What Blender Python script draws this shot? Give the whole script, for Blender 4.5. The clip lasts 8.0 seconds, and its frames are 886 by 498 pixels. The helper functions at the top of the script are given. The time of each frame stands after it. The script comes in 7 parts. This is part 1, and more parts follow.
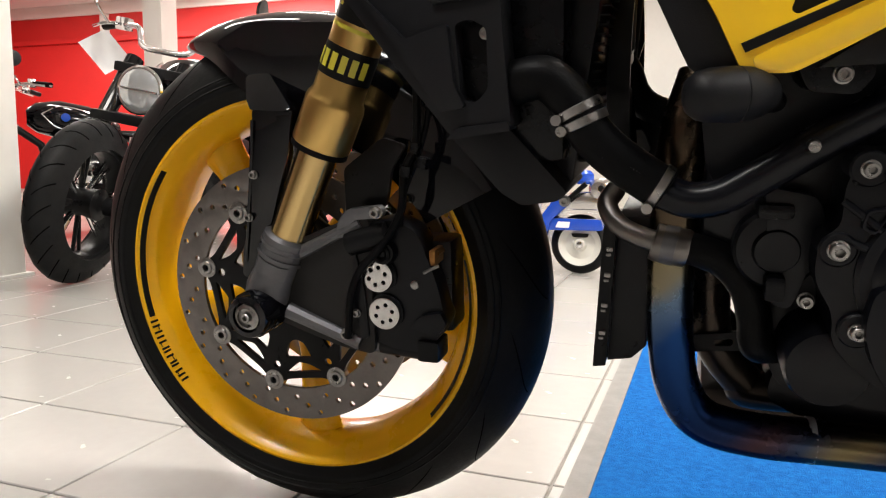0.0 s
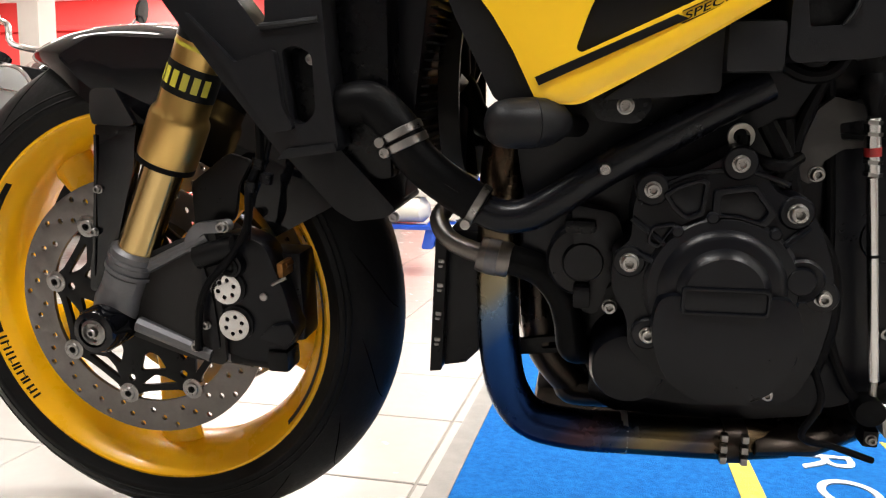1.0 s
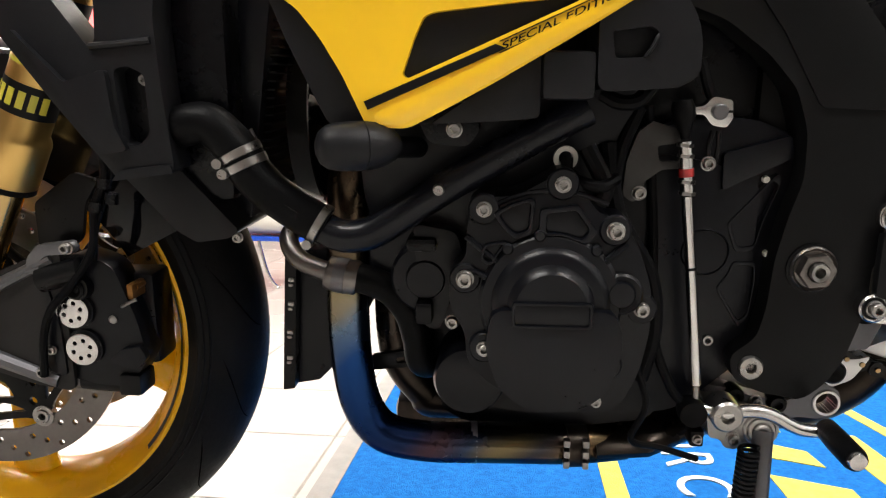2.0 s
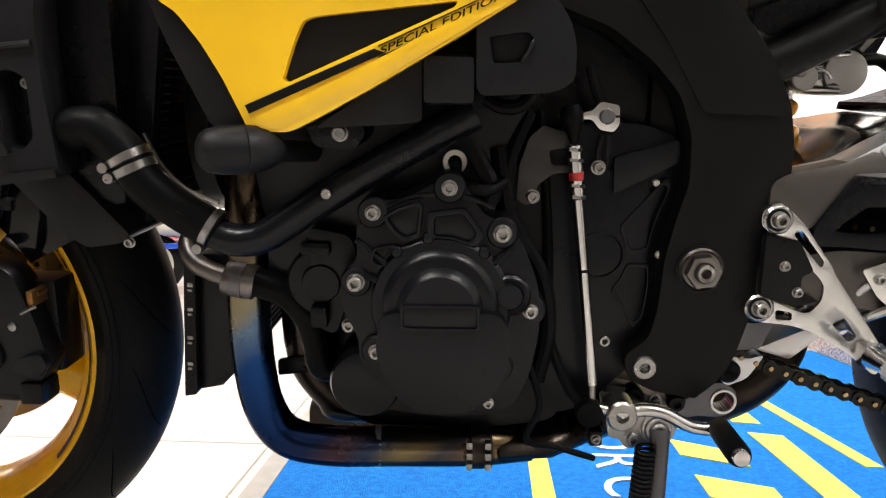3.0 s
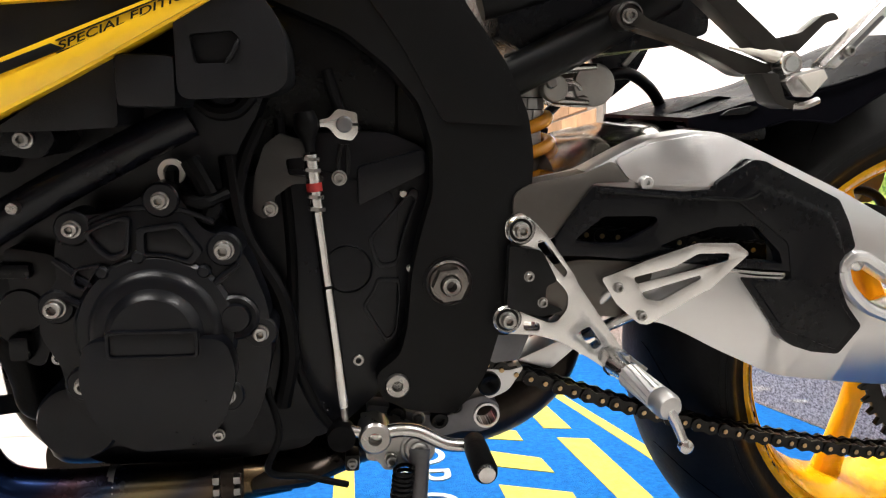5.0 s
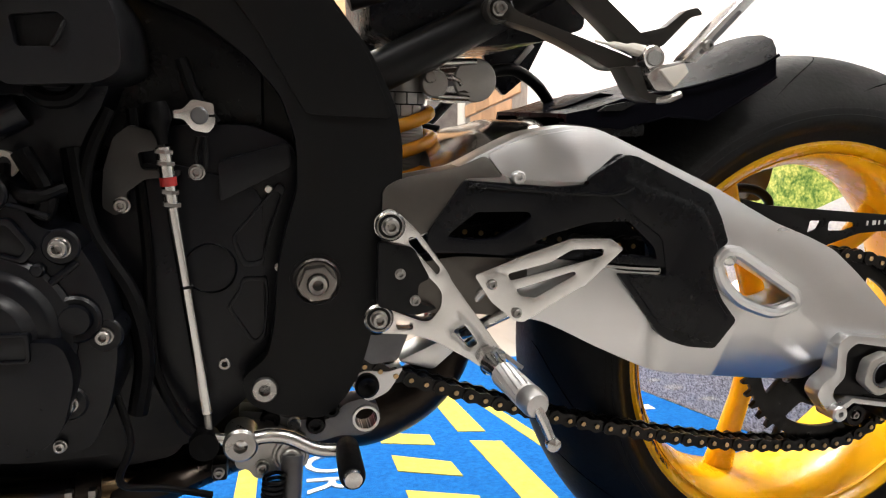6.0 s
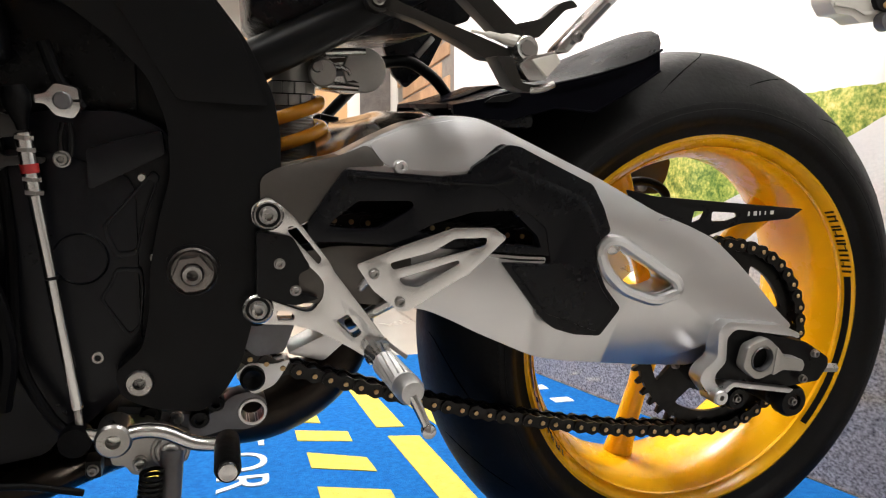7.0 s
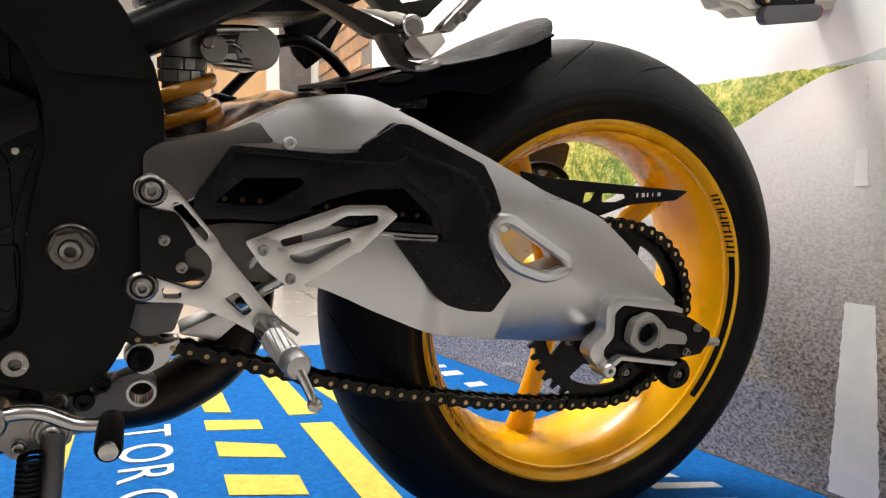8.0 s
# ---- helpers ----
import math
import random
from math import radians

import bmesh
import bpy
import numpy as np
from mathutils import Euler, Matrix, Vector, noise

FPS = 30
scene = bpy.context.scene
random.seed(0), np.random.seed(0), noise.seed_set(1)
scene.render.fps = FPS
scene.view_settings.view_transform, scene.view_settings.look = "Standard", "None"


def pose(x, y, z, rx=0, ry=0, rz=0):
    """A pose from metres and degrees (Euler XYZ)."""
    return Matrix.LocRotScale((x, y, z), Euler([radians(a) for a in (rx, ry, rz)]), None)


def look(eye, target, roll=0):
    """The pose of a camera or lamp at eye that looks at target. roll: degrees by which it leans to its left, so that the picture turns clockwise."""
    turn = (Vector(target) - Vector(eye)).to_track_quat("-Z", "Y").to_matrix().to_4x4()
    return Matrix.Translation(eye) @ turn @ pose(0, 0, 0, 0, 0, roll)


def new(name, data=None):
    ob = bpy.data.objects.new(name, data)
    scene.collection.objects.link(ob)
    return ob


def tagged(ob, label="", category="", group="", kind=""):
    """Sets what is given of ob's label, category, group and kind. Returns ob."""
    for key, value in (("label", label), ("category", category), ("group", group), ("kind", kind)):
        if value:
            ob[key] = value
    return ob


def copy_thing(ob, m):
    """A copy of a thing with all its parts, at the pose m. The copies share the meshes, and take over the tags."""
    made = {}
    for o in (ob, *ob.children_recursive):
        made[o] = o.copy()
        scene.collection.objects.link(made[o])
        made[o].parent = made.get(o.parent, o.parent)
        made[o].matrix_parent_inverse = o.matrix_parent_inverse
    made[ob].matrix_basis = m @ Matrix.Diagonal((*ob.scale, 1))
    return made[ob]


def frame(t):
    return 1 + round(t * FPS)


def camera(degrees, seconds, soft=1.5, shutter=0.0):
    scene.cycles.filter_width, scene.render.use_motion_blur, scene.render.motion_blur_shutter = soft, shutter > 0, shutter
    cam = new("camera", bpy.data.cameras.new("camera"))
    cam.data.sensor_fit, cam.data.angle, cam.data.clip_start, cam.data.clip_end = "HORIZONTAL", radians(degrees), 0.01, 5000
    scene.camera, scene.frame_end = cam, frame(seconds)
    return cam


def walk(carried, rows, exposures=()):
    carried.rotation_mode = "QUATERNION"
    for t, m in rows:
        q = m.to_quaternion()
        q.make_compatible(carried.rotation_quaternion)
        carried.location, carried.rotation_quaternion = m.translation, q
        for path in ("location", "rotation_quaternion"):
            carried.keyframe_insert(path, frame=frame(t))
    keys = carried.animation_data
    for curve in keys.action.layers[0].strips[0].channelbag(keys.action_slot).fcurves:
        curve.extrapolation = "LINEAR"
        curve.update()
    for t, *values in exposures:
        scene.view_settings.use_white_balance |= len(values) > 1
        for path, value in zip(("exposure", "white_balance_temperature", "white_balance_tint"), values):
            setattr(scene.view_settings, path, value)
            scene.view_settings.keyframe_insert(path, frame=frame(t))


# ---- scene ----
cam = camera(62.4, 8.0, soft=1.2)
PATH = [
    (0, (0.458, -0.739, 0.46), (-0.218, 1.128, 0.217), 0.5),
    (0.5, (0.496, -0.752, 0.475), (-0.053, 1.155, 0.229), 0.7),
    (1, (0.526, -0.752, 0.476), (0.097, 1.187, 0.237), 0.7),
    (1.5, (0.555, -0.753, 0.482), (0.244, 1.209, 0.252), 0.6),
    (2, (0.586, -0.754, 0.486), (0.392, 1.225, 0.275), 0.6),
    (2.2, (0.597, -0.756, 0.485), (0.44, 1.228, 0.285), 0.6),
    (3.3, (0.667, -0.751, 0.482), (0.602, 1.24, 0.303), 0.4),
    (3.5, (0.674, -0.749, 0.481), (0.671, 1.244, 0.315), 0.4),
    (4, (0.698, -0.746, 0.483), (0.845, 1.243, 0.331), 0.3),
    (4.2, (0.71, -0.742, 0.484), (0.897, 1.243, 0.33), 0.3),
    (5.3, (0.776, -0.715, 0.479), (1.063, 1.258, 0.333), 0.05),
    (5.5, (0.789, -0.714, 0.476), (1.108, 1.256, 0.338), -0.0),
    (6, (0.821, -0.712, 0.473), (1.234, 1.24, 0.339), -0.0),
    (6.5, (0.85, -0.713, 0.469), (1.316, 1.227, 0.335), -0.0),
    (7, (0.873, -0.725, 0.464), (1.433, 1.191, 0.329), 0.0),
    (7.5, (0.888, -0.737, 0.454), (1.542, 1.148, 0.315), 0.1),
    (8, (0.902, -0.745, 0.45), (1.644, 1.106, 0.298), 0.2),
]
walk(cam, [(t, look(eye, target, roll)) for t, eye, target, roll in PATH], ((0, -0.35), (1.0, 0.0), (2.0, 0.1), (3.5, 0.15), (5.5, 0.0), (6.5, -0.2), (8, -0.5)))

# ---- world, lamps ----
world = bpy.data.worlds.new("world")
scene.world = world
world.use_nodes = True
world.node_tree.nodes["Background"].inputs[0].default_value = (0.95, 0.97, 1.0, 1)
world.node_tree.nodes["Background"].inputs[1].default_value = 0.02


def area_lamp(name, m, sx, sy, power, colour=(1.0, 0.94, 0.85)):
    d = bpy.data.lights.new(name, "AREA")
    d.shape, d.size, d.size_y, d.energy, d.color = "RECTANGLE", sx, sy, power, colour
    ob = new(name, d)
    ob.matrix_world = m
    return ob


# rows of ceiling strip lights
for lx, ly, p in ((-3.2, 2.6, 62), (-1.2, 2.6, 26), (0.5, 2.2, 40), (-1.4, 0.5, 26), (1.28, 0.8, 150), (-0.3, -1.1, 42), (2.1, -1.1, 55), (-4.6, 6.0, 230), (-7.2, 5.0, 140), (-2.4, 5.6, 60), (0.0, 5.2, 60), (2.5, 5.0, 40), (0.6, -4.5, 6)):
    area_lamp("ceiling_strip", pose(lx, ly, 2.38), 1.2, 0.6 if p > 120 and lx > 0 else 0.2, p, (1.0, 0.97, 0.93) if ly < 0 else (1.0, 0.95, 0.875))

# ---- materials ----


def mat(name, colour, rough=0.5, metal=0.0, coat=0.0, spec=0.5, var=0.0, vscale=30.0, bump=0.0, bscale=300.0, colour2=None, rvar=0.0, stretch=(1, 1, 1)):
    """Principled surface with two scales of variation in colour and roughness and a fine relief."""
    m = bpy.data.materials.new(name)
    m.use_nodes = True
    nt = m.node_tree
    b = nt.nodes["Principled BSDF"]
    b.inputs["Roughness"].default_value = rough
    b.inputs["Metallic"].default_value = metal
    b.inputs["Coat Weight"].default_value = coat
    b.inputs["Coat Roughness"].default_value = 0.05
    b.inputs["Specular IOR Level"].default_value = spec
    b.inputs["Base Color"].default_value = (*colour, 1)
    tc = nt.nodes.new("ShaderNodeTexCoord")
    mp = nt.nodes.new("ShaderNodeMapping")
    mp.inputs["Scale"].default_value = stretch
    nt.links.new(tc.outputs["Object"], mp.inputs[0])
    if var or rvar:
        n1 = nt.nodes.new("ShaderNodeTexNoise")
        n1.inputs["Scale"].default_value = vscale
        n1.inputs["Detail"].default_value = 6
        n2 = nt.nodes.new("ShaderNodeTexNoise")
        n2.inputs["Scale"].default_value = vscale * 9
        n2.inputs["Detail"].default_value = 3
        mix = nt.nodes.new("ShaderNodeMath")
        mix.operation = "MULTIPLY_ADD"
        mix.inputs[1].default_value = 0.4
        nt.links.new(mp.outputs[0], n1.inputs["Vector"])
        nt.links.new(mp.outputs[0], n2.inputs["Vector"])
        nt.links.new(n2.outputs["Fac"], mix.inputs[0])
        nt.links.new(n1.outputs["Fac"], mix.inputs[2])
        ramp = nt.nodes.new("ShaderNodeMapRange")
        ramp.inputs[1].default_value, ramp.inputs[2].default_value = 0.45, 0.95
        nt.links.new(mix.outputs[0], ramp.inputs[0])
        if var:
            cm = nt.nodes.new("ShaderNodeMix")
            cm.data_type = "RGBA"
            c2 = colour2 or tuple(max(0.0, c * (1 - var)) for c in colour)
            cm.inputs[6].default_value, cm.inputs[7].default_value = (*colour, 1), (*c2, 1)
            nt.links.new(ramp.outputs[0], cm.inputs[0])
            nt.links.new(cm.outputs[2], b.inputs["Base Color"])
        if rvar:
            rm = nt.nodes.new("ShaderNodeMapRange")
            rm.inputs[3].default_value, rm.inputs[4].default_value = max(0.02, rough - rvar), min(1.0, rough + rvar)
            nt.links.new(ramp.outputs[0], rm.inputs[0])
            nt.links.new(rm.outputs[0], b.inputs["Roughness"])
    if bump:
        n3 = nt.nodes.new("ShaderNodeTexNoise")
        n3.inputs["Scale"].default_value = bscale
        n3.inputs["Detail"].default_value = 4
        nt.links.new(mp.outputs[0], n3.inputs["Vector"])
        bp = nt.nodes.new("ShaderNodeBump")
        bp.inputs["Strength"].default_value = bump
        bp.inputs["Distance"].default_value = 0.002
        nt.links.new(n3.outputs["Fac"], bp.inputs["Height"])
        nt.links.new(bp.outputs[0], b.inputs["Normal"])
    return m


def titanium(name):
    """Heat-tinted titanium: bands of straw, purple and blue along the pipe, from its own coordinates."""
    m = mat(name, (0.3, 0.25, 0.2), 0.26, 1.0, rvar=0.04, vscale=12, bump=0.01, bscale=500)
    nt = m.node_tree
    tc = nt.nodes.new("ShaderNodeTexCoord")
    sep = nt.nodes.new("ShaderNodeSeparateXYZ")
    nt.links.new(tc.outputs["Object"], sep.inputs[0])
    nz = nt.nodes.new("ShaderNodeTexNoise")
    nz.inputs["Scale"].default_value = 9
    nt.links.new(tc.outputs["Object"], nz.inputs["Vector"])
    # distance run along the pipe: down the header, then back
    sx = nt.nodes.new("ShaderNodeMath")
    sx.operation = "SUBTRACT"
    nt.links.new(sep.outputs[0], sx.inputs[0])
    nt.links.new(sep.outputs[2], sx.inputs[1])
    ad = nt.nodes.new("ShaderNodeMath")
    ad.operation = "MULTIPLY_ADD"
    ad.inputs[1].default_value = 0.07
    nt.links.new(nz.outputs["Fac"], ad.inputs[0])
    nt.links.new(sx.outputs[0], ad.inputs[2])
    mr = nt.nodes.new("ShaderNodeMapRange")
    mr.inputs[1].default_value, mr.inputs[2].default_value = -0.02, 0.6
    nt.links.new(ad.outputs[0], mr.inputs[0])
    cr = nt.nodes.new("ShaderNodeValToRGB")
    stops = ((0.0, (0.07, 0.05, 0.034)), (0.10, (0.10, 0.075, 0.05)), (0.14, (0.20, 0.17, 0.10)), (0.175, (0.19, 0.17, 0.12)), (0.205, (0.10, 0.15, 0.22)), (0.26, (0.012, 0.045, 0.16)), (0.42, (0.009, 0.024, 0.085)), (0.50, (0.012, 0.022, 0.065)), (0.545, (0.07, 0.04, 0.05)), (0.59, (0.03, 0.05, 0.10)), (0.635, (0.19, 0.15, 0.075)), (0.675, (0.05, 0.05, 0.065)), (0.74, (0.13, 0.09, 0.05)), (1.0, (0.08, 0.055, 0.045)))
    el = cr.color_ramp.elements
    el[0].position, el[0].color = stops[0][0], (*stops[0][1], 1)
    el[1].position, el[1].color = stops[-1][0], (*stops[-1][1], 1)
    for p, c in stops[1:-1]:
        e = el.new(p)
        e.color = (*c, 1)
    nt.links.new(mr.outputs[0], cr.inputs[0])
    nt.links.new(cr.outputs[0], nt.nodes["Principled BSDF"].inputs["Base Color"])
    return m


YELLOW = mat("yellow_paint", (0.95, 0.58, 0.008), 0.30, coat=0.6, var=0.05, vscale=8, bump=0.01, bscale=900)
YRIM = mat("yellow_wheel_paint", (0.95, 0.50, 0.005), 0.28, spec=0.3, coat=0.25, var=0.04, vscale=9, rvar=0.06)
GOLD = mat("gold_anodised", (0.70, 0.46, 0.15), 0.30, 1.0, var=0.1, vscale=12, rvar=0.05, stretch=(1, 1, 0.1))
GOLDTUBE = mat("gold_nitride_tube", (0.66, 0.47, 0.20), 0.17, 1.0, var=0.06, vscale=6)
RUBBER = mat("tyre_rubber", (0.0065, 0.0065, 0.007), 0.55, spec=0.14, var=0.35, vscale=16, bump=0.15, bscale=220, rvar=0.1)
HOSE = mat("rubber_hose", (0.003, 0.003, 0.0035), 0.45, spec=0.08, var=0.3, vscale=40, bump=0.12, bscale=500, rvar=0.1)
MATTE = mat("matt_black_plastic", (0.0085, 0.0088, 0.0105), 0.42, spec=0.2, var=0.2, vscale=20, bump=0.10, bscale=900, rvar=0.06)
PLASTIC = mat("black_plastic", (0.0035, 0.0037, 0.0052), 0.27, spec=0.17, var=0.2, vscale=20, bump=0.08, bscale=900, rvar=0.06)
GLOSS = mat("black_gloss", (0.0025, 0.0027, 0.004), 0.06, spec=0.4, coat=0.0, rvar=0.03)
ENGINE = mat("black_engine_paint", (0.0036, 0.0041, 0.0062), 0.30, spec=0.22, var=0.2, vscale=18, bump=0.05, bscale=1400, rvar=0.03)
FRAMEBLK = mat("black_frame_paint", (0.0044, 0.0045, 0.0050), 0.38, spec=0.13, var=0.15, vscale=10, bump=0.05, bscale=1200, rvar=0.05)
SATIN = mat("satin_black_metal", (0.006, 0.006, 0.0065), 0.33, 0.0, spec=0.14, rvar=0.08, vscale=30)
FORKGREY = mat("grey_cast_alloy", (0.15, 0.15, 0.16), 0.42, 0.7, var=0.2, vscale=25, bump=0.08, bscale=600)
ALU = mat("brushed_aluminium", (0.63, 0.635, 0.645), 0.31, 0.88, var=0.08, vscale=6, rvar=0.05, bump=0.03, bscale=500, stretch=(0.15, 1, 1))
KNURL = mat("knurled_aluminium", (0.56, 0.56, 0.56), 0.42, 0.9, var=0.15, vscale=60, rvar=0.05, bump=0.1, bscale=900)
ALUM = mat("machined_aluminium", (0.62, 0.615, 0.61), 0.22, 1.0, var=0.04, vscale=10, rvar=0.015)
POLISHED = mat("polished_casting", (0.62, 0.595, 0.56), 0.17, 1.0, var=0.12, vscale=18, rvar=0.05)
CASTALU = mat("cast_aluminium", (0.42, 0.41, 0.39), 0.45, 0.7, var=0.12, vscale=50, bump=0.06, bscale=900)
STEEL = mat("zinc_steel", (0.34, 0.33, 0.32), 0.30, 1.0, var=0.15, vscale=120, rvar=0.05)
CHROME = mat("chrome", (0.75, 0.75, 0.76), 0.06, 1.0)
DISC = mat("disc_steel", (0.20, 0.185, 0.175), 0.38, 1.0, var=0.2, vscale=30, rvar=0.08, bump=0.05, bscale=700)
TITAN = titanium("tinted_titanium")
DARKPIPE = mat("sooty_exhaust_steel", (0.05, 0.04, 0.033), 0.32, 0.9, var=0.4, vscale=14, rvar=0.1)
ORANGE = mat("orange_spring", (0.80, 0.33, 0.02), 0.25, coat=0.5)
CHAINBLK = mat("black_chain_steel", (0.02, 0.019, 0.018), 0.35, 0.8, var=0.3, vscale=80, rvar=0.1)
BRASS = mat("brass_pin", (0.62, 0.42, 0.20), 0.35, 0.45, var=0.2, vscale=90)
BRONZE = mat("bronze_pad", (0.30, 0.14, 0.04), 0.4, 0.8, var=0.3, vscale=60)
DECAL = mat("black_decal", (0.006, 0.006, 0.006), 0.4, spec=0.15)
DECALY = mat("yellow_decal", (0.62, 0.55, 0.05), 0.4)
WHITEP = mat("white_print", (0.72, 0.72, 0.70), 0.5)
RED = mat("red_band", (0.35, 0.02, 0.02), 0.4)
TILE = mat("floor_tile", (0.42, 0.405, 0.385), 0.22, var=0.12, vscale=5, rvar=0.08, bump=0.03, bscale=60)
GROUT = mat("grout", (0.26, 0.24, 0.22), 0.8, var=0.3, vscale=40)
CARPET = mat("blue_carpet", (0.008, 0.125, 0.40), 0.95, spec=0.1, var=0.5, vscale=110, bump=1.0, bscale=500, colour2=(0.003, 0.066, 0.25))
CARPETY = mat("yellow_carpet", (0.66, 0.53, 0.11), 0.95, spec=0.1, var=0.3, vscale=80, bump=1.0, bscale=650)
CARPETW = mat("white_carpet", (0.72, 0.76, 0.78), 0.95, spec=0.1, var=0.25, vscale=80, bump=1.0, bscale=650)
MATEDGE = mat("grey_mat_edge", (0.22, 0.21, 0.20), 0.7, var=0.2, vscale=30)
REDWALL = mat("red_wall_paint", (0.62, 0.022, 0.02), 0.5, var=0.1, vscale=3, bump=0.03, bscale=120)
WHITEWALL = mat("white_wall_paint", (0.78, 0.76, 0.72), 0.55, var=0.06, vscale=3, bump=0.04, bscale=150)
CEIL = mat("ceiling_paint", (0.74, 0.72, 0.69), 0.8, var=0.06, vscale=2)
WOOD = mat("light_wood", (0.60, 0.36, 0.17), 0.45, var=0.3, vscale=4, bump=0.05, bscale=80, stretch=(1, 1, 0.12))
STONE = mat("dark_stone", (0.16, 0.145, 0.14), 0.8, var=0.5, vscale=20, bump=0.4, bscale=60)
BRICKM = mat("tan_brick", (0.55, 0.34, 0.20), 0.8, var=0.3, vscale=12, bump=0.3, bscale=120)

nt = BRICKM.node_tree
oi = nt.nodes.new("ShaderNodeObjectInfo")
hs = nt.nodes.new("ShaderNodeHueSaturation")
rr_ = nt.nodes.new("ShaderNodeMapRange")
rr_.inputs[3].default_value, rr_.inputs[4].default_value = 0.75, 1.25
nt.links.new(oi.outputs["Random"], rr_.inputs[0])
nt.links.new(rr_.outputs[0], hs.inputs["Value"])
bb_ = nt.nodes["Principled BSDF"]
nt.links.new(bb_.inputs["Base Color"].links[0].from_socket, hs.inputs["Color"])
nt.links.new(hs.outputs[0], bb_.inputs["Base Color"])
SKYP = mat("poster_sky", (0.92, 0.93, 0.94), 0.14, coat=0.8, var=0.06, vscale=1.5)
GRASSP = mat("poster_grass", (0.3, 0.4, 0.1), 0.14, coat=0.8)


def meadow(m):
    """Printed meadow: dark bushes along its far edge, yellow flowers and pale stalks nearer."""
    nt = m.node_tree
    b = nt.nodes["Principled BSDF"]
    tc = nt.nodes.new("ShaderNodeTexCoord")
    sep = nt.nodes.new("ShaderNodeSeparateXYZ")
    nt.links.new(tc.outputs["Object"], sep.inputs[0])
    total = None
    for scale, weight in ((11, 0.25), (48, 0.40), (170, 0.35)):
        n = nt.nodes.new("ShaderNodeTexNoise")
        n.inputs["Scale"].default_value, n.inputs["Detail"].default_value, n.inputs["Roughness"].default_value = scale, 5, 0.65
        nt.links.new(tc.outputs["Object"], n.inputs["Vector"])
        k = nt.nodes.new("ShaderNodeMath")
        k.operation = "MULTIPLY_ADD"
        k.inputs[1].default_value = weight
        nt.links.new(n.outputs["Fac"], k.inputs[0])
        k.inputs[2].default_value = 0.0
        if total is not None:
            nt.links.new(total, k.inputs[2])
        total = k.outputs[0]
    height = nt.nodes.new("ShaderNodeMapRange")
    height.inputs[1].default_value, height.inputs[2].default_value = 0.45, 0.70
    height.inputs[3].default_value, height.inputs[4].default_value = -0.02, 0.03
    nt.links.new(sep.outputs[2], height.inputs[0])
    add = nt.nodes.new("ShaderNodeMath")
    nt.links.new(total, add.inputs[0])
    nt.links.new(height.outputs[0], add.inputs[1])
    cr = nt.nodes.new("ShaderNodeValToRGB")
    stops = ((0.30, (0.03, 0.07, 0.015)), (0.42, (0.10, 0.20, 0.04)), (0.50, (0.34, 0.45, 0.10)), (0.56, (0.70, 0.68, 0.18)), (0.64, (0.88, 0.82, 0.36)), (0.75, (0.92, 0.90, 0.66)))
    el = cr.color_ramp.elements
    el[0].position, el[0].color = stops[0][0], (*stops[0][1], 1)
    el[1].position, el[1].color = stops[-1][0], (*stops[-1][1], 1)
    for p, c in stops[1:-1]:
        el.new(p).color = (*c, 1)
    nt.links.new(add.outputs[0], cr.inputs[0])
    nt.links.new(cr.outputs[0], b.inputs["Base Color"])


meadow(GRASSP)
ROADP = mat("poster_road", (0.50, 0.45, 0.42), 0.10, coat=0.9, var=0.7, vscale=170, colour2=(0.03, 0.024, 0.022), stretch=(1, 1, 1.5))


def faded_road(m):
    """The printed road pales towards its horizon."""
    nt = m.node_tree
    b = nt.nodes["Principled BSDF"]
    src = b.inputs["Base Color"].links[0].from_socket
    tc = nt.nodes.new("ShaderNodeTexCoord")
    sep = nt.nodes.new("ShaderNodeSeparateXYZ")
    nt.links.new(tc.outputs["Object"], sep.inputs[0])
    mr = nt.nodes.new("ShaderNodeMapRange")
    mr.inputs[1].default_value, mr.inputs[2].default_value = 0.20, 0.58
    mr.inputs[3].default_value, mr.inputs[4].default_value = 0.0, 0.93
    nt.links.new(sep.outputs[2], mr.inputs[0])
    mx_ = nt.nodes.new("ShaderNodeMix")
    mx_.data_type = "RGBA"
    mx_.inputs[7].default_value = (0.90, 0.90, 0.90, 1)
    nt.links.new(mr.outputs[0], mx_.inputs[0])
    nt.links.new(src, mx_.inputs[6])
    nt.links.new(mx_.outputs[2], b.inputs["Base Color"])


faded_road(ROADP)
BRACKET = mat("dark_plated_steel", (0.045, 0.043, 0.042), 0.42, 0.6, var=0.2, vscale=25, bump=0.04, bscale=700)
WEB = mat("dark_cast_alloy", (0.018, 0.017, 0.017), 0.42, 0.0, spec=0.2, var=0.2, vscale=25, bump=0.08, bscale=600)
HILLP = mat("poster_hills", (0.66, 0.72, 0.76), 0.16, coat=0.8, var=0.4, vscale=14, colour2=(0.42, 0.52, 0.50))
ROADL = mat("poster_road_line", (0.85, 0.85, 0.84), 0.2, coat=0.4, var=0.12, vscale=25)
HUG = mat("hugger_black", (0.003, 0.003, 0.0045), 0.28, spec=0.005, rvar=0.03)
# swingarm front carries its shade in this darker grey; the caliper is brown-grey
FRONTALU = mat("darkened_cast_alloy", (0.10, 0.092, 0.084), 0.42, 0.85, var=0.15, vscale=18, rvar=0.05, bump=0.05, bscale=700)
HANGER = mat("dark_hanger_metal", (0.030, 0.028, 0.026), 0.34, 0.3, spec=0.25, var=0.2, vscale=20, rvar=0.05)
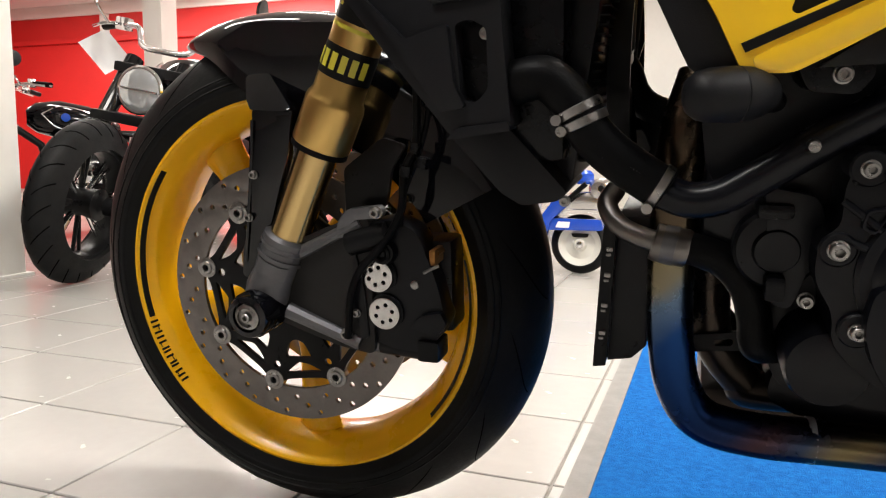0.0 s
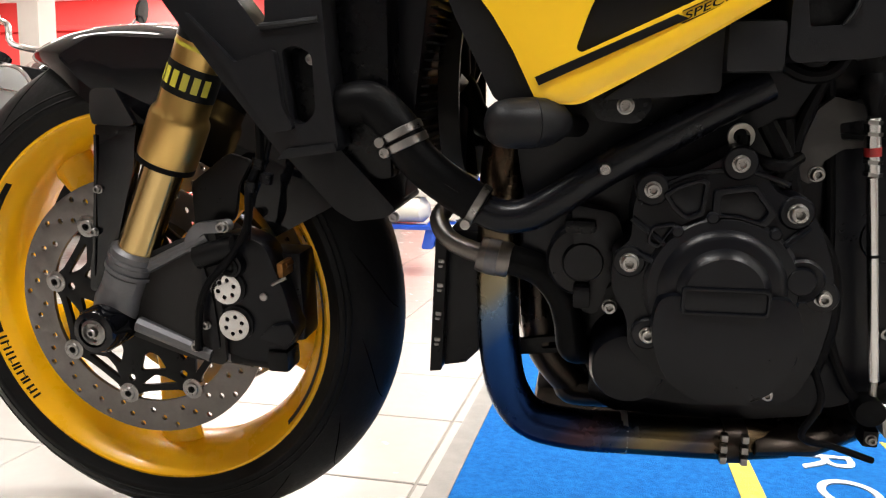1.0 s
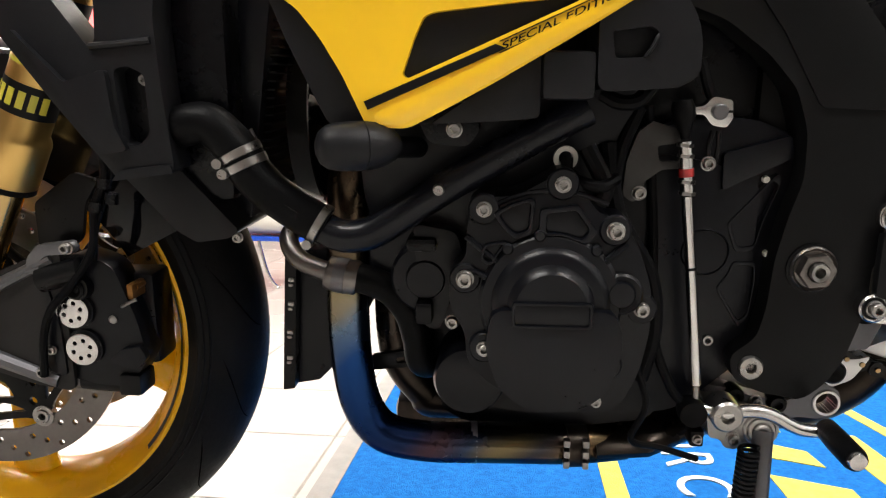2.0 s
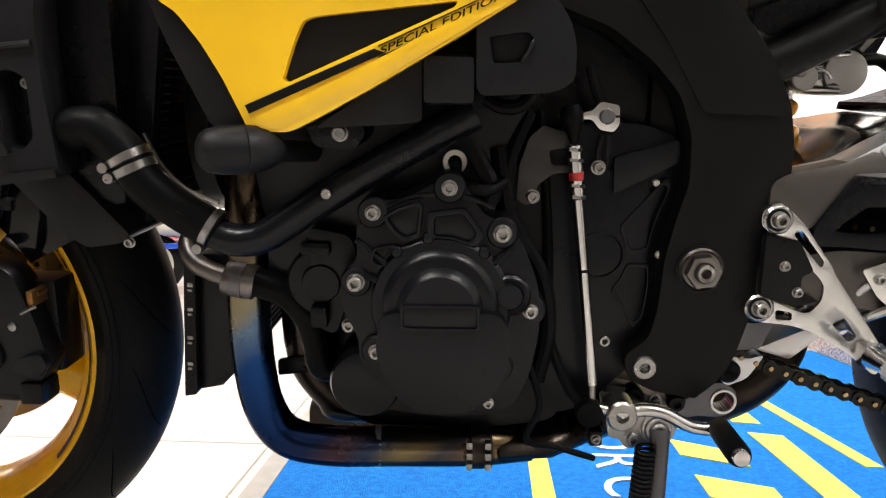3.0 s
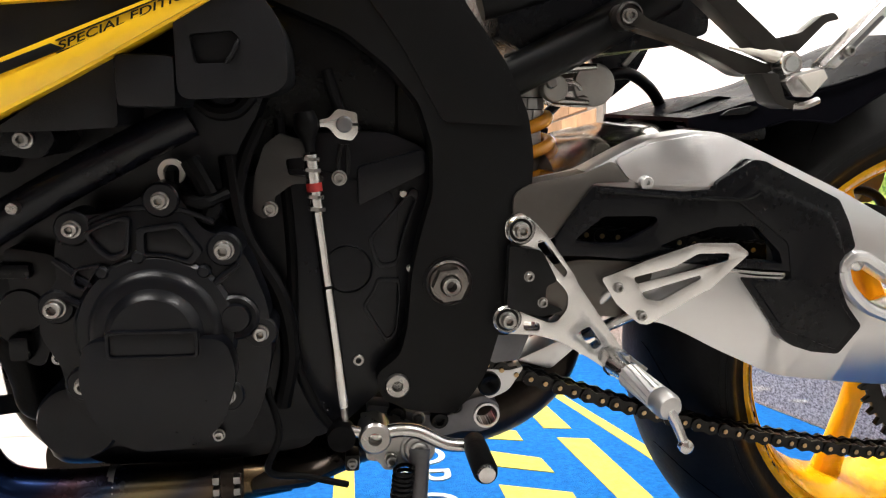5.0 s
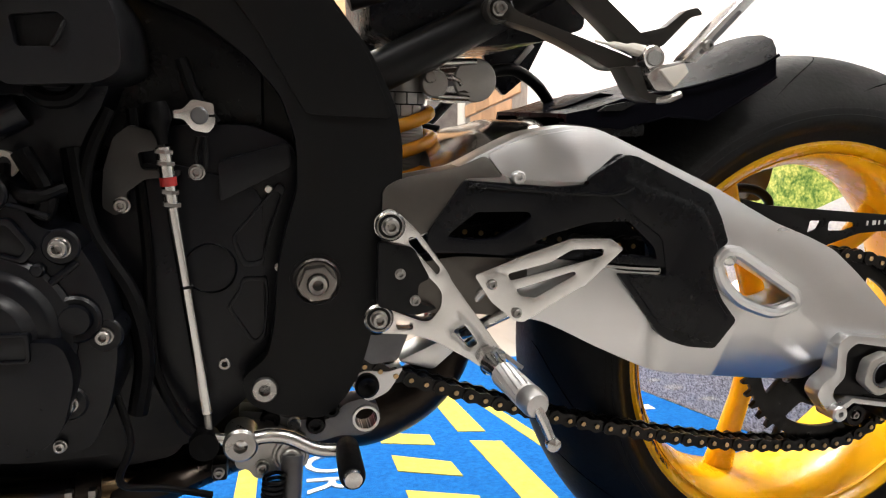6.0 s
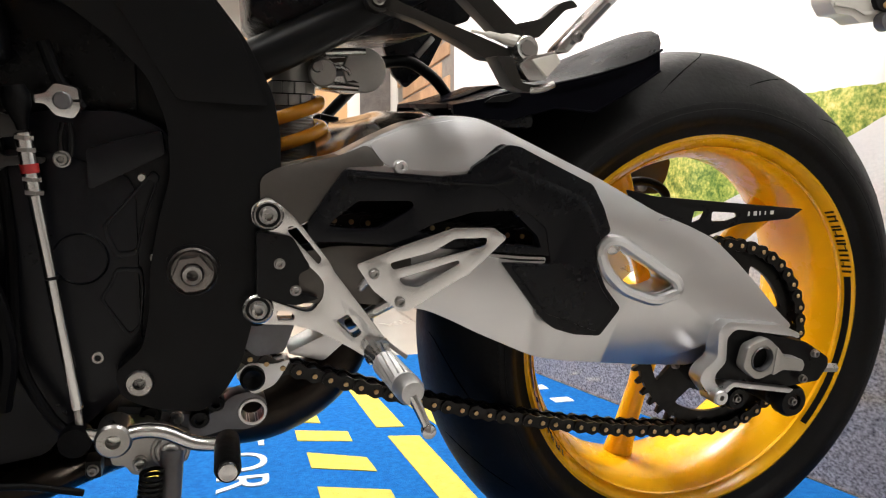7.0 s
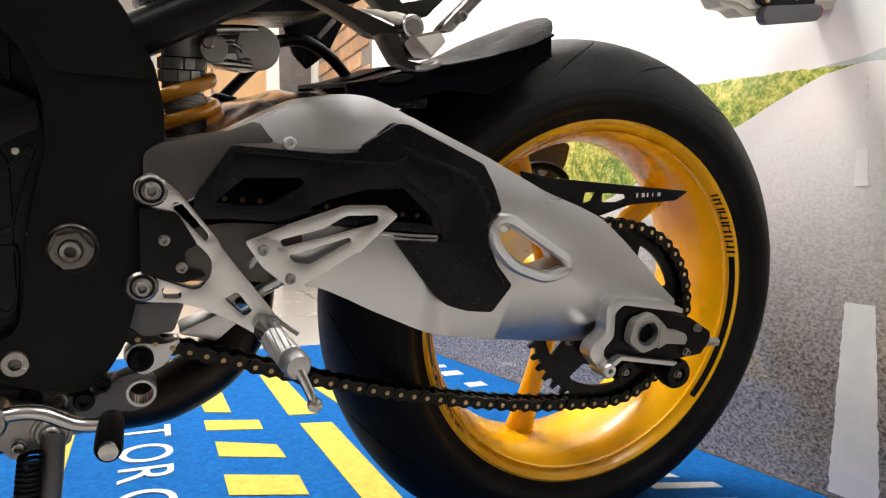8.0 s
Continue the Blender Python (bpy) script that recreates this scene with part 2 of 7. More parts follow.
PIPEBLK = mat("glossy_black_pipe_paint", (0.004, 0.0045, 0.007), 0.26, spec=0.22, rvar=0.04, vscale=14)
# dull black that paints the shade inside tread grooves
GROOVESHADE = mat("groove_shade", (0.0015, 0.0015, 0.0015), 1.0, spec=0.0)
BLUEP = mat("blue_plastic", (0.01, 0.06, 0.42), 0.25, coat=0.5)
GLASS = mat("lamp_glass", (0.55, 0.57, 0.58), 0.08, 0.6, coat=1.0)
PAPER = mat("white_paper", (0.82, 0.82, 0.83), 0.7)
CREAM = mat("cream_plastic", (0.62, 0.60, 0.55), 0.35)

# ---- mesh tools ----


def link(name, bm, material, parent=None, label="", smooth=35, mats=()):
    me = bpy.data.meshes.new(name)
    bmesh.ops.recalc_face_normals(bm, faces=bm.faces)
    bm.to_mesh(me)
    bm.free()
    for mm in (material, *mats):
        me.materials.append(mm)
    me.shade_smooth()
    me.set_sharp_from_angle(angle=radians(smooth))
    ob = new(name, me)
    if parent is not None:
        ob.parent = parent
    return tagged(ob, label)


def part(name, bm, material, parent, label=""):
    return link(name, bm, material, parent, label)


def thing(name, label, category, m=None, group="", kind=""):
    ob = new(name)
    ob.empty_display_size = 0.1
    if m is not None:
        ob.matrix_world = m
    return tagged(ob, label, category, group, kind)


def rnd(pts, r=0.008, n=4):
    """Rounds the corners of a closed outline."""
    out, k = [], len(pts)
    for i in range(k):
        p0, p, p1 = Vector(pts[i - 1]), Vector(pts[i]), Vector(pts[(i + 1) % k])
        d0, d1 = p0 - p, p1 - p
        a = min(r, d0.length * 0.45, d1.length * 0.45)
        s, e = p + d0.normalized() * a, p + d1.normalized() * a
        for j in range(n + 1):
            t = j / n
            out.append(tuple(s * (1 - t) ** 2 + p * 2 * t * (1 - t) + e * t * t))
    return out


def smooth(pts, n=6, closed=False):
    """Catmull-Rom curve through points of any dimension."""
    P = [Vector(p) for p in pts]
    k = len(P)
    out = []
    for i in range(k if closed else k - 1):
        a, b = P[i], P[(i + 1) % k]
        a0 = P[i - 1] if (closed or i > 0) else a * 2 - b
        b1 = P[(i + 2) % k] if (closed or i + 2 < k) else b * 2 - a
        for j in range(n):
            t = j / n
            out.append(0.5 * ((2 * a) + (b - a0) * t + (2 * a0 - 5 * a + 4 * b - b1) * t * t + (3 * a - a0 - 3 * b + b1) * t ** 3))
    if not closed:
        out.append(P[-1])
    return out


def bev(bm, w, angle=40, seg=2):
    es = [e for e in bm.edges if len(e.link_faces) == 2 and e.calc_face_angle(0) > radians(angle)]
    if es and w > 0:
        bmesh.ops.bevel(bm, geom=es, offset=w, segments=seg, profile=0.6, affect="EDGES", clamp_overlap=True)
    return bm


def circle(cx, cz, r, n=20):
    return [(cx + r * math.cos(2 * math.pi * i / n), cz + r * math.sin(2 * math.pi * i / n)) for i in range(n)]


def plate(pts, y0, y1, w=0.002, holes=(), bm=None, bend=None):
    """An outline in x and z, with holes, thickened from y0 to y1, its edges rounded by w. bend: a function (x, z) -> added y."""
    own = bmesh.new()
    edges = []
    for loop in (pts, *holes):
        vs = [own.verts.new((p[0], y0, p[1])) for p in loop]
        edges += [own.edges.new((vs[i - 1], vs[i])) for i in range(len(vs))]
    bmesh.ops.triangle_fill(own, edges=edges, use_beauty=True, use_dissolve=False)
    ex = bmesh.ops.extrude_face_region(own, geom=own.faces[:])
    vs = [g for g in ex["geom"] if isinstance(g, bmesh.types.BMVert)]
    bmesh.ops.translate(own, verts=vs, vec=(0, y1 - y0, 0))
    bmesh.ops.recalc_face_normals(own, faces=own.faces)
    if w:
        es = [e for e in own.edges if len(e.link_faces) == 2 and (abs(e.link_faces[0].normal.y) > 0.9) != (abs(e.link_faces[1].normal.y) > 0.9)]
        bmesh.ops.bevel(own, geom=es, offset=w, segments=2, profile=0.6, affect="EDGES", clamp_overlap=True)
    if bend:
        for v in own.verts:
            v.co.y += bend(v.co.x, v.co.z)
    return merge(bm, own)


def merge(bm, own):
    if bm is None:
        return own
    me = bpy.data.meshes.new("tmp")
    own.to_mesh(me)
    own.free()
    bm.from_mesh(me)
    bpy.data.meshes.remove(me)
    return bm


def tube(path, r, seg=14, bm=None, caps=True, flat=1.0):
    """A pipe along a path; r: one radius or one for each point."""
    P = [Vector(p) for p in path]
    own = bmesh.new()
    rings = []
    up = None
    for i, p in enumerate(P):
        t = (P[min(i + 1, len(P) - 1)] - P[max(i - 1, 0)]).normalized()
        if up is None:
            up = t.orthogonal().normalized()
        up = (up - t * up.dot(t)).normalized()
        side = t.cross(up)
        rr = r[i] if isinstance(r, (list, tuple)) else r
        rings.append([own.verts.new(p + (up * math.cos(a) + side * math.sin(a) * flat) * rr) for a in (2 * math.pi * j / seg for j in range(seg))])
    for a, b in zip(rings, rings[1:]):
        for j in range(seg):
            own.faces.new((a[j - 1], a[j], b[j], b[j - 1]))
    if caps:
        own.faces.new(rings[0])
        own.faces.new(rings[-1])
    return merge(bm, own)


def lathe(profile, c, n=48, bm=None, axis="y", closed=False, arc=None):
    """A profile of (radius, offset) turned round an axis through c."""
    own = bmesh.new()
    rings = []
    k = n if arc is None else n + 1
    for r, o in profile:
        ring = []
        for i in range(k):
            a = 2 * math.pi * i / n if arc is None else arc[0] + (arc[1] - arc[0]) * i / n
            u, v = r * math.cos(a), r * math.sin(a)
            co = (c[0] + u, c[1] + o, c[2] + v) if axis == "y" else ((c[0] + u, c[1] + v, c[2] + o) if axis == "z" else (c[0] + o, c[1] + u, c[2] + v))
            ring.append(own.verts.new(co))
        rings.append(ring)
    pairs = list(zip(rings, rings[1:]))
    if closed:
        pairs.append((rings[-1], rings[0]))
    for a, b in pairs:
        for i in range(k if arc is None else n):
            j = (i + 1) % k
            own.faces.new((a[i], a[j], b[j], b[i]))
    if not closed:
        for ring in (rings[0], rings[-1]):
            if arc is None and (ring[0].co - ring[n // 2].co).length > 1e-4:
                own.faces.new(ring)
    bmesh.ops.remove_doubles(own, verts=own.verts, dist=1e-6)
    return merge(bm, own)


def box(x0, x1, y0, y1, z0, z1, w=0.003, bm=None, m=None, seg=2):
    own = bmesh.new()
    bmesh.ops.create_cube(own, size=1)
    for v in own.verts:
        v.co = Vector(((x0 + x1) / 2 + v.co.x * (x1 - x0), (y0 + y1) / 2 + v.co.y * (y1 - y0), (z0 + z1) / 2 + v.co.z * (z1 - z0)))
    bev(own, w, seg=seg)
    if m is not None:
        bmesh.ops.transform(own, matrix=m, verts=own.verts)
    return merge(bm, own)


def loft(loops, bm=None, caps=True):
    own = bmesh.new()
    rings = [[own.verts.new(p) for p in loop] for loop in loops]
    k = len(rings[0])
    for a, b in zip(rings, rings[1:]):
        for j in range(k):
            own.faces.new((a[j - 1], a[j], b[j], b[j - 1]))
    if caps:
        own.faces.new(rings[0])
        own.faces.new(rings[-1])
    return merge(bm, own)


def bolt_mesh(name, r, h, material, hexed=True, washer=1.35):
    """A socket-head bolt along -y, its seat at y = 0."""
    bm = lathe([(r * washer, 0), (r * washer, -h * 0.25), (r * 1.02, -h * 0.3), (r, -h * 0.4), (r, -h * 0.9), (r * 0.88, -h), (r * 0.52, -h)], (0, 0, 0), 20)
    # the hexagon socket
    own = bmesh.new()
    top = [own.verts.new((r * 0.52 * math.cos(a), -h, r * 0.52 * math.sin(a))) for a in (math.pi / 3 * i for i in range(6))]
    low = [own.verts.new((v.co.x, -h * 0.45, v.co.z)) for v in top]
    for i in range(6):
        own.faces.new((top[i - 1], top[i], low[i], low[i - 1]))
    own.faces.new(low)
    for f in [f for f in bm.faces if len(f.verts) > 6 and abs(f.calc_center_median().y + h) < 1e-5]:
        bm.faces.remove(f)
    merge(bm, own)
    ob = link(name, bm, material)
    me = ob.data
    bpy.data.objects.remove(ob)
    return me


def text_mesh(body, size, extrude=0.0004, shear=0.0, spacing=1.0, bold=0.0):
    cu = bpy.data.curves.new("lettering", "FONT")
    cu.body, cu.size, cu.extrude, cu.shear, cu.space_character = body, size, extrude, shear, spacing
    cu.align_x = "LEFT"
    cu.offset = bold
    o = new("lettering", cu)
    bpy.context.view_layer.update()
    me = bpy.data.meshes.new_from_object(o.evaluated_get(bpy.context.evaluated_depsgraph_get()))
    bpy.data.objects.remove(o)
    return me

# ---- the room ----
H = 2.45


def wall(name, x0, x1, y0, y1, z0, z1, material, label):
    return tagged(link(name, box(x0, x1, y0, y1, z0, z1, 0), material), label, "wall", kind="structure")


floor = tagged(link("floor", box(-9.5, 4.5, -7.5, 7.2, -0.2, -0.001, 0), GROUT), "showroom floor slab with dark grout between pale tiles", "floor", kind="structure")
wall("wall_north", -9.5, -1.4, 7.0, 7.2, 0, H, REDWALL, "red painted showroom back wall")
wall("wall_north_white", -1.4, 4.5, 7.0, 7.2, 0, H, WHITEWALL, "white painted showroom back wall")
wall("wall_west", -9.7, -9.5, -7.5, 2.5, 0, H, WHITEWALL, "white painted side wall of the showroom")
wall("wall_west_red", -9.7, -9.5, 2.5, 7.2, 0, H, REDWALL, "red painted side wall of the showroom")
wall("wall_east", 4.5, 4.7, -7.5, 7.2, 0, H, WHITEWALL, "plain white side wall of the showroom")
wall("wall_south", -9.5, 4.5, -7.7, -7.5, 0, H, WHITEWALL, "plain white wall behind the viewer")
tagged(link("ceiling", box(-9.7, 4.7, -7.7, 7.2, H, H + 0.2, 0), CEIL), "cream painted ceiling", "ceiling", kind="structure")
# rails and posts on the red wall
tagged(link("trim", box(-9.5, -1.4, 6.94, 6.998, 1.95, 2.01, 0.004), REDWALL), "red rail along the red wall", "trim", kind="structure")
tagged(link("trim", box(-9.5, -1.4, 6.955, 6.998, 2.30, H - 0.002, 0.003), WHITEWALL), "white band along the top of the red wall", "trim", kind="structure")
for x in (-7.05, -3.6):
    tagged(link("trim", box(x - 0.06, x + 0.06, 6.95, 6.998, 2.01, 2.298, 0.004), WHITEWALL), "white upright batten on the red wall", "trim", kind="structure")
for i, (x, y, s) in enumerate(((-2.145, 1.20, 0.14), (-4.14, 4.62, 0.1))):
    tagged(link("column_%d" % (i + 1), box(x - s, x + s, y - s, y + s, 0, H, 0.006), WHITEWALL), "square white painted column standing on the tiles", "column", kind="structure")
tagged(link("baseboard", box(-2.305, -1.985, 1.04, 1.36, 0, 0.015, 0.003), WHITEWALL), "white foot plate of the column", "baseboard", kind="structure")

# wood-clad corner with a stone pillar and brickwork
wood_wall = wall("wall_wood", 0.95, 1.44, 2.9, 3.05, 0, H, WOOD, "light wooden panelled partition")
tagged(link("trim", box(1.44, 1.50, 2.87, 3.05, 0, H, 0.004), WHITEWALL), "cream upright trim beside the wooden partition", "trim", kind="structure")
wall("wall_stone", 1.50, 1.65, 2.86, 3.05, 0, H, STONE, "dark rough stone pillar strip")
tagged(link("trim", box(1.65, 1.69, 2.87, 3.05, 0, H, 0.004), WHITEWALL), "cream upright trim beside the stone strip", "trim", kind="structure")
brick_wall = wall("wall_brick", 1.69, 1.83, 1.9, 2.86, 0, H, GROUT, "tan brick wall with recessed joints")

# ---- the mat with its printed lines ----
mat_thing = thing("carpet_mat", "blue carpet display mat with yellow lines and white letters", "mat", kind="")
MZ = 0.0055


def ground_poly(pts, z0, z1):
    bm = bmesh.new()
    f = bm.faces.new([bm.verts.new((x, y, z0)) for x, y in pts])
    ex = bmesh.ops.extrude_face_region(bm, geom=[f])
    bmesh.ops.translate(bm, verts=[g for g in ex["geom"] if isinstance(g, bmesh.types.BMVert)], vec=(0, 0, z1 - z0))
    return bm


mx = lambda y: 1.822 - 0.171 * y
part("carpet_sheet", ground_poly([(0.325, -0.13), (mx(-0.13), -0.13), (mx(1.36), 1.36), (0.325, 1.36)], -0.0005, MZ), CARPET, mat_thing)
part("edge_strip", ground_poly([(0.288, -0.13), (0.3245, -0.13), (0.3245, 1.36), (0.288, 1.36)], -0.0005, MZ + 0.001), MATEDGE, mat_thing, "grey rubber edge strip of the mat")
for q in (((0.99, 0.725), (1.09, 0.69), (1.09, 0.63), (0.99, 0.66)), ((1.0, 0.59), (1.10, 0.535), (1.105, 0.465), (1.0, 0.51)), ((1.0, 0.425), (1.11, 0.38), (1.11, 0.30), (1.0, 0.34)),
          ((0.985, 0.99), (1.04, 0.97), (1.045, 0.76), (0.995, 0.78)), ((1.14, 1.05), (1.19, 1.03), (1.205, 0.69), (1.15, 0.70)), ((1.16, 0.64), (1.22, 0.625), (1.235, 0.22), (1.18, 0.235)),
          ((1.225, 1.0), (1.25, 1.0), (1.33, 0.48), (1.30, 0.48)), ((0.735, 0.98), (0.765, 0.98), (0.765, 0.30), (0.73, 0.30)), ((1.0, 0.25), (1.11, 0.21), (1.11, 0.14), (1.0, 0.18))):
    part("yellow_line", ground_poly(q, MZ - 0.001, MZ + 0.0015), CARPETY, mat_thing, "yellow inlaid line")
for ch, y in (("T", 0.725), ("O", 0.622), ("R", 0.512), ("C", 0.41)):
    me = text_mesh(ch, 0.122, 0.0012)
    me.materials.append(CARPETW)
    o = new("letter", me)
    o.parent = mat_thing
    o.matrix_basis = pose(0.845, y, MZ + 0.001, 0, 0, -90)
    tagged(o, "white inlaid letter")
for q in (((1.555, 0.99), (1.60, 0.99), (1.60, 0.965), (1.555, 0.965)), ((1.56, 0.92), (1.61, 0.92), (1.61, 0.88), (1.56, 0.88)), ((1.575, 0.80), (1.62, 0.80), (1.62, 0.765), (1.575, 0.765)), ((1.60, 0.20), (1.66, 0.175), (1.665, 0.155), (1.60, 0.18)), ((1.60, 0.155), (1.70, 0.12), (1.70, 0.10), (1.60, 0.13)), ((1.58, 0.10), (1.69, 0.06), (1.69, 0.035), (1.58, 0.07))):
    part("white_bar", ground_poly(q, MZ - 0.001, MZ + 0.0015), CARPETW, mat_thing, "white inlaid bar of unreadable lettering")

# ---- the printed display wall behind the rear wheel ----
MUR = pose(1.83, 0, 0, 0, 0, math.degrees(math.atan2(0.171, 1)))
mural = thing("display_panel", "glossy printed display panel showing a country road", "poster panel", MUR)


def mural_poly(pts, x0, x1):
    bm = bmesh.new()
    f = bm.faces.new([bm.verts.new((x0, u, z)) for u, z in pts])
    ex = bmesh.ops.extrude_face_region(bm, geom=[f])
    bmesh.ops.translate(bm, verts=[g for g in ex["geom"] if isinstance(g, bmesh.types.BMVert)], vec=(x1 - x0, 0, 0))
    bmesh.ops.recalc_face_normals(bm, faces=bm.faces)
    return bm


part("board", mural_poly([(-2.2, 0.004), (1.55, 0.004), (1.55, 2.3), (-2.2, 2.3)], 0.0, 0.03), SKYP, mural, "white sky of the printed picture")
rg = random.Random(3)
top = [(0.03 + 1.52 * i / 180, 0.6335 + 0.004 * min(1, i / 12) + 0.005 * min(1, i / 40) * math.sin(i * 0.31) * math.sin(i * 0.13) + rg.uniform(-0.0012, 0.0016)) for i in range(181)]
low = smooth([(0.0, 0.634), (0.0348, 0.6277), (0.0692, 0.6185), (0.1457, 0.5855), (0.2011, 0.5589), (0.42, 0.468), (0.8, 0.32), (1.55, 0.09)], 8)
part("hill_print", mural_poly([(0.10, 0.630), (0.06, 0.6365), (0.0, 0.6425), (-0.04, 0.652), (-0.08, 0.662), (-0.14, 0.668), (-0.3, 0.675), (-0.6, 0.668), (-1.2, 0.672), (-2.2, 0.66), (-2.2, 0.31), (-0.9, 0.485), (0.0, 0.628)], -0.0006, 0.002), HILLP, mural, "printed hazy blue hills")
part("grass_print", mural_poly([(0.0, 0.6342)] + top + [tuple(p) for p in reversed(low[1:])], -0.001, 0.002), GRASSP, mural, "printed green verge with bushes")
part("road_print", mural_poly([tuple(p) for p in low] + [(1.55, 0.005), (-2.2, 0.005), (-2.2, 0.30), (-0.9, 0.485), (-0.02, 0.634)], -0.0018, 0.002), ROADP, mural, "printed grey asphalt road")
for a, b, w0, w1, u0, u1 in ((0.012, 0.296, 0.074, 0.043, -0.016, -0.0132), (0.462, 0.514, 0.0204, 0.0156, -0.0066, -0.0066), (0.5515, 0.569, 0.011, 0.010, -0.0042, -0.0032), (0.580, 0.5905, 0.008, 0.007, -0.0075, -0.0085), (0.597, 0.603, 0.006, 0.005, -0.008, -0.0085), (0.609, 0.6125, 0.0045, 0.004, -0.008, -0.0085)):
    steps = max(3, int((b - a) / 0.006))
    worn = [[(u0 + (u1 - u0) * i / steps + side * (w0 + (w1 - w0) * i / steps) / 2 + rg.uniform(-1, 1) * 0.016 * w0, a + (b - a) * i / steps) for i in range(steps + 1)] for side in (1, -1)]
    part("line_print", mural_poly(worn[0] + worn[1][::-1], -0.0026, 0.0), ROADL, mural, "printed white centre line with worn edges")

# ---- the motorcycle: built upright in its own frame, then leaned onto its stand ----
bike = thing("motorcycle", "yellow and black sports motorcycle leaning on its side stand", "motorcycle", pose(-0.004, 0.102, 0.006) @ pose(0, 0, 0, 0, 0, 1.3) @ pose(0, 0, 0, 7.0, 0, 0))
FX, FZ, RX, RZ = -0.002, 0.3045, 1.411, 0.316
BOLT8 = bolt_mesh("bolt", 0.0052, 0.008, STEEL, washer=1.25)
BOLT6 = bolt_mesh("bolt", 0.0038, 0.005, STEEL, washer=1.25)
BOLT10 = bolt_mesh("bolt", 0.0064, 0.010, STEEL, washer=1.18)


def bolt(me, x, y, z, parent=None, label=""):
    o = new("bolt", me)
    o.parent = parent or bike
    o.location = (x, y, z)
    return tagged(o, label)


def tyre(name, cx, cz, R, hw, rim_r, rim_hw):
    prof = [(rim_r, -rim_hw), (rim_r + 0.012, -rim_hw - 0.006)]
    ks = 9
    sharp = 2.1 if hw < 0.08 else 2.5
    edge_r = R - 0.052 if hw < 0.08 else R - 0.059
    side = smooth([(rim_r + 0.012, -rim_hw - 0.006), ((rim_r + edge_r) / 2 + 0.004, -hw - 0.001), (edge_r, -hw + 0.001)], 5)
    prof += [tuple(p) for p in side[1:]]
    for i in range(1, 2 * ks):
        a = -1 + i / ks
        prof.append((edge_r + (R - edge_r) * (1 - abs(a) ** sharp), a * hw * 0.985))
    prof += [(r, -o) for r, o in reversed(prof[:len(side) + 1])]
    t = part(name, lathe(prof, (cx, 0, cz), 120, closed=True), RUBBER, bike, "black rubber sport tyre")
    for rr, oo in ((rim_r + 0.022, -hw - 0.0003), (rim_r + 0.030, -hw - 0.0008), (edge_r, -hw + 0.0012)):
        part("sidewall_ridge", lathe([(rr - 0.0012, oo + 0.001), (rr, oo - 0.0003), (rr + 0.0012, oo + 0.001)], (cx, 0, cz), 96, closed=True), RUBBER, t)
    # tread grooves: slanted thin tubes, their black standing in for shade in the cuts
    n = 16
    for sgn in (-1, 1):
        for k in range(n):
            a0 = 2 * math.pi * (k + (0.5 if sgn > 0 else 0)) / n
            pts = []
            for j in range(9):
                s = j / 8
                w = sgn * hw * (0.22 + 0.62 * s)
                rr = edge_r + (R - edge_r) * (1 - abs(w / (hw * 0.985)) ** sharp) - 0.0007
                a = a0 + 0.30 * s * s
                pts.append((cx + rr * math.cos(a), w, cz + rr * math.sin(a)))
            part("groove", tube(pts, [0.0003] + [0.0009] * 7 + [0.0003], 6), GROOVESHADE, t)
    return t


def spokes(name, cx, cz, phase, r0, r1, y0, y1, w0, w1, parent, th=0.012):
    for k in range(5):
        a = radians(phase + 72 * k)
        u, v = Vector((math.cos(a), 0, math.sin(a))), Vector((-math.sin(a), 0, math.cos(a)))
        loops = []
        for s in (0, 0.15, 0.4, 0.7, 0.9, 1.0):
            r, y, w = r0 + (r1 - r0) * s, y0 + (y1 - y0) * s, w0 + (w1 - w0) * (0.2 + 0.8 * abs(2 * s - 0.9) ** 1.6)
            p = Vector((cx, y, cz)) + u * r
            loops.append([p + v * w * math.cos(t) + Vector((0, 1, 0)) * th * math.sin(t) for t in (2 * math.pi * j / 14 for j in range(14))])
        part(name, loft(loops), YRIM, parent)


# front wheel
prof_f = [(0.231, -0.0535), (0.226, -0.0555), (0.2215, -0.052), (0.2185, -0.046), (0.212, -0.040), (0.204, -0.030), (0.199, -0.012), (0.198, 0.012), (0.204, 0.030), (0.212, 0.040), (0.2185, 0.046), (0.2215, 0.052), (0.226, 0.0555), (0.231, 0.0535), (0.224, 0.044), (0.216, 0.03), (0.216, -0.03), (0.224, -0.044)]
front_rim = part("front_rim", lathe(prof_f, (FX, 0, FZ), 120, closed=True), YRIM, bike, "glossy yellow cast front wheel rim")
tyre("front_tyre", FX, FZ, 0.3035, 0.0605, 0.228, 0.0535)
spokes("spoke", FX, FZ, -19, 0.03, 0.202, -0.012, -0.004, 0.017, 0.030, front_rim, 0.014)
part("hub", lathe([(0.014, -0.06), (0.036, -0.058), (0.040, -0.03), (0.034, 0), (0.040, 0.03), (0.036, 0.058), (0.014, 0.06)], (FX, 0, FZ), 40), YRIM, front_rim)


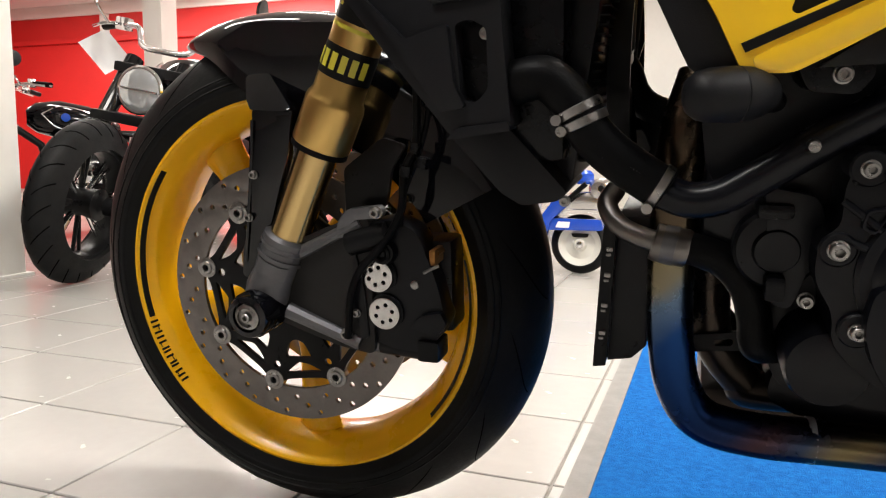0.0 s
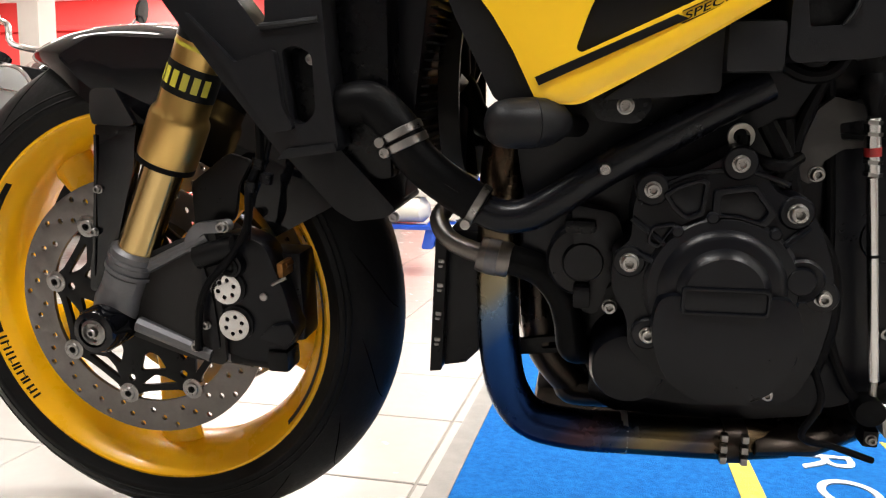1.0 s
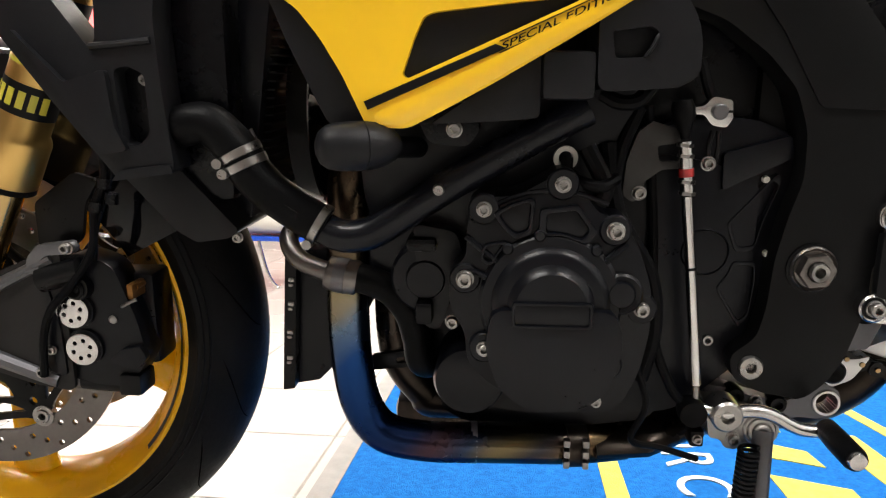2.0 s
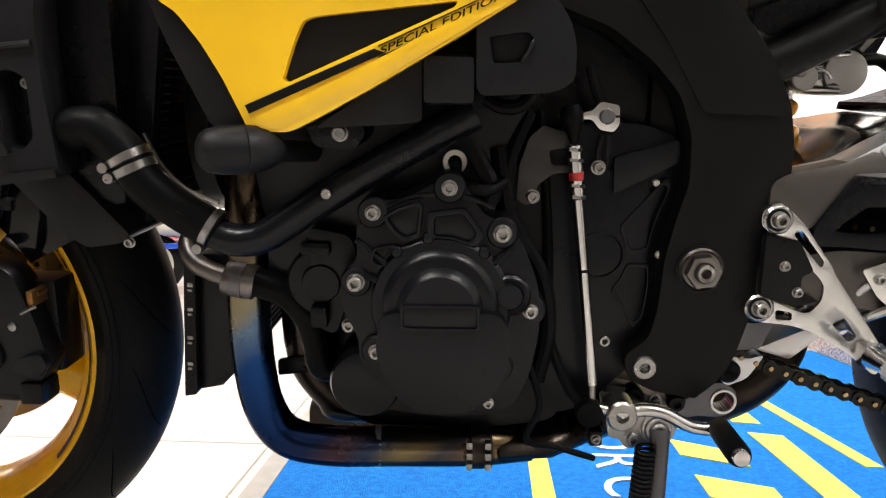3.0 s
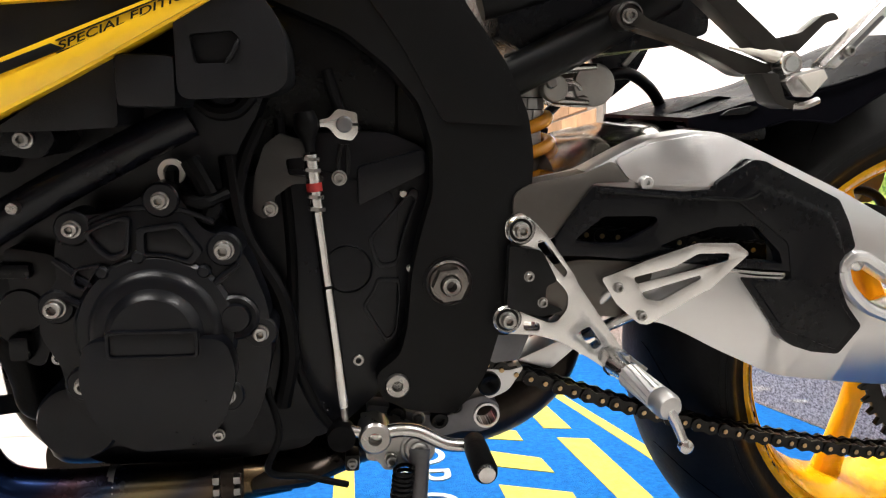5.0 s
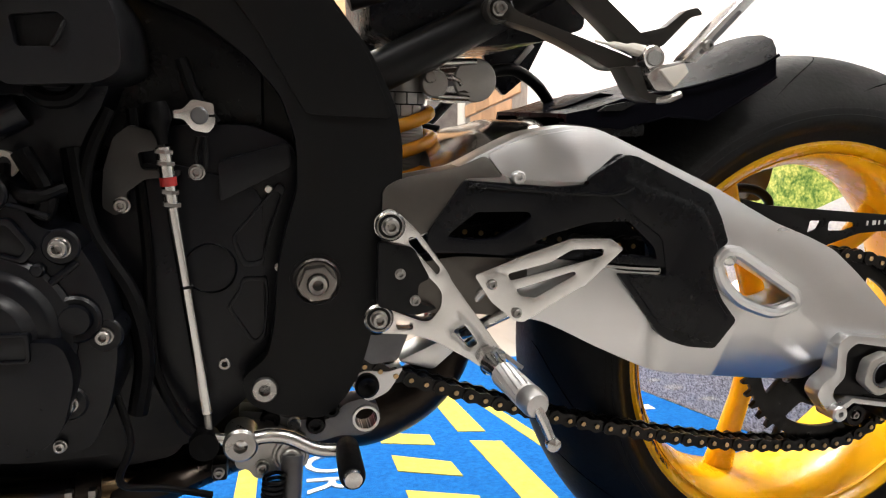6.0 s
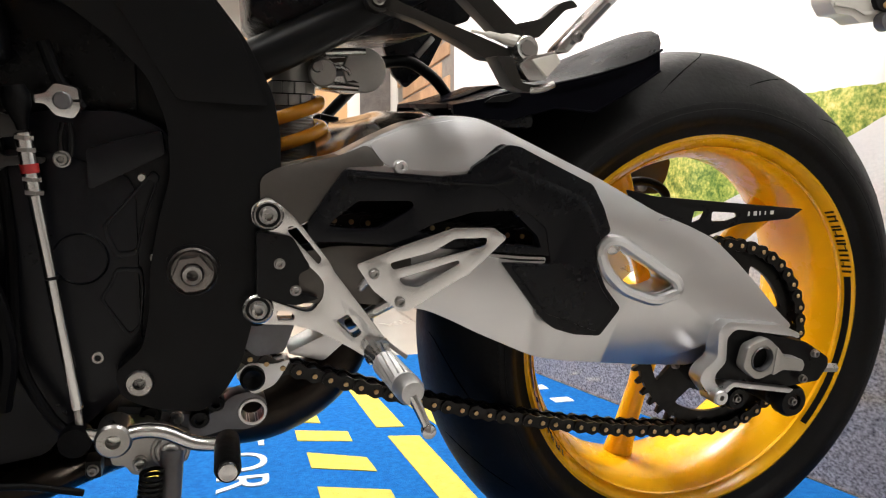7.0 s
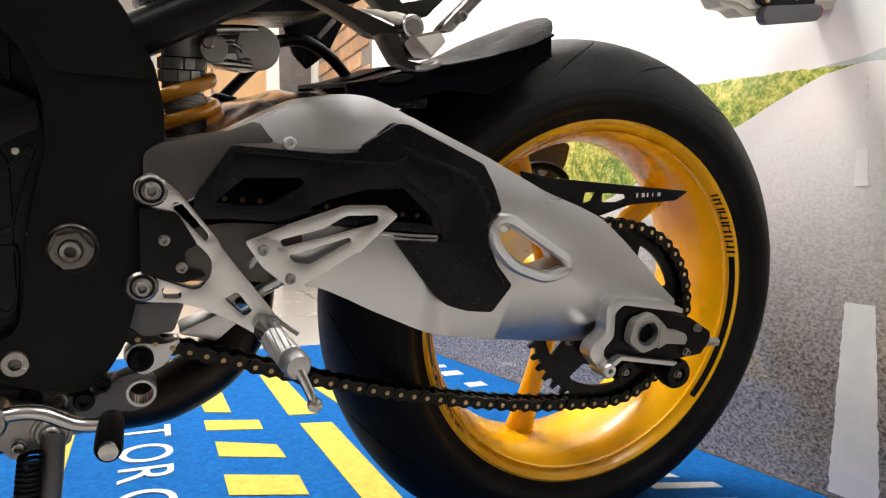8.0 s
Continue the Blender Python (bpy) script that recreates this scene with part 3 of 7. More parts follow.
def arc_band(cx, cz, r0, r1, a0, a1, y0, y1, n=24):
    """A thin band on a wheel's flank between two radii."""
    bm = bmesh.new()
    rows = []
    for i in range(n + 1):
        a = radians(a0 + (a1 - a0) * i / n)
        rows.append((bm.verts.new((cx + r0 * math.cos(a), y0, cz + r0 * math.sin(a))), bm.verts.new((cx + r1 * math.cos(a), y1, cz + r1 * math.sin(a)))))
    for p, q in zip(rows, rows[1:]):
        bm.faces.new((p[0], p[1], q[1], q[0]))
    ex = bmesh.ops.extrude_face_region(bm, geom=bm.faces[:])
    bmesh.ops.translate(bm, verts=[g for g in ex["geom"] if isinstance(g, bmesh.types.BMVert)], vec=(0, 0.0006, 0))
    return bm


def rim_marks(cx, cz, r0, r1, y0, y1, phases, parent):
    """On each side of the lettering block a dark stripe; the block itself is plain bars."""
    for a in phases:
        part("stripe", arc_band(cx, cz, r0 + 0.0016, r1 - 0.0012, a, a - 53, y0 + (y1 - y0) * 0.23, y1 - (y1 - y0) * 0.17), DECAL, parent, "black rim stripe")
        for s in (1.4, 3.2, 5.4, 7.2, 9.0, 11.4, 12.6, 14.4, 16.8, 18.0, 20.2, 22.0, 23.8):
            part("mark", arc_band(cx, cz, r0 + 0.0016, r1 - 0.0010, a + s, a + s + 0.75, y0, y1, 3), DECAL, parent, "thin black bar of rim lettering")
        for s, w in ((3.3, 1.9), (9.0, 2.2), (14.4, 2.3), (20.2, 1.8)):
            q = 0.30 if s in (3.3, 14.4) else 0.78
            rm, ym = r0 + (r1 - r0) * q, y0 + (y1 - y0) * q
            part("mark", arc_band(cx, cz, rm - 0.0007, rm + 0.0007, a + s, a + s + w, ym - 0.0002, ym + 0.0001, 3), DECAL, parent, "thin black bar of rim lettering")


rim_marks(FX, FZ, 0.2165, 0.2235, -0.0465, -0.0553, (193, 13), front_rim)


def brake_disc(y, parent):
    holes = []
    for k in range(60):
        a = 2 * math.pi * k / 60
        r = (0.126, 0.136, 0.146)[k % 3] + 0.002
        holes.append(circle(FX + 0.004 + r * math.cos(a), FZ + r * math.sin(a), 0.0033, 10))
    d = part("brake_disc", plate(circle(FX + 0.004, FZ, 0.1555, 96), y, y + 0.005, 0.0005, holes + [circle(FX + 0.004, FZ, 0.116, 72)]), DISC, bike, "drilled steel brake disc")
    # carrier: a ring of eight lugs joined by straight bars, with arms running in to a pierced hub
    cx, cz, ph = FX + 0.004, FZ + 0.001, -59.5
    at = lambda r, a: (cx + r * math.cos(radians(a)), cz + r * math.sin(radians(a)))
    rim_pts, gaps = [], [circle(cx, cz, 0.030, 30)]
    for k in range(8):
        c = ph + 45 * k
        rim_pts += [at(0.1145, c - 4), at(0.1145, c + 4), at(0.1065, c + 10), at(0.1035, c + 22.5), at(0.1065, c + 35)]
        gaps.append(rnd([at(0.0985, c + 8), at(0.0955, c + 22.5), at(0.0985, c + 37), at(0.087, c + 29), at(0.083, c + 20)], 0.003, 2))
        gaps.append(circle(*at(0.0915, c), 0.0046, 10))
        gaps.append(rnd([at(0.079, c + 7), at(0.079, c + 33), at(0.060, c + 30), at(0.054, c + 20), at(0.060, c + 10)], 0.004, 2))
    part("carrier", plate(rnd(rim_pts, 0.004, 2), y - 0.001, y + 0.005, 0.001, gaps), SATIN, d, "black disc carrier")
    for k in range(8):
        x, z = at(0.1118, ph + 45 * k)
        part("bobbin", lathe([(0.0035, -0.0015), (0.0042, -0.0045), (0.0075, -0.0045), (0.0085, -0.003), (0.0125, -0.0022), (0.0125, 0.007), (0.0035, 0.007)], (x, y, z), 22, closed=True), STEEL, d, "bright disc bobbin")
    return d


brake_disc(-0.072, bike)
brake_disc(0.067, bike)


# fork legs
def fork_axis(z):
    return 0.037 + 0.462 * (z - 0.386)


def fork_leg(y):
    ax = lambda z: (fork_axis(z), y, z)
    leg = part("fork_tube", tube([ax(0.365), ax(0.50)], 0.0212, 28), GOLDTUBE, bike, "polished gold fork tube")
    part("fork_sleeve", tube([ax(0.484), ax(0.486), ax(0.490), ax(0.527), ax(0.531), ax(0.536), ax(0.60), ax(0.70), ax(0.80)], [0.0275, 0.0298, 0.0305, 0.0305, 0.0295, 0.0262, 0.0262, 0.0266, 0.0270], 32), GOLD, bike, "gold anodised fork sleeve")
    part("wiper", tube([ax(0.4805), ax(0.4855)], 0.0300, 28), HOSE, leg, "black rubber wiper ring")
    part("label_band", tube([ax(0.552), ax(0.580)], 0.02665, 32, caps=False), DECAL, leg, "black label band")
    part("label_band", tube([ax(0.5945), ax(0.598)], 0.02665, 32, caps=False), DECALY, leg, "yellow label band")
    part("label_band", tube([ax(0.601), ax(0.66)], 0.0268, 32, caps=False), DECAL, leg, "black label band")
    foot = part("fork_foot", tube([ax(0.391), ax(0.388), ax(0.378), ax(0.376), ax(0.345), ax(0.33), ax(0.30)], [0.0225, 0.027, 0.0275, 0.0258, 0.0255, 0.028, 0.024], 28), FORKGREY, bike, "grey cast fork foot")
    for zz in (0.380, 0.368):
        part("ridge", tube([ax(zz - 0.002), ax(zz + 0.002)], 0.0282, 28), FORKGREY, foot)
    s = -1 if y < 0 else 1
    web = plate(rnd([(0.045, 0.384), (0.118, 0.414), (0.135, 0.414), (0.135, 0.265), (0.09, 0.272), (0.02, 0.295), (-0.01, 0.30), (-0.005, 0.345)], 0.01), y - 0.008, y + 0.010, 0.004)
    part("caliper_bracket", web, WEB, foot)
    for (p, q, rr) in (((0.052, 0.372), (0.125, 0.408), 0.006), ((0.035, 0.308), (0.118, 0.276), 0.008)):
        part("rib", tube([(p[0], y + s * 0.008, p[1]), (q[0], y + s * 0.006, q[1])], [rr * 1.2, rr], 10), FORKGREY, foot)
    return leg


fork_leg(-0.118)
fork_leg(0.118)


def fork_patch(z0, z1, a0, a1, r=0.0272, y=-0.118):
    """A thin curved patch on the fork sleeve between two heights and two angles."""
    bm = bmesh.new()
    d = Vector((0.462, 0, 1)).normalized()
    u = Vector((0, -1, 0))
    v = d.cross(u)
    rows = []
    for i in range(5):
        a = radians(a0 + (a1 - a0) * i / 4)
        rows.append([bm.verts.new(Vector((fork_axis(z), y, z)) + (u * math.cos(a) + v * math.sin(a)) * q) for z, q in ((z0, r), (z1, r), (z1, r - 0.001), (z0, r - 0.001))])
    for p, q in zip(rows, rows[1:]):
        for j in range(4):
            bm.faces.new((p[j - 1], p[j], q[j], q[j - 1]))
    bm.faces.new(rows[0])
    bm.faces.new(rows[-1])
    return bm


for k in range(6):
    a = -62 + 23 * k
    part("label_mark", fork_patch(0.5585, 0.5735, a, a + 14), DECALY, bike, "plain yellow block of the fork label")
part("label_mark", fork_patch(0.3500, 0.3640, -38, 46, 0.0275), FORKGREY, bike, "raised plain maker's plate")
part("label_line", fork_patch(0.612, 0.6150, -80, 80, 0.0276), DECALY, bike, "thin yellow line of the fork label")

# axle slider
sl = part("axle_slider", lathe([(0.018, -0.10), (0.0255, -0.105), (0.0255, -0.155), (0.0225, -0.1635), (0.0165, -0.1650), (0.0165, -0.158), (0.001, -0.158)], (0.006, 0, 0.309), 40), GLOSS, bike, "black axle slider")
part("washer", lathe([(0.007, -0.1585), (0.0142, -0.1585), (0.0142, -0.164), (0.0105, -0.166), (0.0105, -0.162), (0.006, -0.162)], (0.006, 0, 0.309), 30), STEEL, sl)
o = bolt(BOLT8, 0.006, -0.160, 0.309, sl)
part("axle", lathe([(0.012, -0.12), (0.012, 0.12), (0.001, 0.121)], (FX, 0, FZ), 24), STEEL, bike)


def caliper(y, s):
    c = part("brake_caliper", plate(rnd([(0.112, 0.275), (0.19, 0.27), (0.214, 0.30), (0.205, 0.345), (0.185, 0.40), (0.155, 0.412), (0.125, 0.405), (0.118, 0.34)], 0.012), y - 0.018, y + 0.018, 0.006), ENGINE, bike, "black radial brake caliper")
    part("bridge", box(0.165, 0.212, y + (0.010 if s < 0 else -0.055), y + (0.055 if s < 0 else -0.010), 0.285, 0.385, 0.006), ENGINE, c)
    if s < 0:
        for x, z in ((0.1425, 0.353), (0.1485, 0.313)):
            holes = [circle(x + 0.0095 * math.cos(a), z + 0.0095 * math.sin(a), 0.0021, 8) for a in (math.pi / 3 * i + 0.3 for i in range(6))]
            part("piston_cap", plate(circle(x, z, 0.0172, 36), y - 0.0205, y - 0.0265, 0.0012, holes), ALUM, c, "drilled silver piston cap")
            part("seat", lathe([(0.001, 0.002), (0.0195, 0.002), (0.0195, -0.0025), (0.001, -0.0028)], (x, y - 0.019, z), 30), ENGINE, c)
        for k in range(4):
            part("pad_pin", lathe([(0.001, -0.003), (0.0035, -0.003), (0.0035, 0.03), (0.001, 0.03)], (0.195 + 0.002 * k, y - 0.004, 0.30 + 0.025 * k), 10), BRONZE, c)
        for k in range(3):
            part("pad", box(0.190 + 0.003 * k, 0.199 + 0.002 * k, y - 0.012 - 0.002 * k, y + 0.03, 0.306 + 0.029 * k, 0.316 + 0.032 * k, 0.002), BRONZE, c, "bronze brake pad back")
        part("bracket", plate(rnd([(0.098, 0.392), (0.103, 0.410), (0.114, 0.422), (0.150, 0.4265), (0.154, 0.420), (0.150, 0.4135), (0.122, 0.4115), (0.115, 0.405), (0.112, 0.392)], 0.004), -0.130, -0.120, 0.002), FORKGREY, c, "grey cable bracket")
        bolt(BOLT8, 0.1465, -0.130, 0.420, c)
        bolt(BOLT8, 0.105, -0.128, 0.288, c)
        bolt(BOLT6, 0.118, -0.130, 0.312, c)
        part("brake_mount", tube([(0.105, -0.112, 0.277), (0.137, -0.110, 0.274)], [0.012, 0.0115], 16), FORKGREY, c)
        part("mount_sleeve", tube([(0.137, -0.110, 0.274), (0.18, -0.108, 0.270)], [0.0118, 0.0118], 16), SATIN, c)
        part("upper_barrel", tube([(0.112, -0.124, 0.385), (0.155, -0.124, 0.397)], [0.0135, 0.0125], 18), SATIN, c)
        part("banjo", lathe([(0.004, 0.004), (0.010, 0.004), (0.010, -0.004), (0.0075, -0.006), (0.004, -0.004)], (0.149, -0.128, 0.377), 24, closed=True), SATIN, c)
        part("cross_bolt", lathe([(0.0045, 0.01), (0.0045, -0.002), (0.003, -0.003), (0.001, -0.003)], (0.181, y - 0.018, 0.344), 14), STEEL, c)
        part("clip", tube(smooth([(0.192, y - 0.020, 0.358), (0.199, y - 0.022, 0.362), (0.208, y - 0.020, 0.366)], 4), 0.0018, 8), STEEL, c, "bright pad spring clip")
        part("flange", plate(rnd([(0.176, 0.30), (0.205, 0.292), (0.216, 0.305), (0.21, 0.318), (0.19, 0.314)], 0.004), y - 0.026, y - 0.016, 0.002), ENGINE, c)
        part("flange", plate(rnd([(0.118, 0.385), (0.128, 0.335), (0.130, 0.285), (0.121, 0.283), (0.113, 0.33)], 0.004), y - 0.026, y - 0.016, 0.003), ENGINE, c)
        part("foot_block", box(0.182, 0.206, y - 0.024, y + 0.01, 0.262, 0.285, 0.004), SATIN, c)
    return c


caliper(-0.103, -1)
caliper(0.103, 1)
part("brake_hose", tube(smooth([(0.20, -0.135, 0.60), (0.196, -0.135, 0.53), (0.192, -0.132, 0.49), (0.178, -0.130, 0.46), (0.172, -0.130, 0.42), (0.150, -0.134, 0.385), (0.128, -0.138, 0.36), (0.115, -0.137, 0.33), (0.108, -0.134, 0.285)], 6), 0.0042, 10), HOSE, bike, "black brake hose")
part("sensor_wire", tube(smooth([(0.208, -0.130, 0.60), (0.205, -0.130, 0.52), (0.190, -0.125, 0.475), (0.175, -0.124, 0.44), (0.168, -0.122, 0.405)], 6), 0.003, 8), HOSE, bike, "thin black sensor cable")
for x, z in ((0.190, 0.485), (0.180, 0.462), (0.197, 0.470)):
    part("hose_clip", tube([(x - 0.001, -0.130, z - 0.005), (x + 0.001, -0.130, z + 0.005)], 0.0068, 12), PLASTIC, bike)
part("spindle_boss", lathe([(0.001, -0.02), (0.012, -0.02), (0.014, -0.012), (0.014, 0.01), (0.001, 0.01)], (0.150, -0.11, 0.378), 20), ENGINE, bike)


# front mudguard: a shell round the tyre with side skirts
def fender_loop(a, R, hw, drop):
    """One cross-section: a rounded crown, a crease, then a steep flank."""
    c, s = math.cos(a), math.sin(a)
    sec = [tuple(p) for p in smooth([(0, 0), (0.34, 0.03), (0.62, 0.11), (0.80, 0.25), (0.90, 0.40), (0.965, 0.68), (1.0, 1.0)], 3)]
    full = [(-w, d) for w, d in reversed(sec)] + sec[1:]
    outer = [(FX + (R - drop * d) * c, hw * w, FZ + (R - drop * d) * s) for w, d in full]
    inner = [(FX + (R - 0.004 - drop * d * 0.98) * c, hw * w * 0.95, FZ + (R - 0.004 - drop * d * 0.98) * s) for w, d in full]
    return outer + inner[::-1]


loops = []
for i in range(29):
    s = i / 28
    a = radians(117.5 - s * 90)
    hw = 0.006 + 0.072 * min(1, s / 0.20) ** 0.75
    loops.append(fender_loop(a, 0.3275 - 0.004 * math.sin(math.pi * s), hw, 0.004 + 0.074 * min(1, s / 0.21) ** 1.1 + 0.045 * min(1, max(0, s - 0.21) / 0.12)))
fender = part("front_mudguard", loft(loops), GLOSS, bike, "glossy black front mudguard")
for s in (-1, 1):
    # upper facet leaning outwards, then the hanging blade
    up = lambda x, z, s=s: s * (0.092 + 0.85 * (0.5631 - z))
    part("skirt_shoulder", plate(rnd([(-0.0085, 0.5550), (0.0060, 0.5668), (0.0170, 0.5600), (0.0575, 0.5235), (0.0520, 0.5205), (0.0110, 0.5225), (0.0020, 0.5330)], 0.003), -0.004, 0.004, 0.002, bend=up), GLOSS, fender, "folded shoulder of the mudguard stay")
    blade = lambda x, z, s=s: s * (0.1235 - 0.05 * abs(0.455 - z) - 0.25 * max(0, x - 0.024 - 0.26 * (z - 0.46)))
    st = part("skirt", plate(rnd([(0.0105, 0.5235), (0.0560, 0.5225), (0.0520, 0.5080), (0.0470, 0.4750), (0.0340, 0.4400), (0.0190, 0.3980), (0.0040, 0.3560), (-0.0080, 0.3400), (-0.0215, 0.3420), (-0.0170, 0.3700), (-0.0070, 0.3990), (0.0040, 0.4600), (0.0080, 0.4900)], 0.005), -0.006, 0.006, 0.004, bend=blade), GLOSS, fender, "black side stay of the mudguard")
    part("skirt_rib", tube(smooth([(0.011, s * 0.1275, 0.512), (0.006, s * 0.1280, 0.470), (-0.005, s * 0.1270, 0.405), (-0.014, s * 0.1240, 0.360)], 5), 0.0022, 8), GLOSS, fender)
    for x, z in ((0.0075, 0.4555), (-0.0030, 0.4095)):
        o = bolt(BOLT6, x, s * 0.1285, z, fender)
        if s > 0:
            o.matrix_basis = pose(x, s * 0.1285, z, 0, 0, 180)
    part("rear_stay", plate(rnd([(0.10, 0.46), (0.145, 0.492), (0.17, 0.484), (0.1535, 0.459), (0.147, 0.424), (0.115, 0.397), (0.10, 0.41)], 0.006), s * 0.098, s * 0.104, 0.0015), SATIN, fender, "black rear stay of the mudguard")
    part("web", plate(rnd([(-0.045, 0.592), (0.0, 0.612), (0.12, 0.605), (0.10, 0.55), (0.0585, 0.521), (0.03, 0.542), (0.0, 0.552), (-0.02, 0.566)], 0.008), s * 0.090, s * 0.100, 0.004), GLOSS, fender)

# side cowl beside the radiator
cbend = lambda x, z: 0.30 * max(0, 0.262 - x) * 0.4 + 0.12 * max(0, z - 0.60)
cow = part("side_cowl", plate(rnd([(0.10, 0.70), (0.169, 0.614), (0.211, 0.563), (0.262, 0.503), (0.310, 0.510), (0.304, 0.575), (0.300, 0.63), (0.31, 0.74), (0.245, 0.74), (0.252, 0.64), (0.252, 0.612), (0.246, 0.607), (0.23, 0.626), (0.15, 0.72)], 0.005), -0.234, -0.200, 0.007, [rnd([(0.266, 0.590), (0.278, 0.593), (0.291, 0.586), (0.292, 0.540), (0.282, 0.530), (0.270, 0.532)], 0.005)], bend=cbend), MATTE, bike, "matt black plastic side cowl")
part("cowl_back", box(0.255, 0.302, -0.216, -0.202, 0.525, 0.60, 0.003), PLASTIC, cow)
part("fin", plate(rnd([(0.180, 0.622), (0.225, 0.580), (0.262, 0.590), (0.266, 0.545), (0.275, 0.527), (0.254, 0.524)], 0.004), -0.2405, -0.230, 0.003, bend=cbend), MATTE, cow, "raised inner panel of the cowl")
part("ledge", plate(rnd([(0.258, 0.502), (0.310, 0.509), (0.308, 0.516), (0.266, 0.511)], 0.002), -0.2385, -0.215, 0.002), MATTE, cow)
part("ledge", tube([(0.248, -0.232, 0.6075), (0.270, -0.234, 0.609), (0.298, -0.233, 0.612)], 0.003, 8), MATTE, cow)
bolt(BOLT6, 0.289, -0.228, 0.582, cow)
part("chin", plate(rnd([(0.250, 0.503), (0.300, 0.509), (0.318, 0.49), (0.349, 0.456), (0.340, 0.449), (0.311, 0.445), (0.294, 0.455)], 0.004), -0.205, -0.11, 0.008), MATTE, cow, "lower chin of the cowl")
bolt(BOLT6, 0.346, -0.200, 0.449, cow)
part("tank_side", box(0.296, 0.345, -0.198, -0.150, 0.48, 0.74, 0.008), PLASTIC, cow, "dark radiator end tank")
part("inner_fairing", box(0.235, 0.30, -0.14, -0.10, 0.50, 0.74, 0.006), PLASTIC, cow)

# radiator, fan and oil cooler
rad = part("radiator", box(-0.014, 0.014, -0.165, 0.165, -0.085, 0.16, 0.003, m=pose(0.345, 0, 0.545, 0, 8, 0)), ENGINE, bike, "black finned radiator")
for k in range(28):
    z = 0.475 + k * 0.0075
    part("fin", box(0.356 + (0.545 - z) * -0.14, 0.366 + (0.545 - z) * -0.14, -0.15, 0.15, z, z + 0.0016, 0), SATIN, rad)
fan = part("fan_ring", lathe([(0.088, 0.0), (0.094, 0.0), (0.094, 0.02), (0.088, 0.02)], (0.368, -0.02, 0.545), 40, axis="x", closed=True), SATIN, rad, "black fan shroud ring")
for k in range(7):
    a = 2 * math.pi * k / 7
    part("blade", tube([(0.378, -0.02 + 0.02 * math.cos(a), 0.545 + 0.02 * math.sin(a)), (0.378, -0.02 + 0.086 * math.cos(a + 0.3), 0.545 + 0.086 * math.sin(a + 0.3))], [0.010, 0.016], 8, flat=0.25), ENGINE, fan)
cool = part("oil_cooler", plate(rnd([(0.3655, 0.2885), (0.3770, 0.2905), (0.3840, 0.428), (0.3735, 0.428)], 0.0015), -0.156, -0.132, 0.001), SATIN, bike, "flat black oil cooler")
part("core", plate([(0.3775, 0.2915), (0.3990, 0.2955), (0.4115, 0.3085), (0.4165, 0.427), (0.3845, 0.427)], -0.146, 0.14, 0.002), ENGINE, cool)
for k in range(18):
    part("fin", box(0.4120, 0.4160, -0.140, 0.12, 0.312 + k * 0.0062, 0.314 + k * 0.0062, 0), SATIN, cool)
for x, z in ((0.3785, 0.398), (0.3770, 0.3745), (0.3750, 0.3465), (0.3735, 0.3205)):
    part("clip", box(x - 0.0028, x + 0.0028, -0.1580, -0.155, z - 0.0005, z + 0.0035, 0.001), STEEL, cool, "small bright clip")
    part("clip", box(x - 0.0032, x + 0.0012, -0.1575, -0.155, z - 0.0050, z - 0.0022, 0.001), STEEL, cool, "small bright clip")

# ---- engine ----
eng = part("crankcase", plate(rnd([(0.49, 0.47), (0.53, 0.49), (0.62, 0.50), (0.72, 0.52), (0.80, 0.50), (0.80, 0.33), (0.74, 0.275), (0.60, 0.268), (0.52, 0.28), (0.495, 0.36)], 0.02), -0.145, 0.15, 0.006), ENGINE, bike, "black engine crankcase")
part("cylinder_block", plate(rnd([(0.455, 0.46), (0.53, 0.44), (0.66, 0.50), (0.70, 0.60), (0.62, 0.70), (0.50, 0.68), (0.44, 0.58)], 0.02), -0.17, 0.17, 0.008), ENGINE, eng)
part("sump", plate(rnd([(0.52, 0.29), (0.74, 0.285), (0.72, 0.256), (0.66, 0.247), (0.54, 0.247), (0.515, 0.262)], 0.01), -0.125, 0.12, 0.006), ENGINE, eng)

# generator cover: stepped round cover on a lobed plate
GC = (0.614, 0.404)
lobes = [(0.545, 0.47), (0.555, 0.49), (0.585, 0.492), (0.617, 0.510), (0.633, 0.505), (0.65, 0.478), (0.668, 0.475), (0.682, 0.455), (0.695, 0.42), (0.697, 0.385), (0.69, 0.345), (0.675, 0.312), (0.60, 0.308), (0.565, 0.33), (0.545, 0.352), (0.545, 0.375), (0.53, 0.40), (0.532, 0.43), (0.545, 0.44)]
gen = part("generator_cover", plate(rnd(lobes, 0.012), -0.222, -0.145, 0.005), ENGINE, bike, "black round generator cover")
part("step", lathe([(0.0585, 0.01), (0.0585, -0.003), (0.0555, -0.0062), (0.0480, -0.0068), (0.0445, -0.0118), (0.0415, -0.0132), (0.0350, -0.0140), (0.0315, -0.0195), (0.0285, -0.0218), (0.001, -0.0228)], (GC[0], -0.222, GC[1]), 72), ENGINE, gen)
part("lower_face", plate(rnd([(0.5665, 0.403), (0.6655, 0.403), (0.673, 0.375), (0.662, 0.335), (0.64, 0.318), (0.598, 0.316), (0.573, 0.335), (0.561, 0.37)], 0.012), -0.2448, -0.220, 0.012), ENGINE, gen)
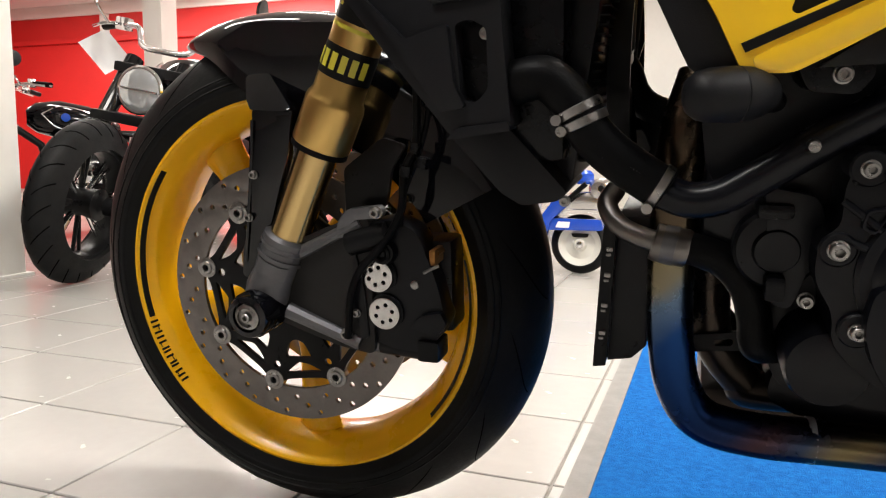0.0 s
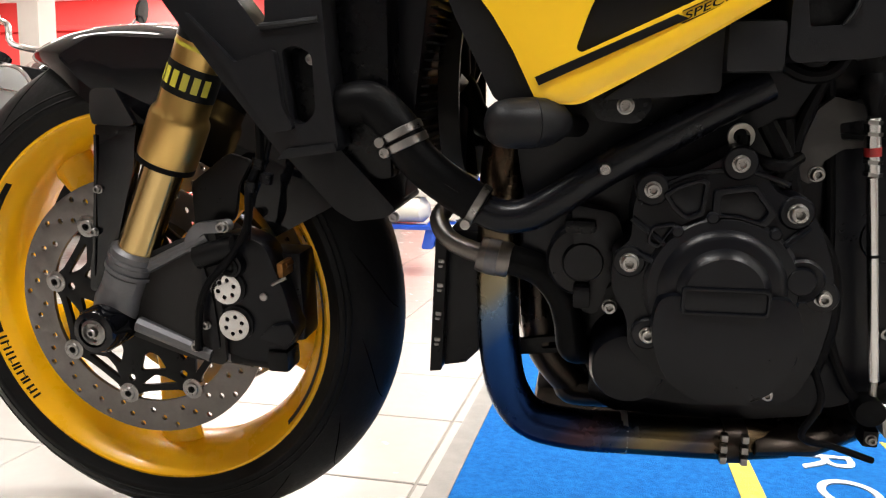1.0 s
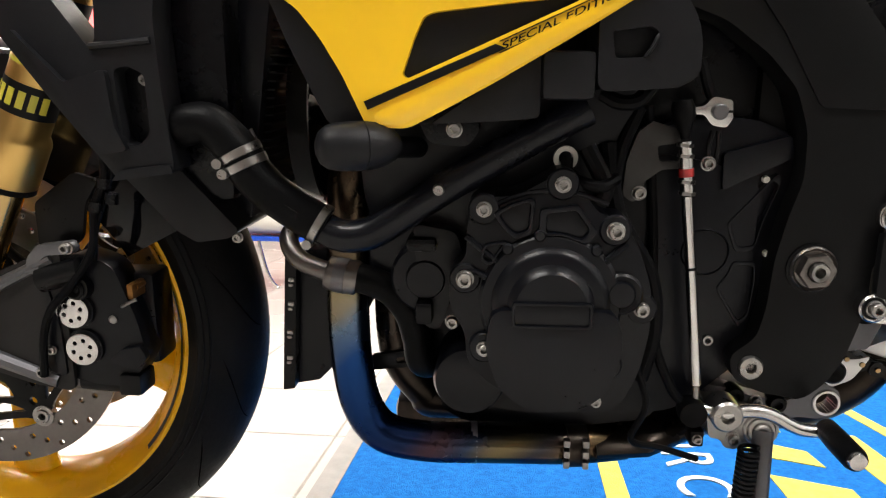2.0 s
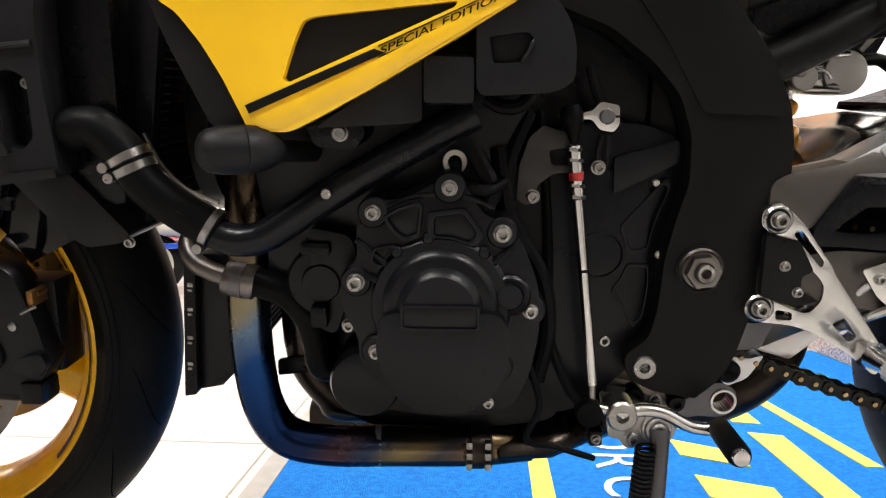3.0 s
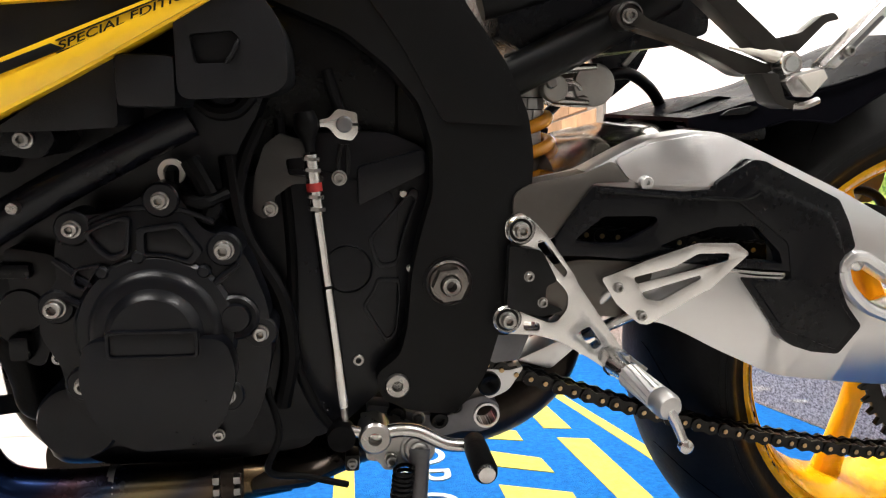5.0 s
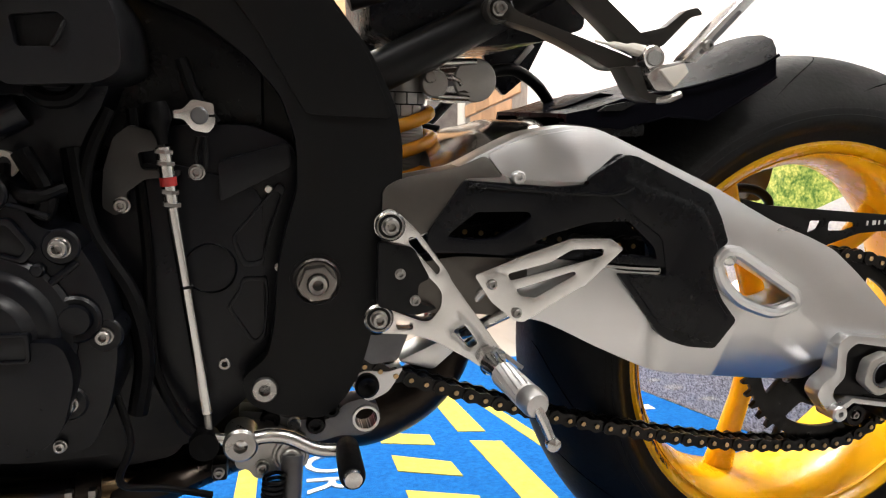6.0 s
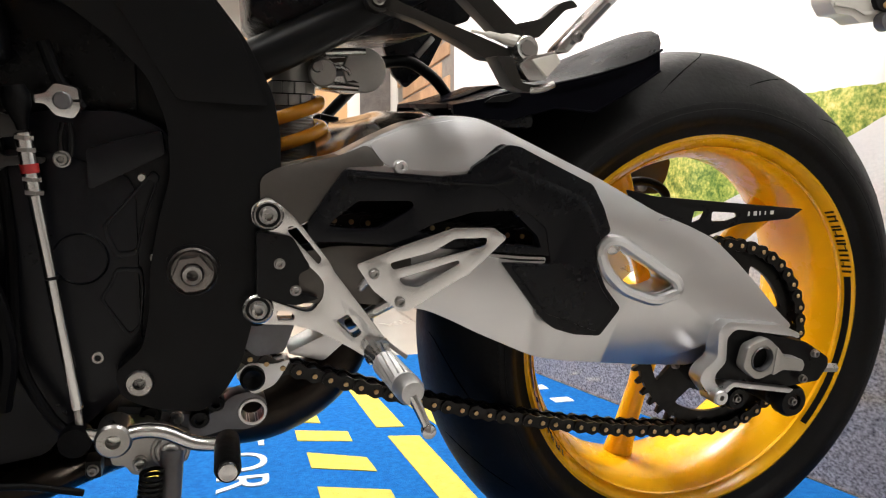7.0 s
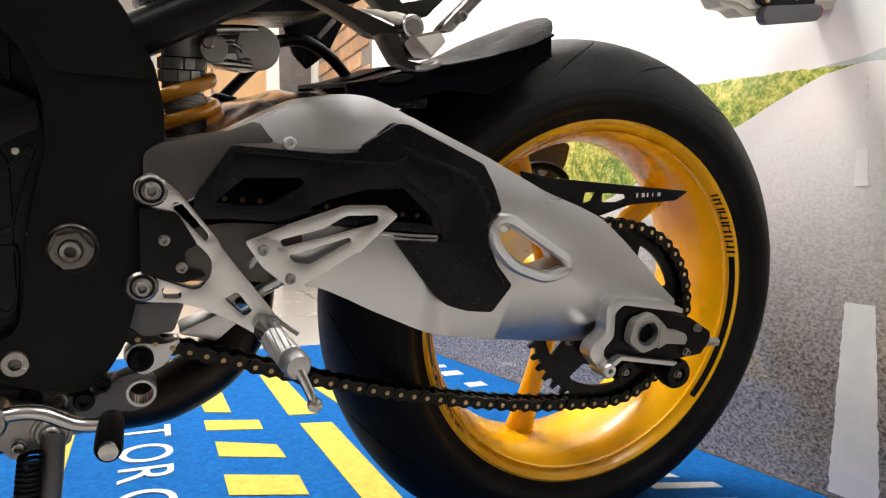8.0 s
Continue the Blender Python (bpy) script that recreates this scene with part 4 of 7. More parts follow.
part("nameplate_frame", plate(rnd([(0.5825, 0.4105), (0.6465, 0.4105), (0.6465, 0.389), (0.5825, 0.389)], 0.004), -0.2475, -0.238, 0.001, [rnd([(0.585, 0.408), (0.644, 0.408), (0.644, 0.3915), (0.585, 0.3915)], 0.003)]), ENGINE, gen, "raised plain nameplate frame")
part("nameplate", box(0.5845, 0.6445, -0.2455, -0.238, 0.391, 0.4085, 0.001), ENGINE, gen, "blank recessed nameplate")
for pts in ([(0.556, 0.4396), (0.5593, 0.4526), (0.5784, 0.456), (0.572, 0.447), (0.5652, 0.4347)], [(0.5661, 0.4781), (0.58, 0.486), (0.5962, 0.491), (0.600, 0.4888), (0.5973, 0.4621), (0.5845, 0.4572), (0.5752, 0.4652)], [(0.6035, 0.482), (0.6339, 0.4862), (0.6495, 0.4644), (0.6418, 0.4543), (0.622, 0.4608), (0.6033, 0.4613)]):
    cx_, cz_ = sum(p[0] for p in pts) / len(pts), sum(p[1] for p in pts) / len(pts)
    inner = [(cx_ + (p[0] - cx_) * 0.76, cz_ + (p[1] - cz_) * 0.76) for p in pts]
    part("cover_frame", plate(rnd(pts, 0.003, 2), -0.2285, -0.220, 0.0016, [rnd(inner, 0.003, 2)]), ENGINE, gen)
    part("cover_pad", plate(rnd(inner, 0.003, 2), -0.2245, -0.220, 0.001), ENGINE, gen)
part("arc_rib", tube([(GC[0] + 0.0925 * math.cos(radians(a)), -0.222, GC[1] + 0.0925 * math.sin(radians(a))) for a in range(62, 140, 6)], 0.0022, 8), ENGINE, gen)
for a, r0, r1 in ((40, 0.056, 0.078), (142, 0.056, 0.088), (158, 0.056, 0.072)):
    part("rib", tube([(GC[0] + r0 * math.cos(radians(a)), -0.226, GC[1] + r0 * math.sin(radians(a))), (GC[0] + r1 * math.cos(radians(a)), -0.222, GC[1] + r1 * math.sin(radians(a)))], 0.0028, 8), ENGINE, gen)
for a in (128, 100, 52):
    part("nub", lathe([(0.005, 0.004), (0.005, -0.002), (0.0035, -0.004), (0.001, -0.0042)], (GC[0] + 0.0575 * math.cos(radians(a)), -0.226, GC[1] + 0.0575 * math.sin(radians(a))), 14), ENGINE, gen)
part("plug", lathe([(0.0175, 0.004), (0.0175, -0.004), (0.0155, -0.006), (0.0115, -0.0045), (0.010, -0.0075), (0.001, -0.008)], (0.671, -0.222, 0.413), 32), ENGINE, gen)
for x, z, y, me in ((0.559, 0.481, -0.224, BOLT8), (0.621, 0.502, -0.226, BOLT8), (0.664, 0.465, -0.224, BOLT10), (0.544, 0.423, -0.224, BOLT10), (0.5605, 0.3645, -0.228, BOLT8), (0.6625, 0.350, -0.224, BOLT8), (0.6885, 0.3995, -0.222, BOLT8)):
    part("boss", lathe([(0.013, 0.03), (0.013, 0.0), (0.0115, -0.002), (0.001, -0.002)], (x, y + 0.0015, z), 24), ENGINE, gen)
    bolt(me, x, y, z, gen)
for x, z, y, me in ((0.5315, 0.3735, -0.187, BOLT8), (0.590, 0.346, -0.224, BOLT6), (0.703, 0.392, -0.16, BOLT6), (0.655, 0.318, -0.224, BOLT6), (0.61, 0.312, -0.22, BOLT6)):
    bolt(me, x, y, z, gen)
part("filler_ring", lathe([(0.0055, 0.006), (0.009, 0.006), (0.0102, 0.0), (0.0098, -0.003), (0.006, -0.003), (0.0055, 0.0)], (0.6245, -0.198, 0.520), 32, closed=True), CREAM, gen, "pale ring of a cable grommet")
part("breather", tube(smooth([(0.6255, -0.203, 0.521), (0.6275, -0.206, 0.508), (0.648, -0.225, 0.50), (0.665, -0.21, 0.505)], 5), 0.005, 10), HOSE, gen)
part("front_block", box(0.452, 0.53, -0.165, -0.10, 0.405, 0.475, 0.012), ENGINE, eng)
part("water_pump", lathe([(0.032, 0.02), (0.032, -0.008), (0.029, -0.012), (0.018, -0.013), (0.016, -0.018), (0.001, -0.018)], (0.508, -0.175, 0.412), 32), ENGINE, eng)
part("sensor", box(0.492, 0.518, -0.198, -0.16, 0.438, 0.450, 0.004), PLASTIC, eng)
part("sensor", box(0.50, 0.515, -0.205, -0.17, 0.375, 0.395, 0.004), PLASTIC, eng)
part("bracket", plate(rnd([(0.497, 0.462), (0.535, 0.455), (0.542, 0.43), (0.52, 0.365), (0.505, 0.37)], 0.008), -0.19, -0.165, 0.004), ENGINE, eng)
part("front_cover", box(0.497, 0.57, 0.04, 0.08, 0.205, 0.37, 0.01), ENGINE, eng)
part("belly_block", box(0.46, 0.62, -0.06, 0.10, 0.19, 0.238, 0.012), DARKPIPE, eng, "dark underside between the exhaust pipes")
part("mount_strip", plate(rnd([(0.445, 0.310), (0.53, 0.3225), (0.53, 0.303), (0.445, 0.2935)], 0.003), -0.112, -0.107, 0.001, [rnd([(0.470, 0.3075), (0.486, 0.3095), (0.486, 0.3035), (0.470, 0.3015)], 0.003)]), SATIN, eng, "black mounting strip with a slot")
filt = part("oil_filter", lathe([(0.0315, 0.06), (0.0315, 0.0), (0.029, -0.006), (0.022, -0.008), (0.001, -0.0085)], (0.5475, -0.205, 0.3265), 48), ENGINE, bike, "black oil filter cap")
part("guard_lip", tube(smooth([(0.60, -0.20, 0.352), (0.605, -0.20, 0.33), (0.598, -0.20, 0.31)], 5), 0.005, 8), ENGINE, filt)

# gearbox sprocket cover with ribs
gcov = part("sprocket_cover", plate(rnd([(0.69, 0.53), (0.73, 0.548), (0.79, 0.550), (0.826, 0.536), (0.832, 0.50), (0.815, 0.455), (0.812, 0.38), (0.792, 0.345), (0.755, 0.338), (0.705, 0.36), (0.695, 0.45)], 0.012), -0.140, -0.115, 0.004), ENGINE, bike, "black ribbed sprocket cover")
part("hub_ring", lathe([(0.0225, 0.004), (0.0225, -0.003), (0.0205, -0.0055), (0.018, 0.0), (0.001, 0.0)], (0.757, -0.141, 0.431), 40), ENGINE, gcov)
for pts in ([(0.7738, 0.4576), (0.8138, 0.5033), (0.8192, 0.4982), (0.8057, 0.4606), (0.7996, 0.4331), (0.7833, 0.4309), (0.7772, 0.4465)], [(0.7822, 0.4233), (0.8025, 0.4232), (0.804, 0.406), (0.8007, 0.3693), (0.792, 0.3601), (0.7687, 0.3972), (0.7781, 0.4107)]):
    cx_, cz_ = sum(p[0] for p in pts) / len(pts), sum(p[1] for p in pts) / len(pts)
    inner = [(cx_ + (p[0] - cx_) * 0.84, cz_ + (p[1] - cz_) * 0.84) for p in pts]
    part("rib_frame", plate(rnd(pts, 0.004, 2), -0.1465, -0.138, 0.0022, [rnd(inner, 0.004, 2)]), ENGINE, gcov)
part("upper_band", plate(rnd([(0.7654, 0.520), (0.822, 0.536), (0.824, 0.5166), (0.7663, 0.4875)], 0.004), -0.149, -0.135, 0.004), ENGINE, gcov)
shbr = part("sensor_bracket", plate(rnd([(0.7231, 0.5415), (0.7012, 0.5481), (0.6889, 0.538), (0.6807, 0.5135), (0.6784, 0.4837), (0.6876, 0.4772), (0.698, 0.4839), (0.6963, 0.4954), (0.7111, 0.5064), (0.736, 0.5082), (0.7371, 0.5126), (0.7084, 0.5140), (0.7060, 0.5269), (0.7263, 0.53)], 0.003), -0.158, -0.148, 0.0015), BRACKET, bike, "dark grey metal bracket")
for x, z in ((0.6929, 0.4858), (0.7498, 0.5121)):
    bolt(BOLT8, x, -0.157, z, shbr)
part("clip_leg", tube(smooth([(0.7505, -0.156, 0.514), (0.7490, -0.158, 0.526), (0.7515, -0.158, 0.540)], 4), 0.0022, 8), SATIN, shbr)
part("clip_leg", tube(smooth([(0.7560, -0.156, 0.514), (0.7570, -0.158, 0.526), (0.7565, -0.158, 0.540)], 4), 0.0022, 8), SATIN, shbr)
bolt(BOLT8, 0.766, -0.139, 0.347, gcov)
for pts, r in (([(0.662, -0.17, 0.53), (0.672, -0.178, 0.47), (0.70, -0.185, 0.42), (0.708, -0.18, 0.37), (0.70, -0.175, 0.32)], 0.008), ([(0.688, -0.165, 0.56), (0.672, -0.172, 0.52), (0.668, -0.175, 0.47), (0.680, -0.175, 0.43)], 0.006), ([(0.70, -0.14, 0.56), (0.709, -0.15, 0.45), (0.712, -0.165, 0.36), (0.73, -0.165, 0.31), (0.745, -0.165, 0.29)], 0.0045), ([(0.64, -0.21, 0.53), (0.655, -0.215, 0.50), (0.65, -0.215, 0.485)], 0.0075), ([(0.74, -0.15, 0.60), (0.75, -0.15, 0.57), (0.765, -0.15, 0.55)], 0.005), ([(0.69, -0.2, 0.345), (0.70, -0.21, 0.31), (0.69, -0.205, 0.275), (0.72, -0.19, 0.26), (0.755, -0.18, 0.245)], 0.003)):
    part("cable", tube(smooth(pts, 6), r, 10), HOSE, bike, "black cable")

# boxes between engine and tank
part("relay_box", box(0.6005, 0.6405, -0.250, -0.16, 0.5675, 0.6035, 0.006), MATTE, bike, "black plastic box under the tank")
part("bracket_box", plate(rnd([(0.518, 0.5495), (0.549, 0.570), (0.5985, 0.604), (0.66, 0.66), (0.60, 0.66), (0.60, 0.5545), (0.566, 0.5515)], 0.004), -0.243, -0.15, 0.004), MATTE, bike, "black plastic cover under the tank")
eb = part("electrics_box", plate(rnd([(0.640, 0.655), (0.690, 0.652), (0.7075, 0.632), (0.7140, 0.612), (0.7140, 0.585), (0.6995, 0.5768), (0.641, 0.5735)], 0.010), -0.250, -0.13, 0.010, [rnd([(0.6500, 0.6165), (0.6530, 0.5975), (0.6750, 0.5985), (0.6835, 0.6150), (0.678, 0.620)], 0.003)]), MATTE, bike, "rounded black plastic housing under the tank")
part("pocket", box(0.645, 0.69, -0.240, -0.20, 0.592, 0.625, 0.002), MATTE, eb)
part("lid_edge", tube(smooth([(0.6735, -0.2505, 0.5985), (0.6785, -0.2510, 0.605), (0.6825, -0.2505, 0.6145)], 4), [0.0006] + [0.0016] * 7 + [0.0006], 8), MATTE, eb)
part("hose_loop", tube(smooth([(0.650, -0.215, 0.572), (0.662, -0.222, 0.5655), (0.676, -0.222, 0.567), (0.686, -0.218, 0.578)], 5), 0.006, 10), HOSE, bike, "black hose loop")
part("inner_block", box(0.45, 0.85, -0.11, 0.11, 0.50, 0.74, 0.02), PLASTIC, bike, "dark airbox behind the tank covers")
tab = part("mount_tab", plate(rnd([(0.505, 0.556), (0.545, 0.566), (0.556, 0.545), (0.545, 0.531), (0.515, 0.534)], 0.006), -0.231, -0.16, 0.003), PLASTIC, bike, "black mounting tab under the tank cover")
bolt(BOLT8, 0.5353, -0.231, 0.5448, tab)

# coolant pipe and hoses
pipe = part("coolant_pipe", tube(smooth([(0.418, -0.209, 0.463), (0.440, -0.211, 0.4545), (0.463, -0.212, 0.4570), (0.4859, -0.212, 0.4700), (0.5233, -0.211, 0.4945), (0.5776, -0.208, 0.5265), (0.640, -0.202, 0.5600)], 8), 0.0140, 22), PIPEBLK, bike, "black painted coolant pipe")
part("stud", lathe([(0.001, -0.006), (0.004, -0.006), (0.005, 0), (0.005, 0.004)], (0.5225, -0.2245, 0.4965), 12), STEEL, pipe)
uh = part("radiator_hose", tube(smooth([(0.296, -0.200, 0.540), (0.3131, -0.215, 0.5455), (0.3335, -0.217, 0.5470), (0.3512, -0.217, 0.5325), (0.3609, -0.217, 0.5202), (0.3655, -0.217, 0.5090), (0.3807, -0.214, 0.4920), (0.4009, -0.210, 0.4760), (0.424, -0.208, 0.4610)], 8), 0.0172, 24), HOSE, bike, "black ribbed radiator hose")
for k in range(12):
    u = k / 11
    c = Vector((0.380, -0.2308, 0.4905)).lerp(Vector((0.405, -0.2265, 0.4740)), u)
    part("hose_mark", tube([c + Vector((-0.0012, 0.0006, -0.0026)), c + Vector((0.0014, 0.0004, 0.0026))], 0.0004, 5), MATEDGE, uh, "worn grey thread mark")


def clamp(p, d, r, parent):
    """A steel hose clamp round a pipe through p along d, with its screw."""
    d = Vector(d).normalized()
    p = Vector(p)
    c = part("clamp", tube([p - d * 0.0036, p - d * 0.0030, p + d * 0.0030, p + d * 0.0036], [r - 0.0008, r, r, r - 0.0008], 28), STEEL, parent, "steel hose clamp")
    side = d.cross(Vector((0, 1, 0))).normalized()
    q = p - side * r * 0.9 + Vector((0, -0.008, 0))
    part("clamp_screw", tube([q + Vector((0, -0.008, 0)), q + Vector((0, 0.010, 0))], 0.0042, 10), STEEL, parent)


clamp((0.3590, -0.217, 0.5235), (0.45, 0, -0.9), 0.0187, uh)
clamp((0.3632, -0.217, 0.5145), (0.4, 0, -0.9), 0.0187, uh)
clamp((0.4205, -0.2075, 0.4630), (0.85, 0, -0.5), 0.0187, uh)
lo = part("lower_hose", tube(smooth([(0.432, -0.165, 0.4075), (0.4520, -0.168, 0.4045), (0.4735, -0.168, 0.3950), (0.4900, -0.167, 0.3745), (0.4975, -0.165, 0.3480), (0.5010, -0.16, 0.3240), (0.516, -0.14, 0.315)], 8), 0.0138, 20), HOSE, bike, "black rubber lower coolant hose")
part("elbow", tube(smooth([(0.3800, -0.13, 0.448), (0.3745, -0.145, 0.437), (0.3850, -0.158, 0.4225), (0.4050, -0.164, 0.4135), (0.4250, -0.165, 0.4085)], 6), [0.0090] * 18 + [0.0093] * 7, 18), DISC, lo, "bare metal elbow pipe")
part("clamp", tube([(0.4150, -0.165, 0.4105), (0.4175, -0.165, 0.4098), (0.4420, -0.166, 0.4055), (0.4440, -0.166, 0.4050)], [0.0150, 0.0163, 0.0163, 0.0150], 24), DISC, lo, "grey ribbed clamp")
part("ferrule", tube([(0.4235, -0.165, 0.4090), (0.4345, -0.166, 0.4070)], 0.0171, 24), FORKGREY, lo)
knob = part("crash_pad", lathe([(0.001, -0.0320), (0.007, -0.0312), (0.0125, -0.0285), (0.0160, -0.0235), (0.0178, -0.0160), (0.0185, -0.0060), (0.0186, 0.0030), (0.0180, 0.0036), (0.0186, 0.0042), (0.0178, 0.0130), (0.0155, 0.0210), (0.0120, 0.0280), (0.0080, 0.0320), (0.001, 0.0330)], (0, 0, 0), 40), MATTE, bike, "black rounded crash pad")
knob.matrix_basis = pose(0.465, -0.262, 0.534, 0, 0, -62)
part("pad_stem", tube([(0.478, -0.255, 0.533), (0.500, -0.17, 0.525)], 0.009, 14), MATTE, bike, "black crash pad stem")
part("wire_braid", tube(smooth([(0.352, -0.17, 0.540), (0.3600, -0.17, 0.5236), (0.3675, -0.17, 0.5105), (0.3780, -0.17, 0.4990), (0.3937, -0.17, 0.4874), (0.4150, -0.17, 0.4790)], 10), 0.0019, 8), STEEL, bike, "thin braided steel line")

part("bypass_hose", tube(smooth([(0.366, 0.0, 0.565), (0.377, 0.0, 0.5472), (0.3849, 0.0, 0.5273), (0.3994, 0.0, 0.5128), (0.4246, 0.0, 0.504), (0.45, 0.0, 0.502)], 6), 0.0150, 18), HOSE, bike, "black bypass hose behind the radiator")
hd = part("head_bracket", plate(rnd([(0.388, 0.500), (0.420, 0.513), (0.47, 0.520), (0.47, 0.44), (0.398, 0.44)], 0.004), 0.02, 0.03, 0.002), ENGINE, bike, "dark engine bracket")
part("casting", plate(rnd([(0.372, 0.485), (0.392, 0.490), (0.402, 0.468), (0.385, 0.455)], 0.004), 0.01, 0.03, 0.003), FORKGREY, hd, "grey cast lug")

# exhaust headers: four pipes down and back to the collector
for k, (y, dx, mt) in enumerate(((-0.148, 0.0, TITAN), (-0.09, 0.034, DARKPIPE), (0.03, 0.03, DARKPIPE), (0.09, 0.0, DARKPIPE))):
    y2 = -0.112 + k * 0.062
    zz = 0.0 if k in (0, 3) else 0.018
    pts = [(0.448 + dx, y * 0.9, 0.545), (0.436 + dx, y, 0.50), (0.432 + dx, y, 0.45), (0.430 + dx, y, 0.385), (0.432 + dx, y, 0.32), (0.441 + dx, y, 0.272 + zz), (0.463 + dx, y, 0.244 + zz), (0.505, y, 0.2355 + zz), (0.56, y * 0.97, 0.234 + zz), (0.645, (y + y2) / 2, 0.229 + zz * 0.5), (0.70, y2, 0.226)]
    hp = part("header_pipe", tube(smooth(pts, 8), 0.0198 if k == 0 else 0.0185, 28), mt, bike, "heat-tinted titanium exhaust header" if k == 0 else "dark exhaust header pipe")
    if k == 0:
        part("weld", tube([(0.547, y * 0.975, 0.2344), (0.553, y * 0.972, 0.2342)], 0.0203, 24), ALU, hp, "pale weld seam")
        part("weld", tube([(0.432, y, 0.404), (0.431, y, 0.398)], 0.0202, 24), TITAN, hp)
        for s in (-1, 1):
            for j in range(3):
                part("spring_hook", box(0.649 + s * 0.009 - 0.003, 0.649 + s * 0.009 + 0.003, y - 0.012, y - 0.004, 0.218 + j * 0.011, 0.225 + j * 0.011, 0.001), STEEL, hp)
        part("joint_band", tube([(0.640, -0.134, 0.2292), (0.660, -0.131, 0.2287)], 0.0210, 24), DARKPIPE, hp)
part("collector", loft([[(x, yc + ry * math.cos(t), zc + rz * math.sin(t)) for t in (2 * math.pi * j / 24 for j in range(24))] for x, yc, ry, zc, rz in ((0.67, -0.03, 0.12, 0.228, 0.022), (0.72, -0.03, 0.118, 0.232, 0.027), (0.77, -0.025, 0.09, 0.238, 0.028), (0.82, -0.02, 0.05, 0.236, 0.030), (0.85, -0.015, 0.032, 0.232, 0.030))]), DARKPIPE, bike, "sooty exhaust collector")
part("tail_pipe", tube(smooth([(0.84, -0.015, 0.232), (0.88, -0.01, 0.228), (0.92, -0.005, 0.232), (0.965, 0.0, 0.255), (0.995, 0.01, 0.290), (1.01, 0.04, 0.33), (1.02, 0.10, 0.36), (1.04, 0.13, 0.36)], 7), 0.0305, 26), DARKPIPE, bike, "dark exhaust tail pipe")

# ---- frame, tank covers ----
frm = [(0.60, 0.73), (0.80, 0.75), (0.852, 0.655), (0.887, 0.610), (0.908, 0.568), (0.914, 0.535), (0.914, 0.499), (0.905, 0.478), (0.899, 0.45), (0.897, 0.41), (0.892, 0.385), (0.880, 0.340), (0.866, 0.316), (0.848, 0.300), (0.809, 0.306), (0.785, 0.318), (0.780, 0.340), (0.802, 0.358), (0.808, 0.385), (0.811, 0.43), (0.818, 0.465), (0.828, 0.50), (0.827, 0.54), (0.815, 0.575), (0.79, 0.603), (0.754, 0.630), (0.715, 0.645), (0.66, 0.665), (0.58, 0.70)]
frame_plate = part("frame", plate(rnd(frm, 0.008, 3), -0.166, -0.120, 0.007), FRAMEBLK, bike, "black aluminium main frame")
part("frame_rail", plate(rnd(frm, 0.008, 3), 0.120, 0.166, 0.007), FRAMEBLK, frame_plate)
part("cross_member", box(0.80, 0.89, -0.12, 0.12, 0.53, 0.60, 0.01), FRAMEBLK, frame_plate)
part("cross_member", box(0.79, 0.86, -0.12, 0.12, 0.31, 0.36, 0.01), FRAMEBLK, frame_plate)
part("facet", plate(rnd([(0.835, 0.56), (0.905, 0.558), (0.882, 0.612), (0.852, 0.65), (0.80, 0.70), (0.74, 0.70), (0.80, 0.62)], 0.006), -0.1685, -0.16, 0.002), FRAMEBLK, frame_plate)
piv = part("pivot_nut", lathe([(0.0200, 0.01), (0.0200, -0.004), (0.0185, -0.006), (0.0165, -0.004), (0.001, -0.004)], (0.843, -0.166, 0.423), 40), DISC, bike, "large steel swingarm pivot nut")
part("ring", lathe([(0.0225, 0.01), (0.0225, -0.002), (0.0195, -0.0025)], (0.843, -0.166, 0.423), 40), FRAMEBLK, piv)
part("hexagon", plate([(0.843 + 0.0158 * math.cos(radians(60 * i + 8)), 0.423 + 0.0158 * math.sin(radians(60 * i + 8))) for i in range(6)], -0.180, -0.168, 0.0012, [circle(0.843, 0.423, 0.0088, 20)]), DISC, piv)
part("shaft", lathe([(0.0045, 0.01), (0.0045, -0.003), (0.0075, -0.004), (0.0082, -0.003), (0.0082, 0.01)], (0.843, -0.181, 0.423), 24), STEEL, piv)
part("frame_bolt", lathe([(0.0112, 0.01), (0.0112, -0.004), (0.0098, -0.006), (0.005, -0.006), (0.0046, -0.002), (0.001, -0.002)], (0.7992, -0.164, 0.3300), 30), STEEL, bike, "steel frame bolt with washer")
for x, z in ((0.805, 0.497), (0.812, 0.43)):
    part("stud", lathe([(0.001, -0.003), (0.003, -0.003), (0.0035, 0.003)], (x, -0.142, z), 10), CREAM, frame_plate)

# yellow tank side cover
yo = [(0.38, 0.72), (0.395, 0.655), (0.406, 0.642), (0.419, 0.634), (0.437, 0.612), (0.453, 0.586), (0.470, 0.551), (0.4765, 0.5475), (0.502, 0.5468), (0.5269, 0.5593), (0.5646, 0.5795), (0.602, 0.6010), (0.6347, 0.6200), (0.673, 0.6435), (0.70, 0.66), (0.70, 0.74), (0.40, 0.76)]
yw = [(0.507, 0.612), (0.514, 0.627), (0.522, 0.630), (0.578, 0.636), (0.627, 0.641), (0.625, 0.637), (0.570, 0.613), (0.502, 0.583), (0.498, 0.586)]
ybend = lambda x, z: 0.05 * (z - 0.58) + (0.04 * (0.47 - x) if x < 0.47 else 0)
tank = part("tank_cover", plate(rnd(yo, 0.006), -0.257, -0.235, 0.005, [rnd(yw, 0.006)], bend=ybend), YELLOW, bike, "glossy yellow tank side cover")
